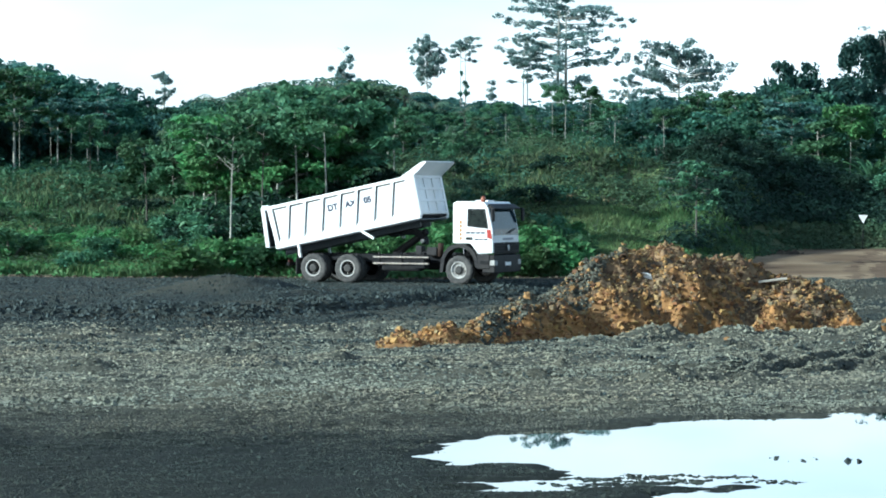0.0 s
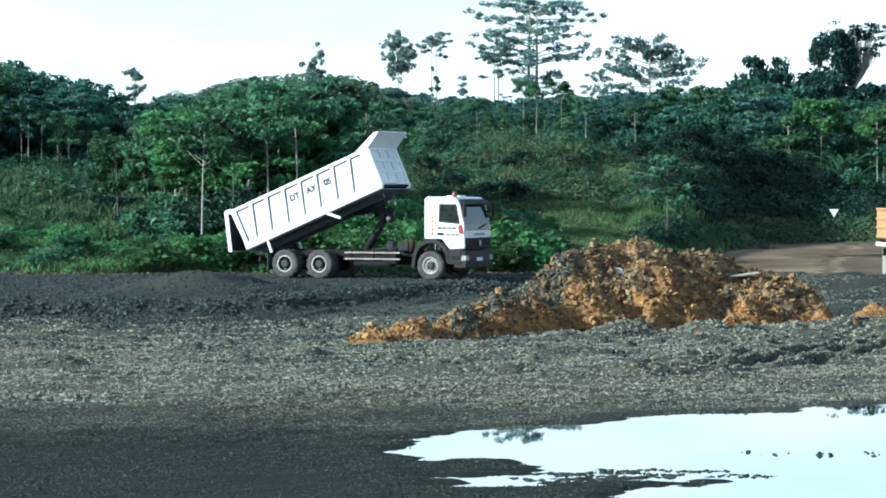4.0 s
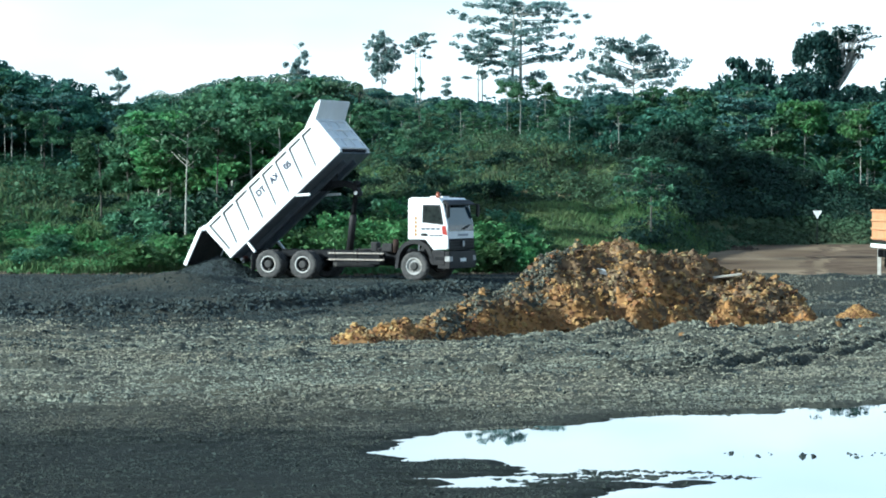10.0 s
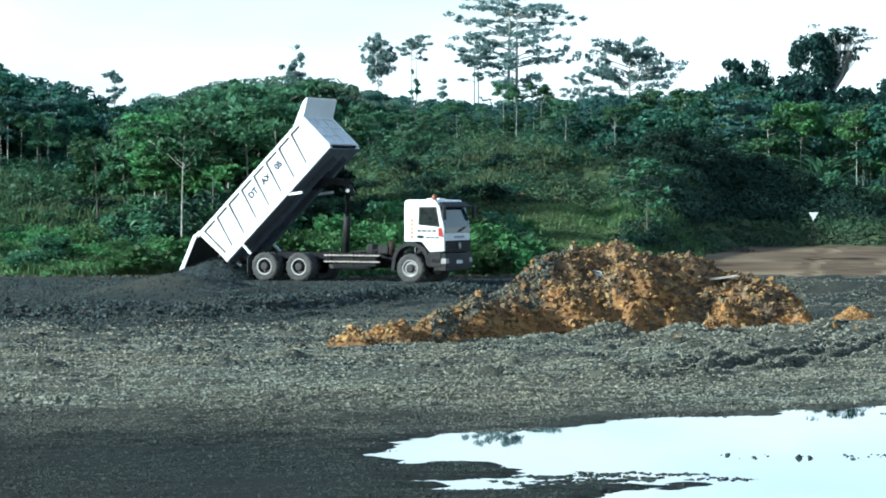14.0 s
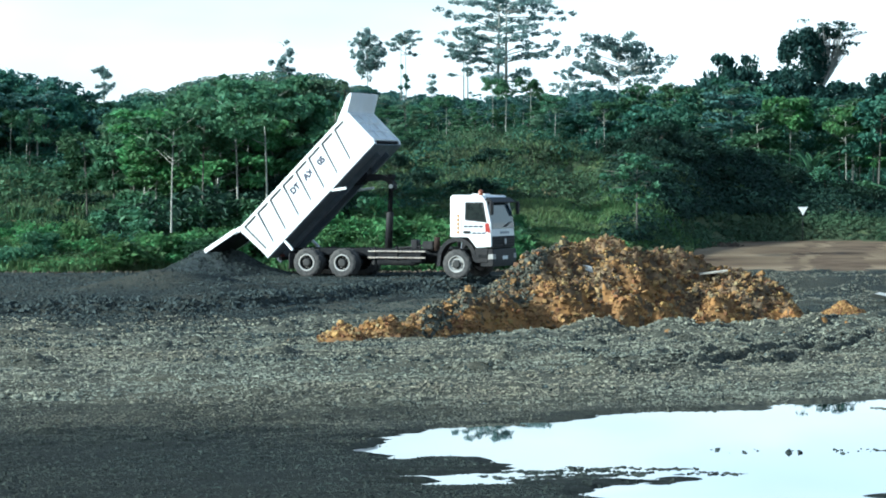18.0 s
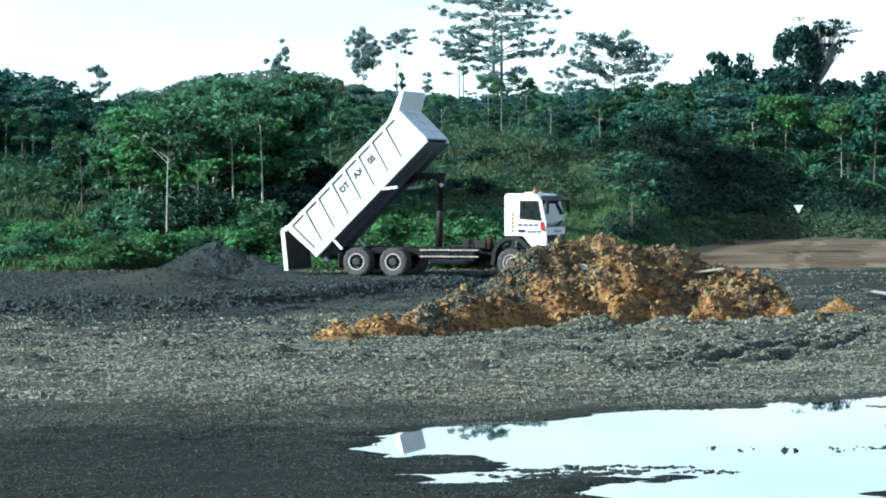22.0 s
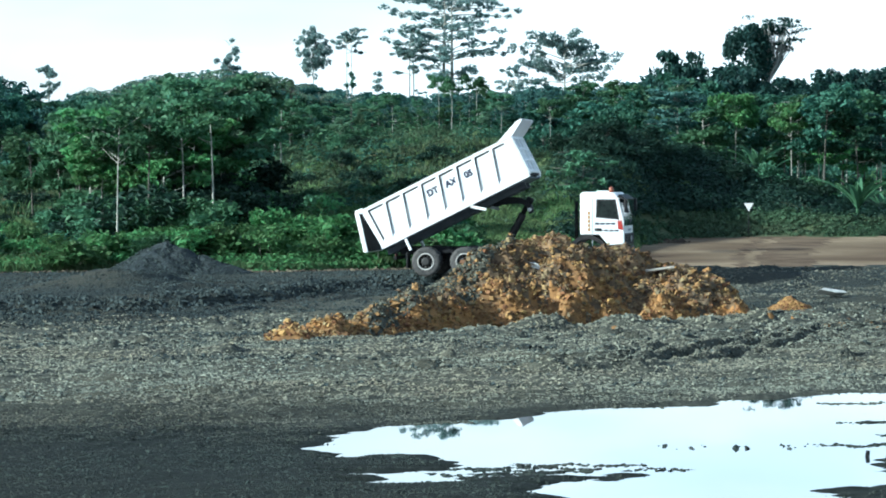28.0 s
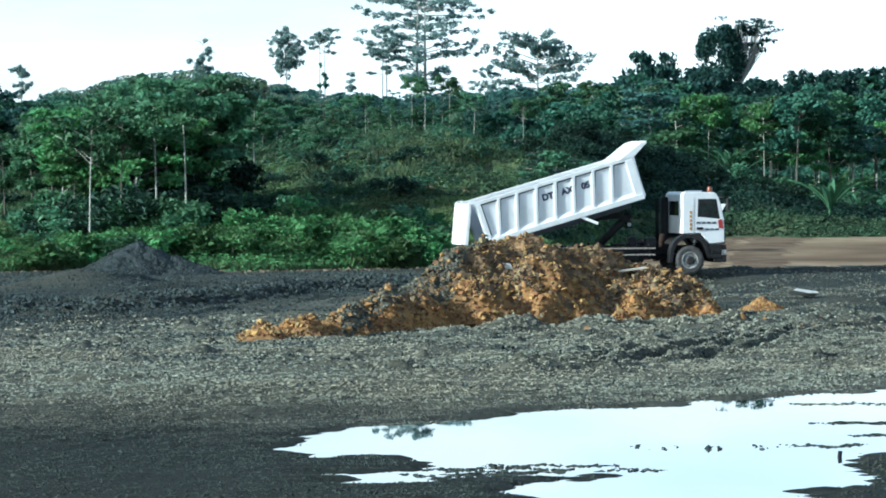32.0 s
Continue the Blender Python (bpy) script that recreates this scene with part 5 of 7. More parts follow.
ram = part("lift_cylinder", lathe([(0.13, 0), (0.13, 1.25), (0.105, 1.30)], 18, "z"), M["black"], truck)
ram_rod = part("lift_rod", lathe([(0.085, -1.3), (0.085, 0), (0.13, 0.02), (0.13, 0.18)], 16, "z"), M["steel_dark"], truck)
bm = bmesh.new()
elbow = [(0.0, 0.06), (0.35, 0.10), (0.70, 0.09), (0.92, 0.02), (1.05, -0.14), (1.10, -0.34)]
rings = []
for k, (ex, ez) in enumerate(elbow):
    ax_, az_ = elbow[max(k - 1, 0)]
    bx_, bz_ = elbow[min(k + 1, len(elbow) - 1)]
    n_ = math.hypot(bx_ - ax_, bz_ - az_)
    ux, uz, th = -(bz_ - az_) / n_, (bx_ - ax_) / n_, 0.13 - 0.012 * k
    rings.append([bm.verts.new((ex + s_ * ux * th, yy, ez + s_ * uz * th)) for s_, yy in ((1, -0.16), (1, 0.16), (-1, 0.16), (-1, -0.16))])
for ra, rb in zip(rings, rings[1:]):
    for q in range(4):
        bm.faces.new((ra[q], ra[(q + 1) % 4], rb[(q + 1) % 4], rb[q]))
bm.faces.new(rings[0])
bm.faces.new(rings[-1][::-1])
bmesh.ops.recalc_face_normals(bm, faces=bm.faces)
ram_arm = part("lift_arm", bm, M["steel_dark"], truck, "curved dark lifting arm")
for yy in (-0.19, 0.19):
    part("arm_pin", rod((1.06, yy - 0.04, -0.22), (1.06, yy + 0.04, -0.22), 0.07, 14), M["metal"], ram_arm)


def low_truck(name, label, paint):
    """A low-sided tipper; its rear corner is at the origin's left, the cab at +x."""
    root = thing(name, label, "dump truck")
    for s in (-1, 1):
        part("chassis_rail", box((2.4, s * 0.42, 0.86), (6.6, 0.09, 0.26), 0.01), M["steel_dark"], root)
        part("mud_flap", box((-0.72, s * 0.95, 0.55), (0.03, 0.5, 0.95), 0.01), M["pale_rubber"], root, "pale dusty mud flap")
    for k, x in enumerate((0.0, 4.2)):
        part("axle", rod((x, -0.95, 0.5), (x, 0.95, 0.5), 0.09, 12), M["steel_dark"], root)
    bed = part("bin", box((1.2, 0, 1.30), (4.2, 2.3, 0.10), 0.01), M["steel_dark"], root, "low orange steel tipping body")
    for s in (-1, 1):
        part("side_wall", box((1.2, s * 1.13, 1.86), (4.2, 0.05, 1.06), 0.008), paint, bed)
        for z in (1.40, 1.72, 2.02, 2.36):
            part("side_rib", box((1.2, s * 1.175, z), (4.2, 0.07, 0.07), 0.01), paint, bed)
        for k in range(7):
            part("side_post", box((-0.86 + k * 0.69, s * 1.19, 1.86), (0.09, 0.08, 1.08), 0.012), paint, bed)
    part("tailgate", box((-0.92, 0, 1.86), (0.06, 2.3, 1.06), 0.01), paint, bed)
    for z in (1.40, 1.72, 2.02, 2.36):
        part("gate_rib", box((-0.97, 0, z), (0.07, 2.2, 0.07), 0.01), paint, bed)
    part("front_wall", box((3.28, 0, 1.86), (0.06, 2.3, 1.06), 0.01), paint, bed)
    part("rear_bumper", box((-0.95, 0, 1.13), (0.12, 2.2, 0.14), 0.02), M["sign"], root, "white rear bumper beam")
    part("side_guard", box((2.1, -1.08, 0.92), (2.2, 0.04, 0.10), 0.012), M["sign"], root)
    part("side_guard", box((2.1, -1.08, 0.68), (2.2, 0.04, 0.10), 0.012), M["sign"], root)
    cab(root, paint, 4.2, False)
    wheels = [(wheel(root, x, s * 1.02, s, k == 0, M["rim_dark"]), x, s * 1.02) for k, x in enumerate((0.0, 4.2)) for s in (-1, 1)]
    return root, wheels


other, other_wheels = low_truck("dump_truck", "dusty orange low-sided tipper truck on the dirt road", M["orange"])

DRIVE = [
    (0, -4.087, 101.000, -24.00),
    (14.5, -4.087, 101.000, -24.00),
    (16.5, -3.025, 100.538, -23.50),
    (17, -2.744, 100.419, -23.10),
    (17.5, -2.479, 100.308, -22.70),
    (18, -2.249, 100.213, -22.30),
    (18.5, -2.035, 100.127, -21.90),
    (19, -1.774, 100.025, -21.52),
    (19.5, -1.465, 99.905, -21.17),
    (20, -1.164, 99.791, -20.83),
    (20.5, -0.903, 99.693, -20.50),
    (21, -0.694, 99.616, -20.17),
    (21.5, -0.532, 99.558, -19.83),
    (22, -0.399, 99.510, -19.52),
    (22.5, -0.231, 99.452, -19.25),
    (23, 0.026, 99.363, -19.00),
    (23.5, 0.351, 99.253, -18.75),
    (24, 0.684, 99.142, -18.50),
    (24.5, 0.985, 99.042, -18.25),
    (25, 1.272, 98.950, -17.91),
    (25.5, 1.569, 98.856, -17.40),
    (27.5, 3.126, 98.439, -15.00),
    (28, 3.542, 98.344, -13.25),
    (28.5, 3.948, 98.262, -11.31),
    (29, 4.356, 98.198, -9.00),
    (29.5, 4.796, 98.149, -6.50),
    (30, 5.296, 98.115, -4.00),
    (30.5, 5.844, 98.103, -1.38),
    (31, 6.413, 98.118, 1.46),
    (31.5, 7.028, 98.166, 4.29),
    (32, 7.699, 98.241, 7.00),
]

TILT = [(0, 11.5), (1, 14.2), (2, 17.0), (3, 19.8), (3.5, 21.2), (5.5, 26.8), (6, 28.2), (7, 31.3), (8, 34.4), (9, 37.6), (10, 41.2), (11, 44.9), (11.5, 45.3),
        (14.5, 45.0), (16.5, 45.0), (19, 44.4), (23, 44.4), (23.4, 43.6), (24, 41.4), (25, 37.2), (25.5, 35.4), (27.5, 27.8), (28, 25.8), (29, 21.5), (30, 18.2), (31, 16.3), (32, 16.0)]
GATE = [(0, -9), (3, -9), (3.5, -8), (5.5, -3), (6, 0), (9, 22), (11, 25), (14.5, 24), (16.5, 58), (19, 58), (19.6, 52), (20.2, 43), (20.6, 24), (21, -14), (21.4, -45), (21.8, -25), (22.2, 11),
        (22.6, 22), (22.9, 6), (23.2, -11), (23.6, -40), (24.2, -12), (25, 12), (25.5, -2), (27.5, -27), (28, -13), (28.4, 0), (28.8, 4), (29.2, -10), (29.6, -22), (30, -2), (30.4, 0), (30.8, -12), (31, -18), (31.6, -5), (32, 5)]
HINGE = (-0.64, 0.86)

OTHER = [(t, u + 1.45, 98.6 + (u - 15.9) * 0.06, 4.0) for t, u in ((0, 15.9), (6, 15.95), (9, 16.22), (13, 16.85), (14.5, 17.4), (17, 19.4), (22, 25.5), (27, 33.0), (32, 42.0))]


# ---- gravel heap tipped behind the truck ----
def heap(label, rx, ry, h, seed):
    root = thing("gravel_heap", label, "gravel heap", "freshly tipped gravel")
    n, k = 72, 22
    verts, faces = [(0, 0, h)], []
    for i in range(1, k + 1):
        q = i / k
        for j in range(n):
            a = 2 * math.pi * j / n
            x, y = q * rx * math.cos(a), q * ry * math.sin(a)
            z = h * (1 - q) ** 0.9 if q < 1 else -0.25
            z += 0.10 * h * float(fbm(x, y, 0.8, seed)) * (1 - q) + 0.03 * float(fbm(x, y, 0.2, seed + 3))
            verts.append((x * (1 + 0.06 * math.sin(3 * a + seed)), y, z))
    for j in range(n):
        faces.append((0, 1 + j, 1 + (j + 1) % n))
    for i in range(k - 1):
        for j in range(n):
            a, b = 1 + i * n + j, 1 + i * n + (j + 1) % n
            faces.append((a, a + n, b + n, b))
    part("mound", smooth_all(to_mesh("mound", (verts, faces), M["fresh"])), None, root)
    m_ = 5000
    q, a = np.sqrt(rng.random(m_)), rng.uniform(0, 6.283, m_)
    x, y = q * rx * np.cos(a), q * ry * np.sin(a)
    z = h * (1 - q) ** 0.9 + 0.10 * h * fbm(x, y, 0.8, seed) * (1 - q)
    part("loose_aggregate", rocks(np.stack([x, y, z], -1), 0.015 + 0.032 * rng.random(m_) ** 2, 0.8), M["chip"], root)["kind"] = "stuff"
    return root


heap_a = heap("dark grey crushed stone sliding out under the tailgate", 1.75, 2.3, 0.80, 1)
heap_b = heap("cone of dark grey crushed stone on the yard", 2.2, 2.6, 1.16, 2)
heap_c = heap("low toe of dark grey crushed stone on the yard", 1.9, 2.2, 0.62, 3)
HEAPS = [
    (heap_a, [(0, (-6.3, 101.6, -1.25)), (3.5, (-6.3, 101.6, -1.15)), (6, (-6.4, 101.6, -0.72)), (9, (-6.5, 101.6, -0.25)), (13, (-6.5, 101.6, -0.14)), (32, (-6.5, 101.6, -0.14))]),
    (heap_b, [(0, (-6.2, 102.2, -1.6)), (8, (-6.2, 102.2, -1.3)), (13, (-6.1, 102.2, -0.75)), (16.5, (-6.0, 102.2, -0.32)), (19, (-5.95, 102.2, -0.17)), (32, (-5.95, 102.2, -0.17))]),
    (heap_c, [(0, (-4.9, 102.0, -1.1)), (14.5, (-4.9, 102.0, -0.95)), (17.5, (-4.8, 102.0, -0.40)), (20, (-4.7, 102.0, -0.17)), (32, (-4.7, 102.0, -0.17))]),
]

load = thing("gravel_load", "slumped load of dark crushed stone sliding from the tipping body", "gravel")
n_ = 3200
d_ = rng.normal(0, 1, (n_, 3))
d_ /= np.linalg.norm(d_, axis=1)[:, None]
d_ *= rng.random((n_, 1)) ** 0.33
part("loose_aggregate", rocks(d_ * np.array((0.75, 0.85, 0.42)), 0.03 + 0.05 * rng.random(n_) ** 2, 0.8), M["chip"], load)["kind"] = "stuff"
LOAD = [(0, 1.1, 0.0), (3.5, 0.9, 0.0), (4.5, 0.5, 0.02), (5.5, -0.05, 0.06), (6.0, -0.25, 0.2), (6.5, -0.35, 0.5), (7.2, -0.40, 0.75), (9, -0.45, 0.95), (10, -0.45, 1.0)]


# ---- dust that rolls out from under the tailgate ----
dust_mat = mat("pale_dust", (0.30, 0.30, 0.29), (0.40, 0.40, 0.38), 3.0, 1.0, 0.0, spec=0.0)
DUST = []
for k in range(4):
    puff = thing("dust_puff", "thin pale dust drifting from the tipped stone", "dust", "drifting dust")
    n_ = 2600
    d_ = rng.normal(0, 0.36, (n_, 3)) * np.array((1.5, 0.9, 0.6))
    part("specks", crumbs(d_, 0.004 + 0.007 * rng.random(n_), 0.9), dust_mat, puff)["kind"] = "stuff"
    x0, y0 = -7.0 - 0.55 * k, 100.6 + 0.5 * k
    t0 = 4.4 + 0.25 * k
    DUST.append((puff, [(0, (-6.4, y0, -2.6)), (t0, (-6.4, y0, -2.2)), (t0 + 0.6, (x0, y0, 0.10)), (t0 + 1.3, (x0 - 0.5, y0 + 0.4, 0.45)), (t0 + 2.0, (x0 - 1.2, y0 + 0.9, 0.3)), (t0 + 3.0, (x0 - 1.6, y0 + 1.1, -2.2)), (32, (x0 - 2.2, y0 + 1.2, -2.6))]))


# ---- plants ----
rng = np.random.default_rng(31)


def leaf_quads(c, size, lift=0.6, long=1.35, seed=0):
    """A bent four-cornered leaf at each place."""
    r = np.random.default_rng(seed)
    n = len(c)
    nrm = r.normal(0, 1, (n, 3))
    nrm[:, 2] = np.abs(nrm[:, 2]) + lift
    nrm /= np.linalg.norm(nrm, axis=1)[:, None]
    tan = np.cross(nrm, r.normal(0, 1, (n, 3)))
    tan /= np.linalg.norm(tan, axis=1)[:, None] + 1e-9
    bit = np.cross(nrm, tan)
    s = size * r.uniform(0.6, 1.35, n)[:, None]
    v = np.stack([c - tan * s * 0.5 * long, c + bit * s * 0.42 + nrm * s * 0.1, c + tan * s * 0.5 * long - nrm * s * 0.22, c - bit * s * 0.42 + nrm * s * 0.1], 1)
    f = np.arange(n * 4).reshape(n, 4)
    return v.reshape(-1, 3), f


def blob(r, centre, rad, n):
    """Places spread mostly near the skin of a flattened ball."""
    d = r.normal(0, 1, (n, 3))
    d /= np.linalg.norm(d, axis=1)[:, None]
    return np.asarray(centre) + d * (r.random((n, 1)) ** 0.45) * np.asarray(rad)


def tube(path, radii, n=7):
    path = np.asarray(path, float)
    verts, faces = [], []
    for i, (p, r) in enumerate(zip(path, radii)):
        d = path[min(i + 1, len(path) - 1)] - path[max(i - 1, 0)]
        d /= np.linalg.norm(d)
        u = np.cross(d, (0.31, 0.9, 0.2))
        u /= np.linalg.norm(u)
        w = np.cross(d, u)
        for j in range(n):
            a = 2 * math.pi * j / n
            verts.append(tuple(p + r * (math.cos(a) * u + math.sin(a) * w)))
    for i in range(len(path) - 1):
        for j in range(n):
            a, b = i * n + j, i * n + (j + 1) % n
            faces.append((a, b, b + n, a + n))
    faces.append(tuple(range((len(path) - 1) * n, len(path) * n)))
    return verts, faces


def join(parts):
    verts, faces = [], []
    for v, f in parts:
        o = len(verts)
        verts += [tuple(p) for p in v]
        faces += [tuple(int(i) + o for i in q) for q in f]
    return verts, faces


def plant(name, label, category, group, wood, leaves, bark_mat, leaf_mat):
    root = thing(name, label, category, group)
    part("trunk", smooth_all(to_mesh("trunk", join(wood), M[bark_mat])), None, root)
    part("crown", to_mesh("crown", join(leaves), M[leaf_mat]), None, root)
    return root


def young_tree(seed, leaf_mat, tall=6.0, leaf=0.25, bark_mat="bark", label="slender young broad-leaved tree with a pale trunk", low=0.36, girth=1.0):
    """Bare stem, rising limbs, and flat leaf pads at their ends."""
    r = np.random.default_rng(seed)
    bend = r.normal(0, 0.12, 2)
    stem = [(bend[0] * (z / tall) ** 2 * 2, bend[1] * (z / tall) ** 2 * 2, z) for z in np.linspace(-0.3, tall * 0.93, 8)]
    wood = [tube(stem, np.linspace(0.062, 0.022, 8) * girth)]
    leaves = []
    for k in range(r.integers(14, 19)):
        z = tall * r.uniform(low, 0.92)
        a = r.uniform(0, 6.283)
        reach = tall * r.uniform(0.10, 0.27) * (1.15 - 0.5 * (z / tall - 0.5))
        bx, by = bend * (z / tall) ** 2 * 2
        tip = np.array((bx + reach * math.cos(a), by + reach * math.sin(a), z + reach * r.uniform(0.25, 0.7)))
        wood.append(tube([(bx, by, z), (bx * 0.5 + tip[0] * 0.5, by * 0.5 + tip[1] * 0.5, z * 0.45 + tip[2] * 0.55 - 0.05), tuple(tip)], (0.017, 0.012, 0.007), 5))
        c = blob(r, tip + (0, 0, 0.05), (r.uniform(0.5, 0.85), r.uniform(0.5, 0.85), r.uniform(0.2, 0.42)), r.integers(75, 115))
        leaves.append(leaf_quads(c, leaf, 0.5, 1.3, seed * 31 + k))
    c = blob(r, (bend[0] * 2, bend[1] * 2, tall * 0.95), (0.7, 0.7, 0.35), 70)
    leaves.append(leaf_quads(c, leaf, 0.5, 1.3, seed * 31 + 99))
    return plant("tree", label, "tree", "trees on the hillside", wood, leaves, bark_mat, leaf_mat)


def forest_tree(seed, leaf_mat, tall=8.0, wide=2.9, leaf=0.29, label="dense dark-green forest tree"):
    r = np.random.default_rng(seed)
    wood = [tube([(0, 0, -0.4), (0.05, 0, tall * 0.3), (0.1, 0.05, tall * 0.75)], (0.17, 0.13, 0.05))]
    leaves = []
    for k in range(36):
        d = r.normal(0, 1, 3)
        d /= np.linalg.norm(d)
        rad = r.uniform(0.55, 1.0)
        c0 = np.array((d[0] * wide * rad, d[1] * wide * rad, tall * 0.55 + d[2] * tall * 0.41 * rad))
        if k < 10:
            wood.append(tube([(0.05, 0, tall * 0.3 + 0.05 * k), tuple(c0 * (0.5, 0.5, 0.8)), tuple(c0)], (0.06, 0.04, 0.015), 5))
        q = r.uniform(0.6, 1.15)
        leaves.append(leaf_quads(blob(r, c0, (q, q, q * 0.62), 105), leaf, 0.35, 1.4, seed * 37 + k))
    return plant("tree", label, "tree", "forest on the hill", wood, leaves, "bark_dark", leaf_mat)


def tiered_tree(seed, label, tall, trunk_r, tiers, leaf, leaf_mat, bark_mat="bark", pad=(1.0, 0.25), stems=((0, 0),)):
    """Tall stem with near-level boughs in storeys; tiers: height, reach, boughs."""
    r = np.random.default_rng(seed)
    wood, leaves = [], []
    for sx, sy in stems:
        wood.append(tube([(sx, sy, -0.6), (sx * 1.05, sy, tall * 0.5), (sx * 0.9, sy, tall * 0.97)], (trunk_r, trunk_r * 0.75, trunk_r * 0.25)))
    for z, reach, boughs in tiers:
        for k in range(boughs):
            a = 6.283 * (k + r.uniform(0, 0.9)) / boughs
            sx, sy = stems[k % len(stems)]
            q = reach * r.uniform(0.65, 1.1)
            zz = z + r.normal(0, 0.6)
            tip = np.array((sx + q * math.cos(a), sy + q * math.sin(a), zz + q * r.uniform(-0.05, 0.28)))
            wood.append(tube([(sx, sy, zz - 0.25), tuple((np.array((sx, sy, zz)) + tip) / 2 + (0, 0, 0.05)), tuple(tip)], (trunk_r * 0.32, trunk_r * 0.22, 0.02), 5))
            for f in np.arange(0.42, 1.05, max(0.2, 1.1 / max(reach, 0.6))):
                c0 = np.array((sx, sy, zz)) * (1 - f) + tip * f
                w = pad[0] * r.uniform(0.55, 1.1)
                leaves.append(leaf_quads(blob(r, c0 + r.normal(0, 0.25, 3) * (1, 1, 0.4), (w, w, pad[1]), int(14 + 40 * w)), leaf, 0.5, 1.3, int(r.integers(1e6))))
    return plant("tree", label, "tree", "", wood, leaves, bark_mat, leaf_mat)


def shrub(seed, leaf_mat, tall=1.5, wide=1.1, leaf=0.15, label="leafy shrub on the overgrown slope"):
    r = np.random.default_rng(seed)
    wood, leaves = [], []
    for k in range(9):
        a = r.uniform(0, 6.283)
        tip = np.array((wide * r.uniform(0.2, 0.9) * math.cos(a), wide * r.uniform(0.2, 0.9) * math.sin(a), tall * r.uniform(0.35, 0.95)))
        wood.append(tube([(0, 0, -0.2), tuple(tip * (0.4, 0.4, 0.6)), tuple(tip)], (0.03, 0.02, 0.008), 5))
        q = wide * r.uniform(0.3, 0.55)
        leaves.append(leaf_quads(blob(r, tip, (q, q, q * 0.7), 95), leaf, 0.4, 1.6, seed * 41 + k))
    return plant("shrub", label, "shrub", "shrubs on the slope", wood, leaves, "bark_dark", leaf_mat)


def fan_plant(seed, label):
    """Arching long leaves from one foot, like a wild banana or young palm."""
    r = np.random.default_rng(seed)
    leaves = []
    for k in range(13):
        a, rise = r.uniform(0, 6.283), r.uniform(0.85, 1.4)
        ln_ = r.uniform(1.6, 2.6)
        pts_ = []
        for q in np.linspace(0, 1, 8):
            out, up = ln_ * q * math.cos(rise) * (1 + 0.3 * q), 0.4 + ln_ * (q * math.sin(rise) - 0.35 * q * q)
            wd = 0.15 * math.sin(math.pi * min(1, 0.08 + q * 0.95)) + 0.02
            x, y = out * math.cos(a), out * math.sin(a)
            pts_ += [(x - wd * math.sin(a), y + wd * math.cos(a), up + 0.05), (x, y, up - 0.03), (x + wd * math.sin(a), y - wd * math.cos(a), up + 0.05)]
        fs = []
        for q in range(7):
            o = q * 3
            fs += [(o, o + 1, o + 4, o + 3), (o + 1, o + 2, o + 5, o + 4)]
        leaves.append((pts_, fs))
    wood = [tube([(0, 0, -0.3), (0.02, 0, 0.3), (0, 0, 0.7)], (0.10, 0.08, 0.05))]
    return plant("banana_plant", label, "banana plant", "wild bananas by the road", wood, leaves, "leaf", "leaf")


def palm(seed):
    """A short stem with a head of arching fronds, each a rib with two rows of leaflets."""
    r = np.random.default_rng(seed)
    tall = 5.0
    wood = [tube([(0, 0, -0.3), (0.08, 0, tall * 0.5), (0.05, 0.05, tall * 0.78)], (0.13, 0.11, 0.10))]
    leaves = []
    for k in range(15):
        a, rise, ln_ = 6.283 * k / 15 + r.uniform(-0.2, 0.2), r.uniform(0.1, 1.3), r.uniform(1.5, 2.2)
        ca, sa = math.cos(a), math.sin(a)
        rib = []
        for q in np.linspace(0, 1, 9):
            out, up = ln_ * q * math.cos(rise * (1 - 0.3 * q)), ln_ * (q * math.sin(rise) - 0.55 * q * q)
            rib.append((0.05 + out * ca, 0.05 + out * sa, tall * 0.78 + up))
        wood.append(tube(rib, np.linspace(0.03, 0.008, 9), 4))
        pts_, fs = [], []
        for q in range(1, 9):
            for sd in (-1, 1):
                p_, w = np.array(rib[q]), 0.42 * math.sin(math.pi * (0.12 + 0.8 * q / 9))
                tip_ = p_ + np.array((-sa * sd * w + ca * 0.16, ca * sd * w + sa * 0.16, -0.22 * r.uniform(0.4, 1.4)))
                o = len(pts_)
                pts_ += [tuple(p_ - (ca * 0.05, sa * 0.05, 0)), tuple(p_ + (ca * 0.05, sa * 0.05, 0)), tuple(tip_)]
                fs.append((o, o + 1, o + 2))
        leaves.append((pts_, fs))
    return plant("palm", "feathery palm rising out of the canopy", "palm", "palms on the ridge", wood, leaves, "bark_dark", "leaf_pale")


def bearing(px):
    return (px - 784) / 5000.0


def stand(ob, x, y, scale, turn=None, squeeze=1.0):
    s = Matrix.Diagonal((scale * squeeze, scale * squeeze, scale, 1))
    return Matrix.Translation((x, y, land(x, y) - 0.05)) @ pose(0, 0, 0, 0, 0, rng.uniform(0, 360) if turn is None else turn) @ s


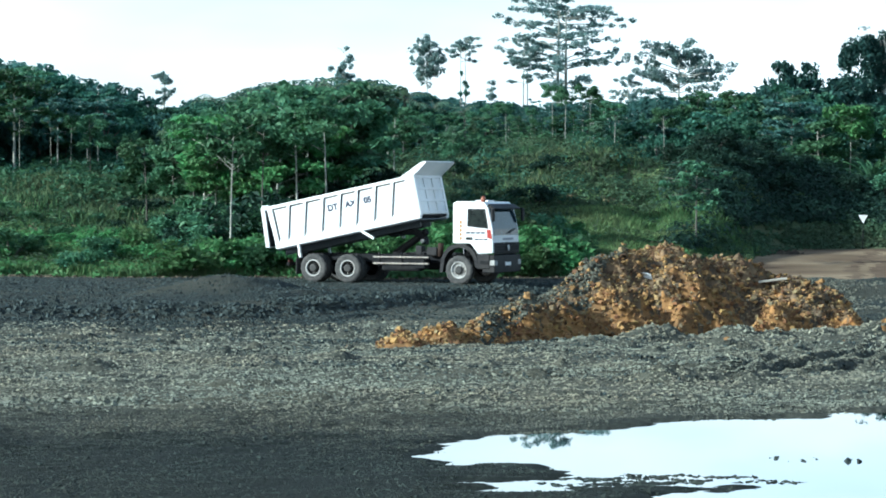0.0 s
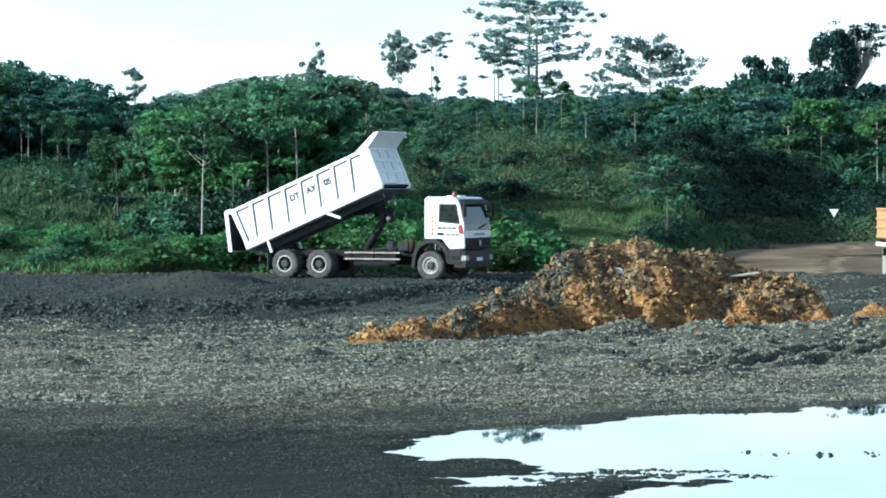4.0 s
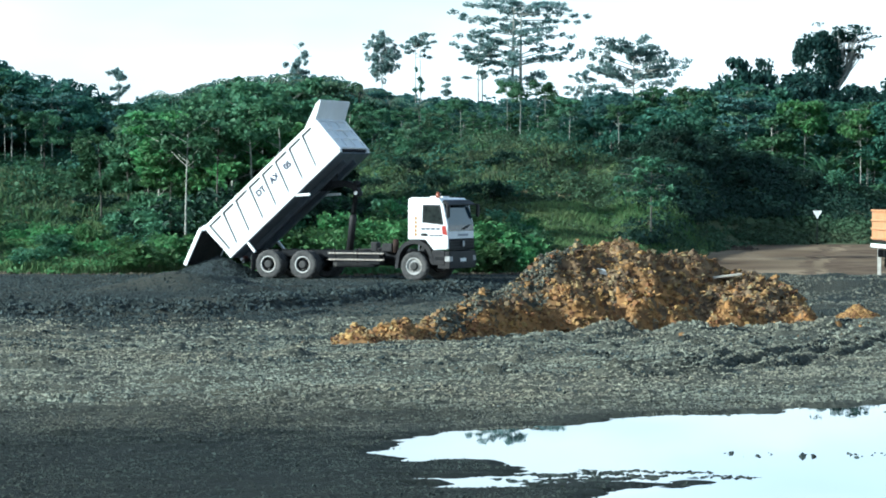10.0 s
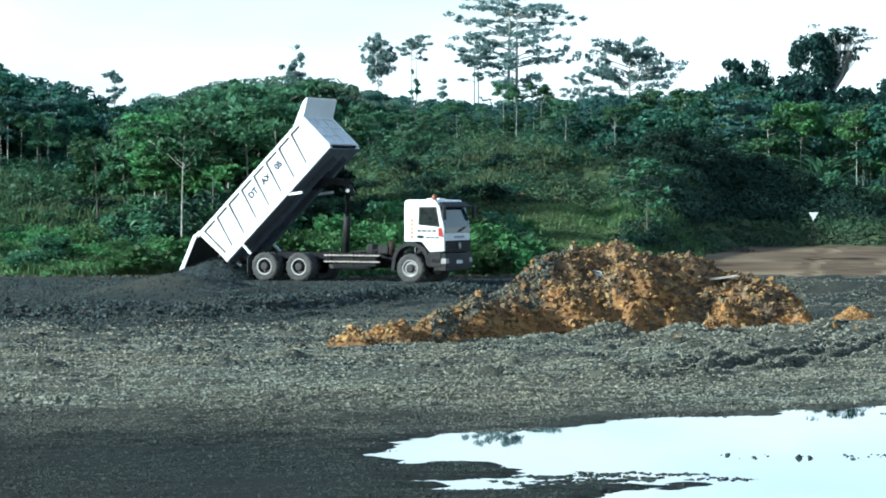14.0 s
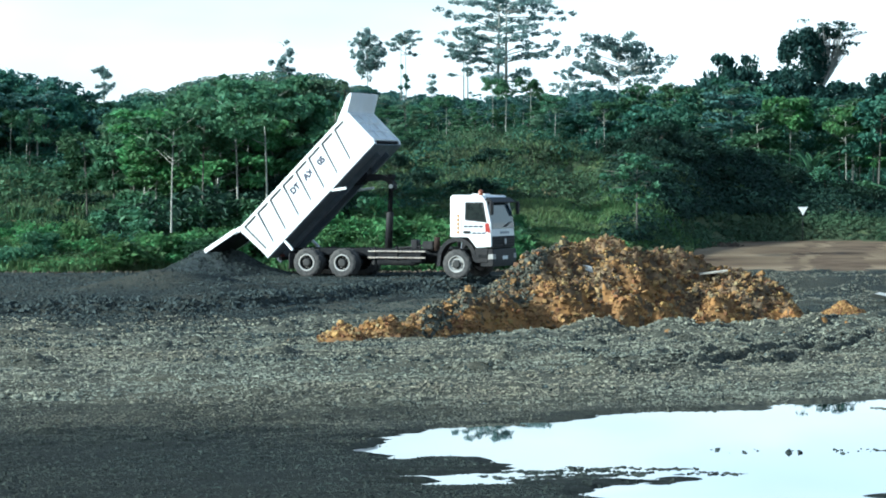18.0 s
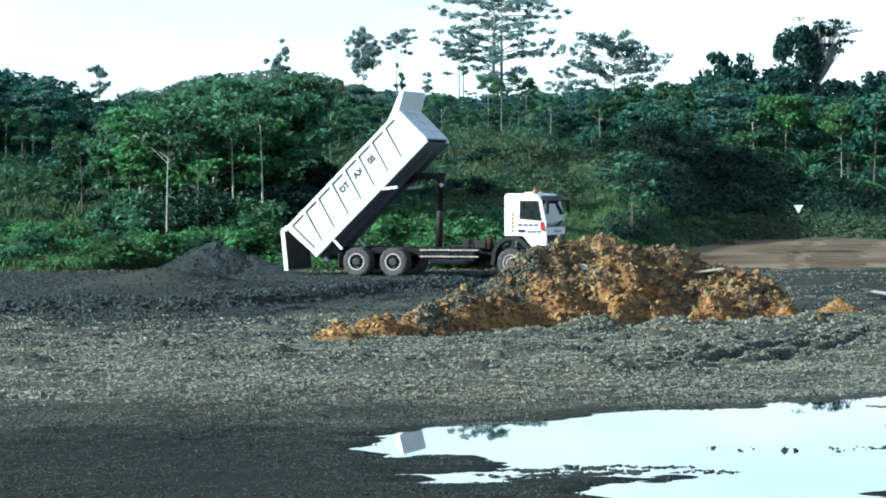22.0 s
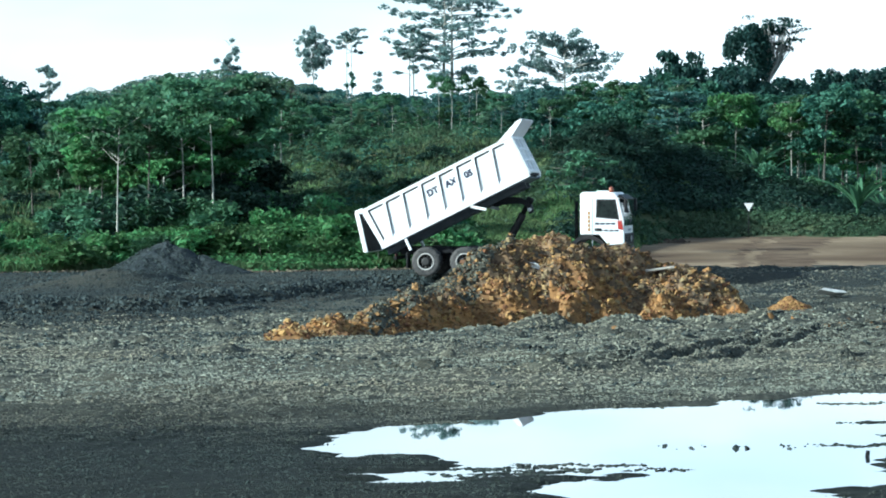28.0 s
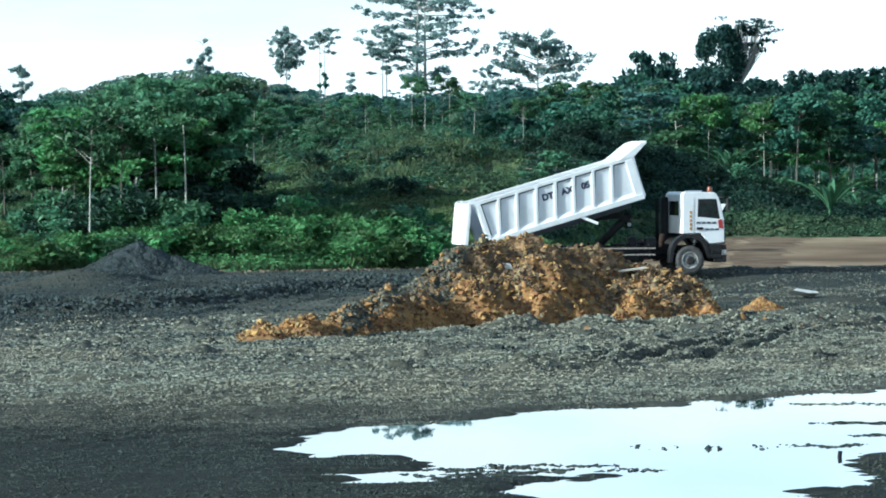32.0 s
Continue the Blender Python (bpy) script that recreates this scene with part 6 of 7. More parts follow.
class Stock:
    """Built plants of one kind; the first use places the plant itself, later ones a copy."""

    def __init__(self, made, far=False):
        """far: the trees are gathered, and grow() makes them into one stand."""
        self.made, self.used, self.far = made, set(), [] if far else None
        self.talls = [max(v.co.z for o in ob.children for v in o.data.vertices) for ob in made]

    def put(self, x, y, height, squeeze=1.0):
        k = len(self.used) if len(self.used) < len(self.made) else int(rng.integers(len(self.made)))
        ob = self.made[k]
        m = stand(ob, x, y, height / self.talls[k], None, squeeze)
        if self.far is not None:
            self.far.append((ob, m))
            return ob
        if k in self.used:
            return copy_thing(ob, m @ Matrix.Diagonal((1 / ob.scale.x, 1 / ob.scale.y, 1 / ob.scale.z, 1)))
        self.used.add(k)
        ob.matrix_basis = m
        return ob


def mesh_arrays(me):
    v = np.empty(len(me.vertices) * 3)
    me.vertices.foreach_get("co", v)
    n = np.empty(len(me.polygons), np.int32)
    me.polygons.foreach_get("loop_total", n)
    i = np.empty(len(me.loops), np.int32)
    me.loops.foreach_get("vertex_index", i)
    return v.reshape(-1, 3), n, i


def grow(stock, label, leaf_mat):
    """One far stand of trees: all trunks in one mesh, all crowns in another."""
    root = tagged(thing("far_forest", label, "forest"), kind="stuff")
    for k, (name, mat_name) in enumerate((("trunks", "bark_dark"), ("crowns", leaf_mat))):
        vs, ns, ix, base = [], [], [], 0
        for ob, m in stock.far:
            v, n, i = mesh_arrays(next(o.data for o in ob.children if o.name.startswith(name[:5])))
            if k:
                v = v.reshape(-1, 4, 3)
                keep = rng.random(len(v)) < 0.6
                v = v[keep]
                mid = v.mean(1, keepdims=True)
                v = (mid + (v - mid) * 1.25).reshape(-1, 3)
                n, i = np.full(len(v) // 4, 4, np.int32), np.arange(len(v), dtype=np.int32)
            a = np.array(m)
            vs.append(v @ a[:3, :3].T + a[:3, 3])
            ns.append(n)
            ix.append(i + base)
            base += len(v)
        vs, ns, ix = np.concatenate(vs), np.concatenate(ns), np.concatenate(ix)
        me_ = bpy.data.meshes.new(name)
        me_.vertices.add(len(vs))
        me_.vertices.foreach_set("co", vs.ravel())
        me_.loops.add(len(ix))
        me_.loops.foreach_set("vertex_index", ix)
        me_.polygons.add(len(ns))
        me_.polygons.foreach_set("loop_start", np.concatenate([[0], np.cumsum(ns)[:-1]]).astype(np.int32))
        me_.update(calc_edges=True)
        me_.materials.append(M[mat_name])
        part(name, me_, None, root)
    for ob in stock.made:
        for o in list(ob.children) + [ob]:
            bpy.data.objects.remove(o)


# single trees that stand out against the sky: bearing, distance, height of the top
def lone(ob, px, d, top_px, tall, turn=0, slim=0.78):
    x = bearing(px) * d
    z_top = EYE[2] + (333 - top_px) * d / 5000.0
    base = land(x, d)
    ob.matrix_basis = stand(ob, x, d, (z_top - base) / tall, turn, slim)


# the skyline trees get their haze from the leaf colour
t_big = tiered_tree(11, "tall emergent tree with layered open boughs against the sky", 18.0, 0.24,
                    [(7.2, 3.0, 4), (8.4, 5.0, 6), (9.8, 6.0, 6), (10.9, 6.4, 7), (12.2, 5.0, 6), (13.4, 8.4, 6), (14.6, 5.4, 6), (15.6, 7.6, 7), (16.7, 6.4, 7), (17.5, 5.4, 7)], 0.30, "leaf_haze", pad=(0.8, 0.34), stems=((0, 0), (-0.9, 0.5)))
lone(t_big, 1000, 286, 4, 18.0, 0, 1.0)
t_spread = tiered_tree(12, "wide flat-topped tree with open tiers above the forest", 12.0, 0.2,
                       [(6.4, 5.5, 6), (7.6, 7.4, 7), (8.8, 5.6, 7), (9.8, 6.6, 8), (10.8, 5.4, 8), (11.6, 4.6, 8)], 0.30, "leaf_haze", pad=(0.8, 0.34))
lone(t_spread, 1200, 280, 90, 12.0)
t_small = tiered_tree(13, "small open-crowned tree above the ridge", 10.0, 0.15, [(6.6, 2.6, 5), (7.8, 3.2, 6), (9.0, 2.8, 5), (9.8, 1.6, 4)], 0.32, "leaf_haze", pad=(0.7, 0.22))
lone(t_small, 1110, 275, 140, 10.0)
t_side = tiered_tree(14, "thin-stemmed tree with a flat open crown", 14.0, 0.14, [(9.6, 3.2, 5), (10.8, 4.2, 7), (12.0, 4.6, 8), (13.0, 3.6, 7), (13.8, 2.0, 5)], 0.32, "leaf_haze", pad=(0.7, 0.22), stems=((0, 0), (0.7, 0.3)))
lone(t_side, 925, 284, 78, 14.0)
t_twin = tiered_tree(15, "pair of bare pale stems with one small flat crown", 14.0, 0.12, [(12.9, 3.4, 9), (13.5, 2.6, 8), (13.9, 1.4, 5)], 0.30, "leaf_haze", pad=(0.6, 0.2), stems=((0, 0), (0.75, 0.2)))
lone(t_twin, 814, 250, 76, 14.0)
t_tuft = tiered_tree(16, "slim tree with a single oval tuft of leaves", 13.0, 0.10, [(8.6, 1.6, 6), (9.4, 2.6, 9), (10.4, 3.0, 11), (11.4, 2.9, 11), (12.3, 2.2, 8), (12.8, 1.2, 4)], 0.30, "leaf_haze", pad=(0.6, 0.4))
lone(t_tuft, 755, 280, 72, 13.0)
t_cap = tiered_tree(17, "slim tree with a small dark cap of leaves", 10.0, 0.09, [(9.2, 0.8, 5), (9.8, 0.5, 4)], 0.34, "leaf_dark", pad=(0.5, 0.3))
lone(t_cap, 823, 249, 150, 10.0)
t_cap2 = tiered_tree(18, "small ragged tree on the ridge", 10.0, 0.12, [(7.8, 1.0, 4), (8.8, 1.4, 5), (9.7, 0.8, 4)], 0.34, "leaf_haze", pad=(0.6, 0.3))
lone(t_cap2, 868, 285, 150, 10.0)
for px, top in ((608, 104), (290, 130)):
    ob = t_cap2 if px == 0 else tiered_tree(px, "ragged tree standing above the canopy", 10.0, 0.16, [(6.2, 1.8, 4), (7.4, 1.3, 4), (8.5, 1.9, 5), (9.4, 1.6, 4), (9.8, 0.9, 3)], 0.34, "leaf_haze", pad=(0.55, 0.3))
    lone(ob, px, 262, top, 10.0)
def creeper_tree(seed):
    """An old tree: a creeper-hung trunk, a heavy round crown, and bare forking limbs with thin leaf pads to one side."""
    r = np.random.default_rng(seed)
    wood = [tube([(0, 0, -0.6), (0.1, 0, 2.4), (0.0, 0.1, 4.6), (0.2, 0, 6.2)], (0.30, 0.25, 0.20, 0.10), 9)]
    leaves = []
    for k in range(26):
        z = r.uniform(0.6, 4.4)
        w = 0.35 + 0.12 * z
        leaves.append(leaf_quads(blob(r, (r.normal(0, 0.2), r.normal(0, 0.3), z), (w * r.uniform(0.6, 1.1), w, 0.6), 80), 0.2, 0.2, 1.5, seed + k))
    for k in range(36):
        d = r.normal(0, 1, 3)
        d /= np.linalg.norm(d)
        c0 = np.array((-0.5 + 1.35 * d[0], 1.4 * d[1], 5.8 + 1.6 * d[2]))
        leaves.append(leaf_quads(blob(r, c0, (0.7, 0.7, 0.6), 120), 0.2, 0.3, 1.4, seed + 50 + k))
    for k in range(9):
        u, drop = r.uniform(-2.0, 0.9), r.uniform(0.8, 1.9)
        for q in np.linspace(0, drop, 5):
            leaves.append(leaf_quads(blob(r, (u, r.normal(0, 0.8), 5.2 - q), (0.22, 0.3, 0.35), 24), 0.18, 0.1, 1.6, seed + 90 + k))
    for k in range(11):
        x1, z1 = r.uniform(0.2, 2.3), r.uniform(6.8, 8.1)
        y1 = r.normal(0, 1.0)
        mid_ = (0.7 + 0.45 * x1, 0.4 * y1, 4.8 + 0.35 * (z1 - 4.8))
        wood.append(tube([(0.1, 0, 3.2), (0.6, 0, 4.2), mid_, (x1, y1, z1)], (0.13, 0.11, 0.07, 0.025), 6))
        for q in range(6):
            c0 = (x1 + r.normal(0, 0.5), y1 + r.normal(0, 0.5), z1 + r.uniform(-0.5, 0.15))
            wood.append(tube([mid_, tuple((np.array(mid_) + c0) / 2 + (0.1, 0, 0.1)), c0], (0.03, 0.022, 0.01), 4))
            leaves.append(leaf_quads(blob(r, c0, (0.5, 0.5, 0.12), 20), 0.18, 0.5, 1.3, seed + 200 + 10 * k + q))
    return plant("tree", "tall old tree hung with creepers, bare limbs to one side", "tree", "", wood, leaves, "bark", "leaf_shade")


lone(creeper_tree(21), 1536, 254, 46, 8.3, 0, 0.82)

FAR = Stock([forest_tree(s, "leaf_far", label="broad-crowned far tree, haze mixed into its leaf colour") for s in (31, 32, 33)], True)
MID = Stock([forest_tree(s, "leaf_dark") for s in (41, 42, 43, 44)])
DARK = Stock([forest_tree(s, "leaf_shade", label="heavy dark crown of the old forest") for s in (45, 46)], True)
YOUNG = Stock([young_tree(s, "leaf") for s in (51, 52, 53, 54, 55)])
YOUNG_D = Stock([young_tree(s, "leaf", bark_mat="bark_dark", label="slim broad-leaved tree with a dark stem") for s in (56, 57, 58, 59)])
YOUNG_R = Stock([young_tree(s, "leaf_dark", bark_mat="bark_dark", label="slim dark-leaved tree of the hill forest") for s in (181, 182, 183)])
LIME = Stock([young_tree(s, "leaf_lime", label="young tree with large bright-green leaves") for s in (61, 62)])
PALE = Stock([young_tree(s, "leaf_pale", bark_mat="bark_dark", label="slim tree with pale grey-green leaves") for s in (63, 64)])
TIER_L = Stock([tiered_tree(s, "pale layered young tree below the forest", 7.0, 0.07, [(4.4, 1.6, 5), (5.4, 1.9, 6), (6.3, 1.6, 6), (6.9, 0.9, 4)], 0.28, "leaf_pale", bark_mat="bark_dark", pad=(0.6, 0.22)) for s in (27, 28)])
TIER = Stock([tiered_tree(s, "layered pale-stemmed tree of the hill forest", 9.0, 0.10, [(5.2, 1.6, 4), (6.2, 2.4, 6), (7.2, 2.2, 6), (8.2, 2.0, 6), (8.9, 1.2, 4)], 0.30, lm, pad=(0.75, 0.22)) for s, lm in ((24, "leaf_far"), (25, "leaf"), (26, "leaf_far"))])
BARE = Stock([young_tree(s, "leaf", tall=7.5, leaf=0.22, low=0.70, girth=1.15, label="tall thin tree with a bare pale stem and a small top") for s in (151, 152, 153)])
PALM = Stock([palm(s) for s in (161, 162)])
SKY = ([-200, 0, 40, 100, 200, 245, 262, 330, 400, 480, 560, 620, 700, 760, 850, 900, 1000, 1100, 1280, 1340, 1380, 1422, 1452, 1500, 1552, 1600, 1642, 1700, 1820, 1950],
       [110, 106, 104, 130, 152, 180, 182, 182, 166, 150, 140, 142, 160, 172, 190, 186, 188, 182, 168, 152, 106, 106, 119, 128, 140, 146, 124, 120, 112, 110])


def row(stock, px0, px1, step, d0, d1, drop0, drop1, squeeze=(0.9, 1.25), least=2.0):
    """A loose line of trees whose tops stay a given way below the skyline."""
    px = px0
    while px < px1:
        d = rng.uniform(d0, d1)
        x = bearing(px) * d
        top = np.interp(px, *SKY) - 8 + rng.uniform(drop0, drop1)
        h = EYE[2] + (333 - top) * d / 5000.0 - land(x, d)
        if h > least and d > foot(x) + 1.5:
            stock.put(x, d, h, rng.uniform(*squeeze))
        px += step * rng.uniform(0.6, 1.4)


row(FAR, -120, 1340, 30, 235, 275, 2, 22, (0.9, 1.3))
row(DARK, 1460, 1900, 40, 256, 275, 10, 30, (0.6, 0.85))
row(MID, -120, 640, 40, 165, 205, 8, 40, (0.9, 1.3))
row(MID, 640, 1000, 40, 215, 235, 8, 34, (0.9, 1.4), 0.8)
row(FAR, 620, 900, 34, 240, 262, -4, 12, (1.2, 1.7), 0.8)
row(MID, 1000, 1330, 34, 200, 232, 10, 46, (0.9, 1.2))
row(YOUNG_R, 1180, 1460, 30, 178, 205, 30, 90)
row(PALE, 1180, 1420, 90, 176, 200, 40, 110)
row(DARK, 1392, 1422, 16, 228, 238, 2, 8, (0.45, 0.55))
row(DARK, 1440, 1900, 30, 228, 250, 12, 40, (0.6, 0.85))
row(FAR, -120, 420, 44, 160, 185, 20, 90, (0.8, 1.1))
row(YOUNG_D, -120, 330, 34, 152, 176, 30, 90)
row(YOUNG_D, 345, 640, 40, 113, 126, 5, 60)
row(YOUNG_D, 260, 360, 40, 116, 130, 60, 120)
row(YOUNG, 560, 700, 60, 128, 150, 30, 70)
row(YOUNG_R, 860, 1330, 30, 185, 215, 20, 75)
row(YOUNG, 870, 1050, 60, 180, 215, 10, 50)
row(YOUNG_R, 1250, 1900, 34, 165, 195, 40, 110)
row(YOUNG, 1450, 1900, 120, 168, 185, 60, 100)
row(LIME, 1400, 1900, 60, 168, 185, 90, 140)
row(LIME, 380, 620, 150, 114, 120, 60, 100)
row(TIER_L, 1400, 1900, 110, 172, 190, 60, 120, (0.9, 1.3), 1.5)
row(PALE, 1420, 1900, 150, 172, 190, 60, 120)
row(PALE, 640, 1130, 46, 182, 205, 16, 55, least=1.5)
row(FAR, 180, 480, 26, 222, 250, 4, 24, (0.9, 1.3))
row(PALM, 380, 640, 34, 190, 215, -4, 14, (0.9, 1.1), 1.5)
row(PALM, 660, 860, 50, 215, 235, -2, 14, (0.9, 1.1), 1.0)
row(TIER, -120, 330, 34, 200, 235, 8, 30, (0.9, 1.2), 1.5)
row(YOUNG_D, 600, 1000, 40, 150, 205, 20, 70, (0.7, 1.0), 1.5)
row(TIER, 880, 1340, 20, 190, 225, -14, 30, (0.8, 1.1), 1.2)
row(FAR, 860, 1340, 26, 232, 250, -6, 14, (0.8, 1.2), 0.8)
row(MID, 1120, 1400, 30, 172, 195, 50, 100, (0.7, 1.0), 1.5)
row(BARE, 640, 1180, 80, 165, 215, 10, 80, (0.6, 0.9), 1.5)
row(BARE, 870, 1100, 34, 160, 200, -34, 24, (0.7, 1.0), 1.5)
row(BARE, -120, 330, 40, 150, 175, 40, 90, (0.6, 0.9), 1.5)
row(BARE, 1420, 1900, 60, 168, 190, 60, 110, (0.7, 1.0), 1.5)
row(PALE, 350, 640, 40, 116, 128, 10, 90)
row(LIME, 360, 640, 60, 113, 120, 20, 80)

STEMS = [young_tree(s, "leaf", tall=7.0, bark_mat=bm_, low=0.62, girth=1.0) for s, bm_ in ((65, "bark"), (66, "bark"), (67, "bark_dark"))]
for k, (px, d, top) in enumerate(((526, 111, 176), (578, 109.5, 170), (463, 111, 200), (408, 109, 215))):
    x_, d_ = bearing(px) * d, float(d)
    m_ = stand(STEMS[0], x_, d_, (EYE[2] + (333 - top) * d / 5000.0 - land(x_, d_)) / 7.0)
    if k < 3:
        STEMS[k].matrix_basis = m_
    else:
        copy_thing(STEMS[0], m_ @ Matrix.Diagonal((1 / STEMS[0].scale.x, 1 / STEMS[0].scale.y, 1 / STEMS[0].scale.z, 1)))
hollow_tree = tiered_tree(68, "small pale flat-crowned tree in the hollow", 4.0, 0.06, [(3.2, 1.9, 6), (3.6, 1.6, 6), (3.9, 0.8, 4)], 0.24, "leaf", bark_mat="bark_dark", pad=(0.5, 0.15))
lone(hollow_tree, 1232, 117, 303, 4.0, 0, 1.0)
BRIGHT = [young_tree(s, "leaf_lime", tall=7.0, leaf=0.3, low=0.66, girth=1.1, label="pale-stemmed tree with a bright yellow-green crown") for s in (171, 172)]
lone(BRIGHT[0], 1503, 168, 188, 7.0)
lone(BRIGHT[1], 1604, 166, 202, 7.0)
row(TIER, 640, 1330, 48, 200, 225, 6, 50, (0.9, 1.3), 1.5)
row(TIER, 1400, 1900, 60, 165, 195, 40, 110, (0.9, 1.3), 1.5)
row(TIER, -120, 330, 60, 150, 180, 20, 80, (0.9, 1.3), 1.5)

grow(FAR, "broad-crowned canopy along the ridge, haze mixed into leaf colour", "leaf_far")
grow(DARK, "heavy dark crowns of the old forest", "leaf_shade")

BUSH = Stock([shrub(s, "leaf") for s in (71, 72, 73)])
BUSH_L = Stock([shrub(s, "leaf_lime", label="bright-green leafy shrub at the foot of the slope") for s in (74, 75)])
# leaf colour darkened in place of shade
BUSH_D = Stock([shrub(s, "leaf_shadowed", tall=1.5, wide=1.4, label="scrub with leaves darkened to stand for shade") for s in (76, 77)])


def bushes(stock, n, px0, px1, t0, t1, h0, h1):
    for _ in range(n):
        t = rng.uniform(t0, t1)
        d = 112 + t
        for _k in range(4):
            d = float(foot(bearing(px0 + (px1 - px0) * 0.5) * d)) + t
        px = rng.uniform(px0, px1)
        x = bearing(px) * d
        d = max(d, float(foot(x)) + 0.6)
        stock.put(x, d, rng.uniform(h0, h1), rng.uniform(0.9, 1.5))


bushes(BUSH_L, 34, -120, 950, 0.8, 9, 0.6, 1.3)
bushes(BUSH, 10, -120, 560, 0.6, 6, 0.8, 1.5)
bushes(BUSH_L, 24, 330, 1000, 0.6, 6, 0.8, 1.6)
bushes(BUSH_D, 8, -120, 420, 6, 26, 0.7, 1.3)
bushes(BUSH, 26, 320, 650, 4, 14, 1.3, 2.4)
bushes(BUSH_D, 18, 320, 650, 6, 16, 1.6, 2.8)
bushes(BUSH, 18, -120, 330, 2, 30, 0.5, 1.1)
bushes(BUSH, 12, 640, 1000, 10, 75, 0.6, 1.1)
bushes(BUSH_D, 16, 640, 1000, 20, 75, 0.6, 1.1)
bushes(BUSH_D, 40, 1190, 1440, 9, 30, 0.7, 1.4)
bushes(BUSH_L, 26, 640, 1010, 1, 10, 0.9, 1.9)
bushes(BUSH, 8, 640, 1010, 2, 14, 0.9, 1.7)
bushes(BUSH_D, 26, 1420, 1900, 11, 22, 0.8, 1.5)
bushes(BUSH, 14, 1560, 1900, 12, 26, 0.8, 1.6)
FANS = Stock([fan_plant(s, "wild banana plant with long arching leaves") for s in (81, 82)])
for px, d, h in ((1528, 150, 1.5), (1542, 149, 1.8), (1560, 151, 1.4), (1722, 138, 2.1), (1770, 146, 1.4)):
    FANS.put(bearing(px) * d, d, h)


def grass_field(n, px0, px1, t0, t1, lo, hi, power=1.6, fade=0.0):
    """fade: how fast the right edge draws back up the slope."""
    px = rng.uniform(px0, px1, n)
    t = t0 + (t1 - t0) * rng.random(n) ** power
    if fade:
        k = px < px1 - 60 - fade * t + rng.normal(0, 28, n)
        px, t = px[k], t[k]
        n = len(px)
    d = 112 + t
    for _k in range(5):
        d = foot(bearing(px) * d) + t
    x = bearing(px) * d
    z = ground_height(x, d)
    h = rng.uniform(lo, hi, n) * (1 + 0.35 * fbm(x, d, 4.0, 21))
    a = rng.uniform(0, 6.283, n)
    lean = rng.uniform(0.1, 0.55, n) * h
    w = rng.uniform(0.014, 0.036, n) * (1 + d / 220)
    p = np.stack([x, d, z - 0.05], -1)
    side = np.stack([np.cos(a) * w, np.sin(a) * w, 0 * a], -1)
    mid = p + np.stack([-np.sin(a) * lean * 0.35, np.cos(a) * lean * 0.35, h * 0.6], -1)
    tip = p + np.stack([-np.sin(a) * lean, np.cos(a) * lean, h], -1)
    v = np.stack([p - side, p + side, mid + side * 0.8, tip, mid - side * 0.8], 1).reshape(-1, 3)
    f = np.arange(n * 5).reshape(n, 5)
    return v.tolist(), f.tolist()


tagged(part("grass", grass_field(34000, -150, 1100, 0, 14, 0.15, 0.5), M["grass"]), "tall wild grass along the foot of the hill", "grass", kind="stuff")
tagged(part("grass", grass_field(40000, -150, 1200, 6, 75, 0.2, 0.5, 1.2), M["scrub"]), "dry green grass over the hillside", "grass", kind="stuff")

tagged(part("grass", grass_field(90000, 860, 1380, 0, 18, 0.18, 0.5, 1.0, 11.0), M["straw"]), "tall olive grass on the toe of the spur", "grass", kind="stuff")
tagged(part("grass", grass_field(7000, 700, 1330, 12, 48, 0.15, 0.4, 1.0, 4.5), M["straw"]), "sunlit olive grass over the spur", "grass", kind="stuff")
tagged(part("grass", grass_field(26000, -150, 440, 0, 16, 0.15, 0.5, 1.0), M["straw"]), "long pale grass at the foot of the slope", "grass", kind="stuff")
# paler grass stands in for sunlight on this second crest
tagged(part("grass", grass_field(5000, 1290, 1440, 7, 11, 0.15, 0.4, 1.0), M["straw"]), "short grass on a shelf of the spur, paled as if sunlit", "grass", kind="stuff")
tagged(part("grass", grass_field(9000, -150, 330, 6, 42, 0.3, 0.6, 1.0), M["grass"]), "long dry olive grass on the slope", "grass", kind="stuff")

tagged(part("grass", grass_field(7000, 1130, 1330, -7, 2, 0.1, 0.4, 0.7), M["grass"]), "thin grass creeping out over the edge of the dirt road", "grass", kind="stuff")


def undergrowth(n, px0, px1, t0, t1, size, leaf, per, mat_name, label, seed, power=1.3):
    """Low tangled weeds: many small leaf mounds in one mesh."""
    px = rng.uniform(px0, px1, n)
    t = t0 + (t1 - t0) * rng.random(n) ** power
    d = 112 + t
    for _k in range(5):
        d = foot(bearing(px) * d) + t
    x = bearing(px) * d
    keep = fbm(x, d, 5.0, seed) + rng.normal(0, 0.6, n) > -0.1
    x, d = x[keep], d[keep]
    s = size * rng.uniform(0.5, 1.4, len(x)) * (1 + 0.4 * fbm(x, d, 7.0, seed + 1))
    r = np.random.default_rng(seed)
    q = r.normal(0, 1, (len(x), per, 3))
    q /= np.linalg.norm(q, axis=2)[..., None]
    q *= r.random((len(x), per, 1)) ** 0.4
    q[..., 2] = np.abs(q[..., 2]) * 0.75
    c = np.stack([x, d, ground_height(x, d) - 0.05], -1)[:, None] + q * s[:, None, None]
    vv, ff = leaf_quads(c.reshape(-1, 3), leaf, 0.4, 1.8, seed)
    tagged(part("undergrowth", (vv.tolist(), ff.tolist()), M[mat_name]), label, "undergrowth", kind="stuff")


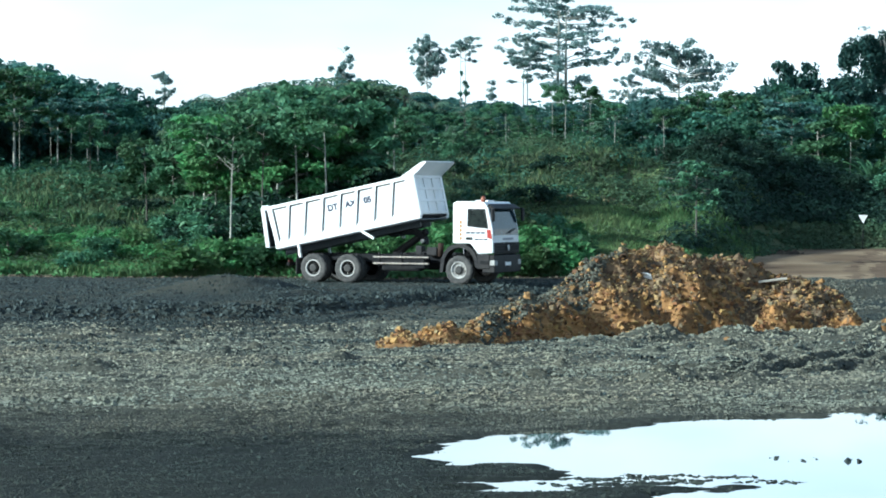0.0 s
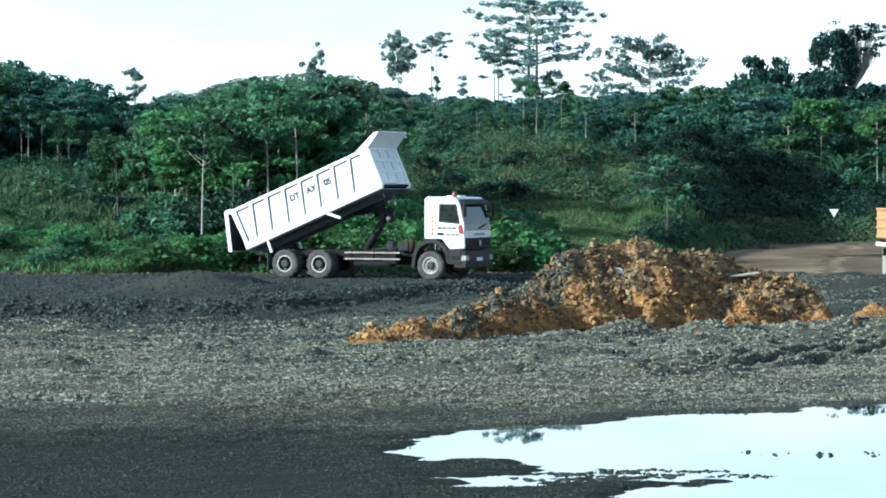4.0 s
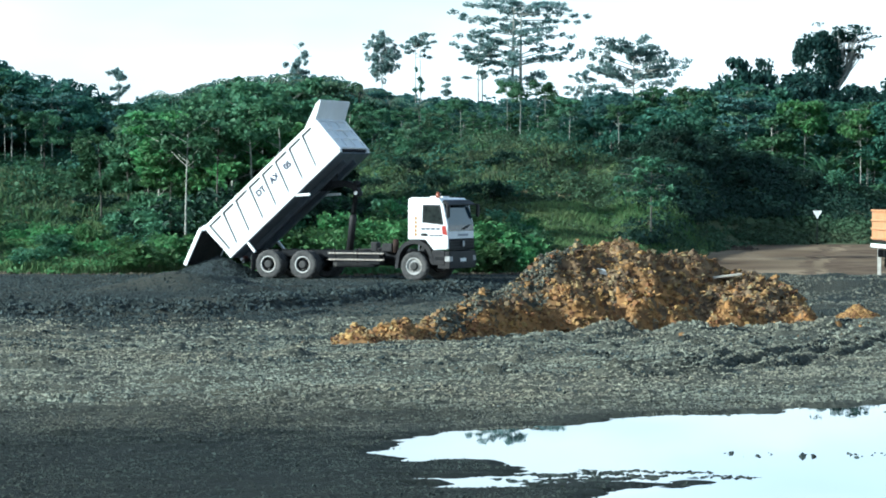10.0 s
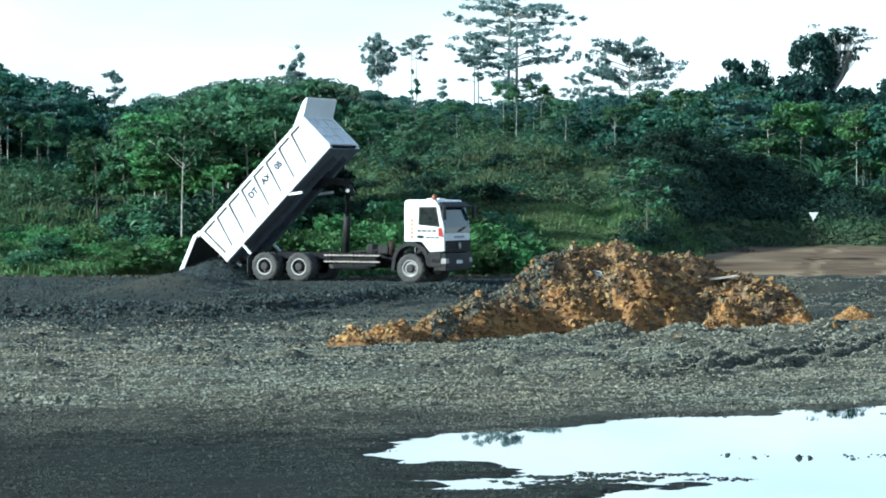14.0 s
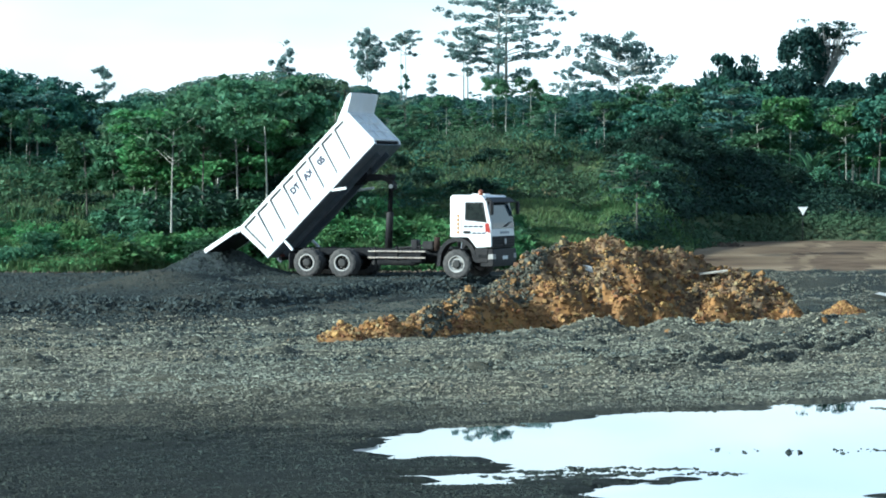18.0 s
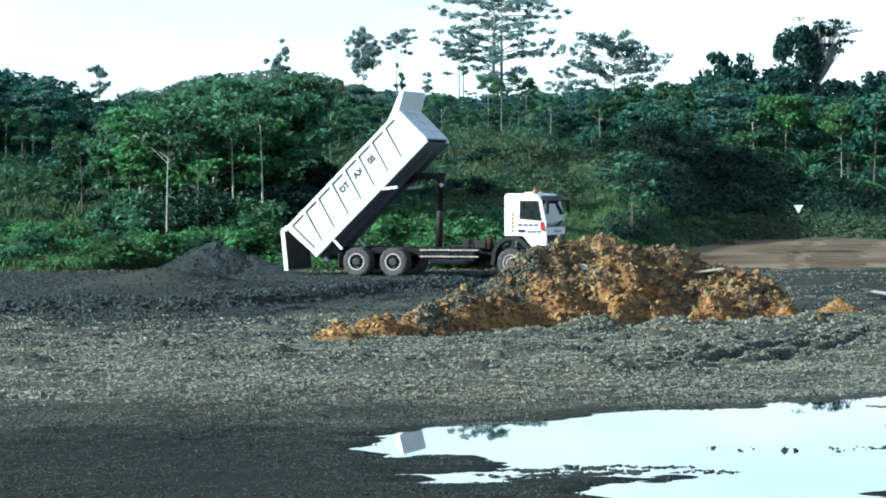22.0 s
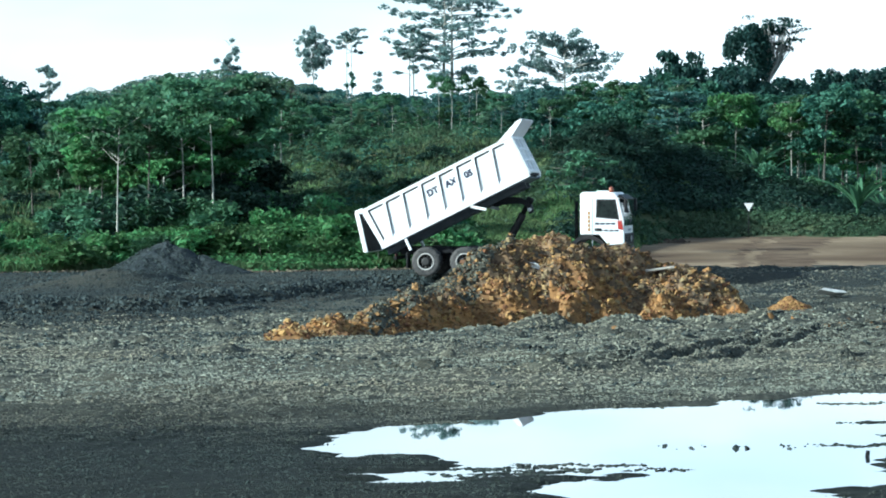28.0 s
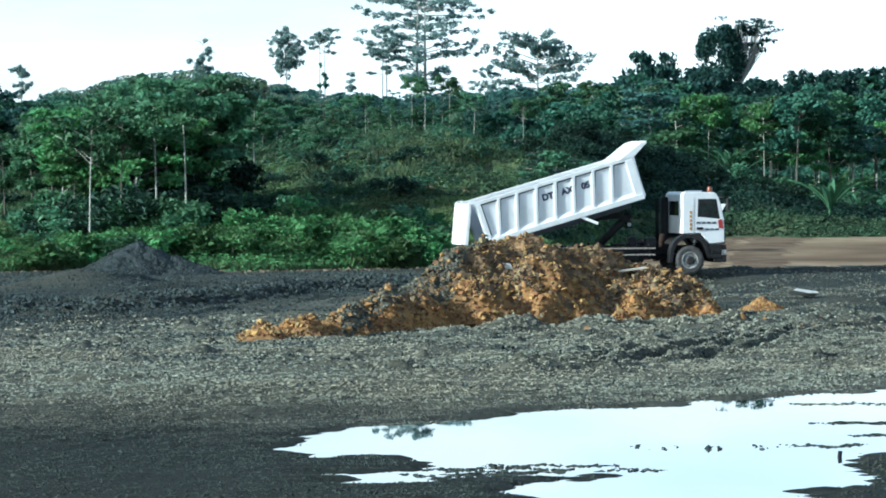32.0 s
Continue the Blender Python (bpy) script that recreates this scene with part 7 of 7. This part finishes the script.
undergrowth(1900, -150, 1200, 0.3, 9, 0.55, 0.11, 80, "leaf_lime", "bright-green weeds at the edge of the yard", 91)
undergrowth(320, -150, 340, 8, 30, 0.55, 0.11, 60, "dry", "dry brown weeds on the slope", 86)
undergrowth(160, 650, 1250, 5, 60, 0.5, 0.11, 60, "dry", "dry stalks on the spur", 85)
undergrowth(1900, -150, 640, 2, 34, 0.55, 0.12, 60, "scrub", "olive weeds on the slope", 92)
undergrowth(700, -150, 640, 8, 40, 0.8, 0.14, 60, "leaf", "tangled green weeds on the slope", 90)
undergrowth(3600, 350, 1180, 6, 95, 0.65, 0.13, 50, "scrub", "dull olive scrub over the hill", 93)
undergrowth(1300, -150, 430, 1, 18, 0.5, 0.10, 60, "straw", "sunlit weeds and long grass on the slope", 80, 1.0)
undergrowth(800, 680, 1200, 10, 60, 0.5, 0.09, 70, "straw", "low tufts of olive grass over the hill", 81)
undergrowth(900, 560, 1250, 14, 90, 0.8, 0.13, 60, "brush", "brownish dry brush over the hill", 84)
undergrowth(500, 1180, 1800, 14, 30, 0.7, 0.12, 60, "brush", "dull brown brush along the crest of the spur", 83)
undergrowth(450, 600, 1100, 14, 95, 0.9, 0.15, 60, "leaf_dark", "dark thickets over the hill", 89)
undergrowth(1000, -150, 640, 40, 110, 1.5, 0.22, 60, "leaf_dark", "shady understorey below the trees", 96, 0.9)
undergrowth(700, -150, 640, 30, 75, 1.3, 0.2, 60, "leaf", "leafy understorey below the trees", 97, 0.9)
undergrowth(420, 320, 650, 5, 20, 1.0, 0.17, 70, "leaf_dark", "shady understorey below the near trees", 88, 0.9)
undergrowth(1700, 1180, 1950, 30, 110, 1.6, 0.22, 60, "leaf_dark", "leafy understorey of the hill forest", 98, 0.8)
undergrowth(900, 600, 1250, 75, 140, 1.4, 0.22, 60, "leaf", "leafy thickets along the ridge", 87, 0.8)
undergrowth(500, 1400, 1950, 34, 64, 1.2, 0.22, 60, "leaf_lime", "sunlit broad leaves below the forest", 99, 0.8)
undergrowth(800, 1240, 1950, 0.3, 6, 0.45, 0.12, 60, "scrub", "dull grass and weeds at the foot of the spur", 82, 1.0)
# darkened leaves carry the shade of the spur's flank
undergrowth(3300, 1190, 1950, 5, 24, 0.9, 0.14, 60, "leaf_shadowed", "scrub on the spur's flank, leaves darkened for shade", 94)
undergrowth(700, 1250, 1950, 0.2, 5, 0.45, 0.11, 60, "scrub", "weeds along the far side of the dirt road", 95)

# ---- road sign and litter ----
sx_, sy_ = bearing(1527) * 133, 133.0
sign_ = thing("road_sign", "white triangular give-way sign on a thin post", "road sign", m=pose(sx_, sy_, land(sx_, sy_)))
s_top = 2.0 - land(sx_, sy_)
part("post", rod((0, 0, -0.3), (0, 0, s_top - 0.02), 0.022, 10), M["steel_dark"], sign_)
part("plate", prism([(0, s_top - 0.40), (0.23, s_top), (-0.23, s_top)], -0.05, -0.035), M["sign"], sign_)

plank_ = thing("plank", "pale weathered board lying on the soil pile", "plank")
bx_, by_ = bearing(1368) * 72.6, 72.6
part("board", box((0, 0, 0), (0.74, 0.14, 0.045), 0.006), M["wood"], plank_)
plank_.matrix_basis = pose(bx_, by_, land(bx_, by_) + float(pile_height(np.array([bx_]), np.array([by_]))[0]) + 0.16, 4, -7, 4)
wx_, wy_ = bearing(1145) * 70.2, 70.2
pale = thing("stone", "single pale stone lodged in the soil pile", "stone", m=pose(wx_, wy_, float(pile_top(np.array([wx_]), np.array([wy_]))[0]) + 0.07, 20, 10, 30) @ Matrix.Diagonal((0.12, 0.10, 0.12, 1)))
part("rock", rocks(np.zeros((1, 3)), np.ones(1), 0.9), M["clear"], pale)

slab = thing("slab", "white broken slab lying on the gravel", "slab")
part("board", prism([(-0.42, 0), (-0.27, 0.07), (0.38, 0.05), (0.45, 0.0), (0.1, -0.04)], -0.25, 0.25, 0.008), M["clear"], slab)
slab.matrix_basis = pose(15.2, 85.5, land(15.2, 85.5) + 0.16, -14, 7, 8)
lump = thing("soil_pile", "small heap of orange soil on the gravel", "soil pile")
q_ = np.sqrt(rng.random(900)) * 0.6
a_ = rng.uniform(0, 6.283, 900)
lx_, ly_ = 12.3 + q_ * np.cos(a_), 75.6 + q_ * np.sin(a_)
part("crumbled_soil", crumbs(np.stack([lx_, ly_, ground_height(lx_, ly_) + 0.38 * (1 - q_ / 0.62)], -1), 0.03 + 0.05 * rng.random(900)), M["clod"], lump)["kind"] = "stuff"
stub = thing("stump", "short dark stub standing in the mud by the puddle", "stump")
part("stub", rod((0, 0, -0.1), (0.03, 0.01, 0.10), 0.026, 9), M["steel_dark"], stub)
stub.matrix_basis = pose(6.15, 32.3, land(6.15, 32.3))

# thin lines of stones and mud that break the surface of the puddle
sx, sy = [], []
for x0, x1, y0, n_ in ((1.3, 3.0, 31.3, 170), (1.5, 2.9, 30.95, 150), (2.0, 3.5, 31.6, 130), (1.0, 2.3, 30.7, 120), (3.2, 4.0, 31.05, 50), (6.9, 8.4, 40.0, 220), (6.6, 8.0, 36.8, 200), (6.8, 7.8, 35.0, 160), (5.8, 6.8, 33.7, 110),
                       (1.9, 3.2, 39.6, 160), (0.6, 1.9, 37.2, 160)):
    u = x0 + (x1 - x0) * rng.random(n_) ** 0.8
    sx.append(u)
    sy.append(y0 + 0.16 * fbm(u, 0 * u, 0.45, y0) + rng.normal(0, 0.06, n_))
sx, sy = np.concatenate(sx), np.concatenate(sy)
flecks = part("gravel", rocks(np.stack([sx, sy, 0 * sx - 0.024], -1), 0.012 + 0.028 * rng.random(len(sx)) ** 2, 0.6), M["stone"])
tagged(flecks, "lines of small wet stones breaking the puddle's surface", "gravel", kind="stuff")

# ---- single lumps near the front of the pile and the yard ----
lay("clod", CLODS, pile, 290, -1.5, 11.2, 60, 73.5, lambda a, c: ground_height(a, c) + pile_height(a, c), lambda a, c: (pile_height(a, c) > 0.12) & (pile_across(a, c) > 0), 0.07, 0.15)
lay("stone", STONES, ground, 290, -6.5, 8.0, 28.5, 44, ground_height, lambda a, c: (pool_side(a, c) < -0.15) & (np.abs(a / c) < 0.2), 0.022, 0.045)
lay("stone", STONES, ground, 26, 2.2, 6.4, 32.6, 34.6, lambda a, c: 0 * a - 0.03, lambda a, c: (np.abs(c - 33.6) < 0.3) & ((np.abs(a - 4.2) < 0.28) | (np.abs(a - 4.9) < 0.12) | (np.abs(a - 5.6) < 0.2)), 0.015, 0.045)


def at(rows, t):
    return float(np.interp(t, [r[0] for r in rows], [r[1] for r in rows]))


def roll_wheels(wheels, rows):
    """Turns the wheels by the way that the rear axle goes."""
    gone, out = 0.0, [(rows[0][0], 0.0)]
    for a, b in zip(rows, rows[1:]):
        way = math.hypot(b[1] - a[1], b[2] - a[2]) * (1 if (b[1] - a[1]) * math.cos(radians(a[3])) + (b[2] - a[2]) * math.sin(radians(a[3])) >= 0 else -1)
        steps = max(1, math.ceil(abs(way) / 0.5 / radians(70)))
        for k in range(1, steps + 1):
            out.append((a[0] + (b[0] - a[0]) * k / steps, math.degrees((gone + way * k / steps) / 0.5)))
        gone += way
    for ob, x, y in wheels:
        walk(ob, [(t, pose(x, y, 0.50, 0, a, 0)) for t, a in out])


def motions():
    walk(truck, [(t, pose(x, y, -0.14, 0, 0, a)) for t, x, y, a in DRIVE])
    roll_wheels(truck_wheels, DRIVE)
    walk(truck_bin, [(t, pose(HINGE[0], 0, HINGE[1], 0, -a, 0)) for t, a in TILT])
    hx, hz = REAR - 0.14 - 0.10, TOP + 0.02
    walk(truck_gate, [(t, pose(hx, 0, hz, 0, max(at(TILT, t) + g, -3), 0)) for t, g in GATE])
    low, arm, tube = [], [], []
    for t, a in TILT:
        c, s = math.cos(radians(a)), math.sin(radians(a))
        ax, az = HINGE[0] + 3.45 * c - 0.15 * s, HINGE[1] + 3.45 * s + 0.15 * c
        kx, kz = ax + 1.0, az + 0.02
        bx, bz = 2.6, 0.98
        tip = math.degrees(math.atan2(kx - bx, kz - bz))
        arm.append((t, pose(ax, 0, az)))
        low.append((t, pose(bx, 0, bz, 0, tip, 0)))
        tube.append((t, pose(kx, 0, kz, 0, tip, 0)))
    walk(ram, low)
    walk(ram_rod, tube)
    walk(ram_arm, arm)
    walk(other, [(t, pose(x, y, -0.05, 0, 0, a)) for t, x, y, a in OTHER])
    roll_wheels(other_wheels, OTHER)
    slide = []
    for s, along, drop in LOAD:
        x, y, a = (float(np.interp(s, [r[0] for r in DRIVE], [r[k] for r in DRIVE])) for k in (1, 2, 3))
        tipped = pose(x, y, -0.14, 0, 0, a) @ pose(HINGE[0], 0, HINGE[1], 0, -at(TILT, s), 0) @ pose(REAR + along, 0, FLOOR + 0.56)
        place = tipped.translation
        slide.append((s, pose(place.x, place.y, place.z * (1 - drop) - 0.05 * drop, 0, -at(TILT, s) * (1 - drop), a)))
    walk(load, slide + [(32.0, slide[-1][1])])
    for ob, rows in HEAPS + DUST:
        walk(ob, [(t, pose(*p)) for t, p in rows])


motions()
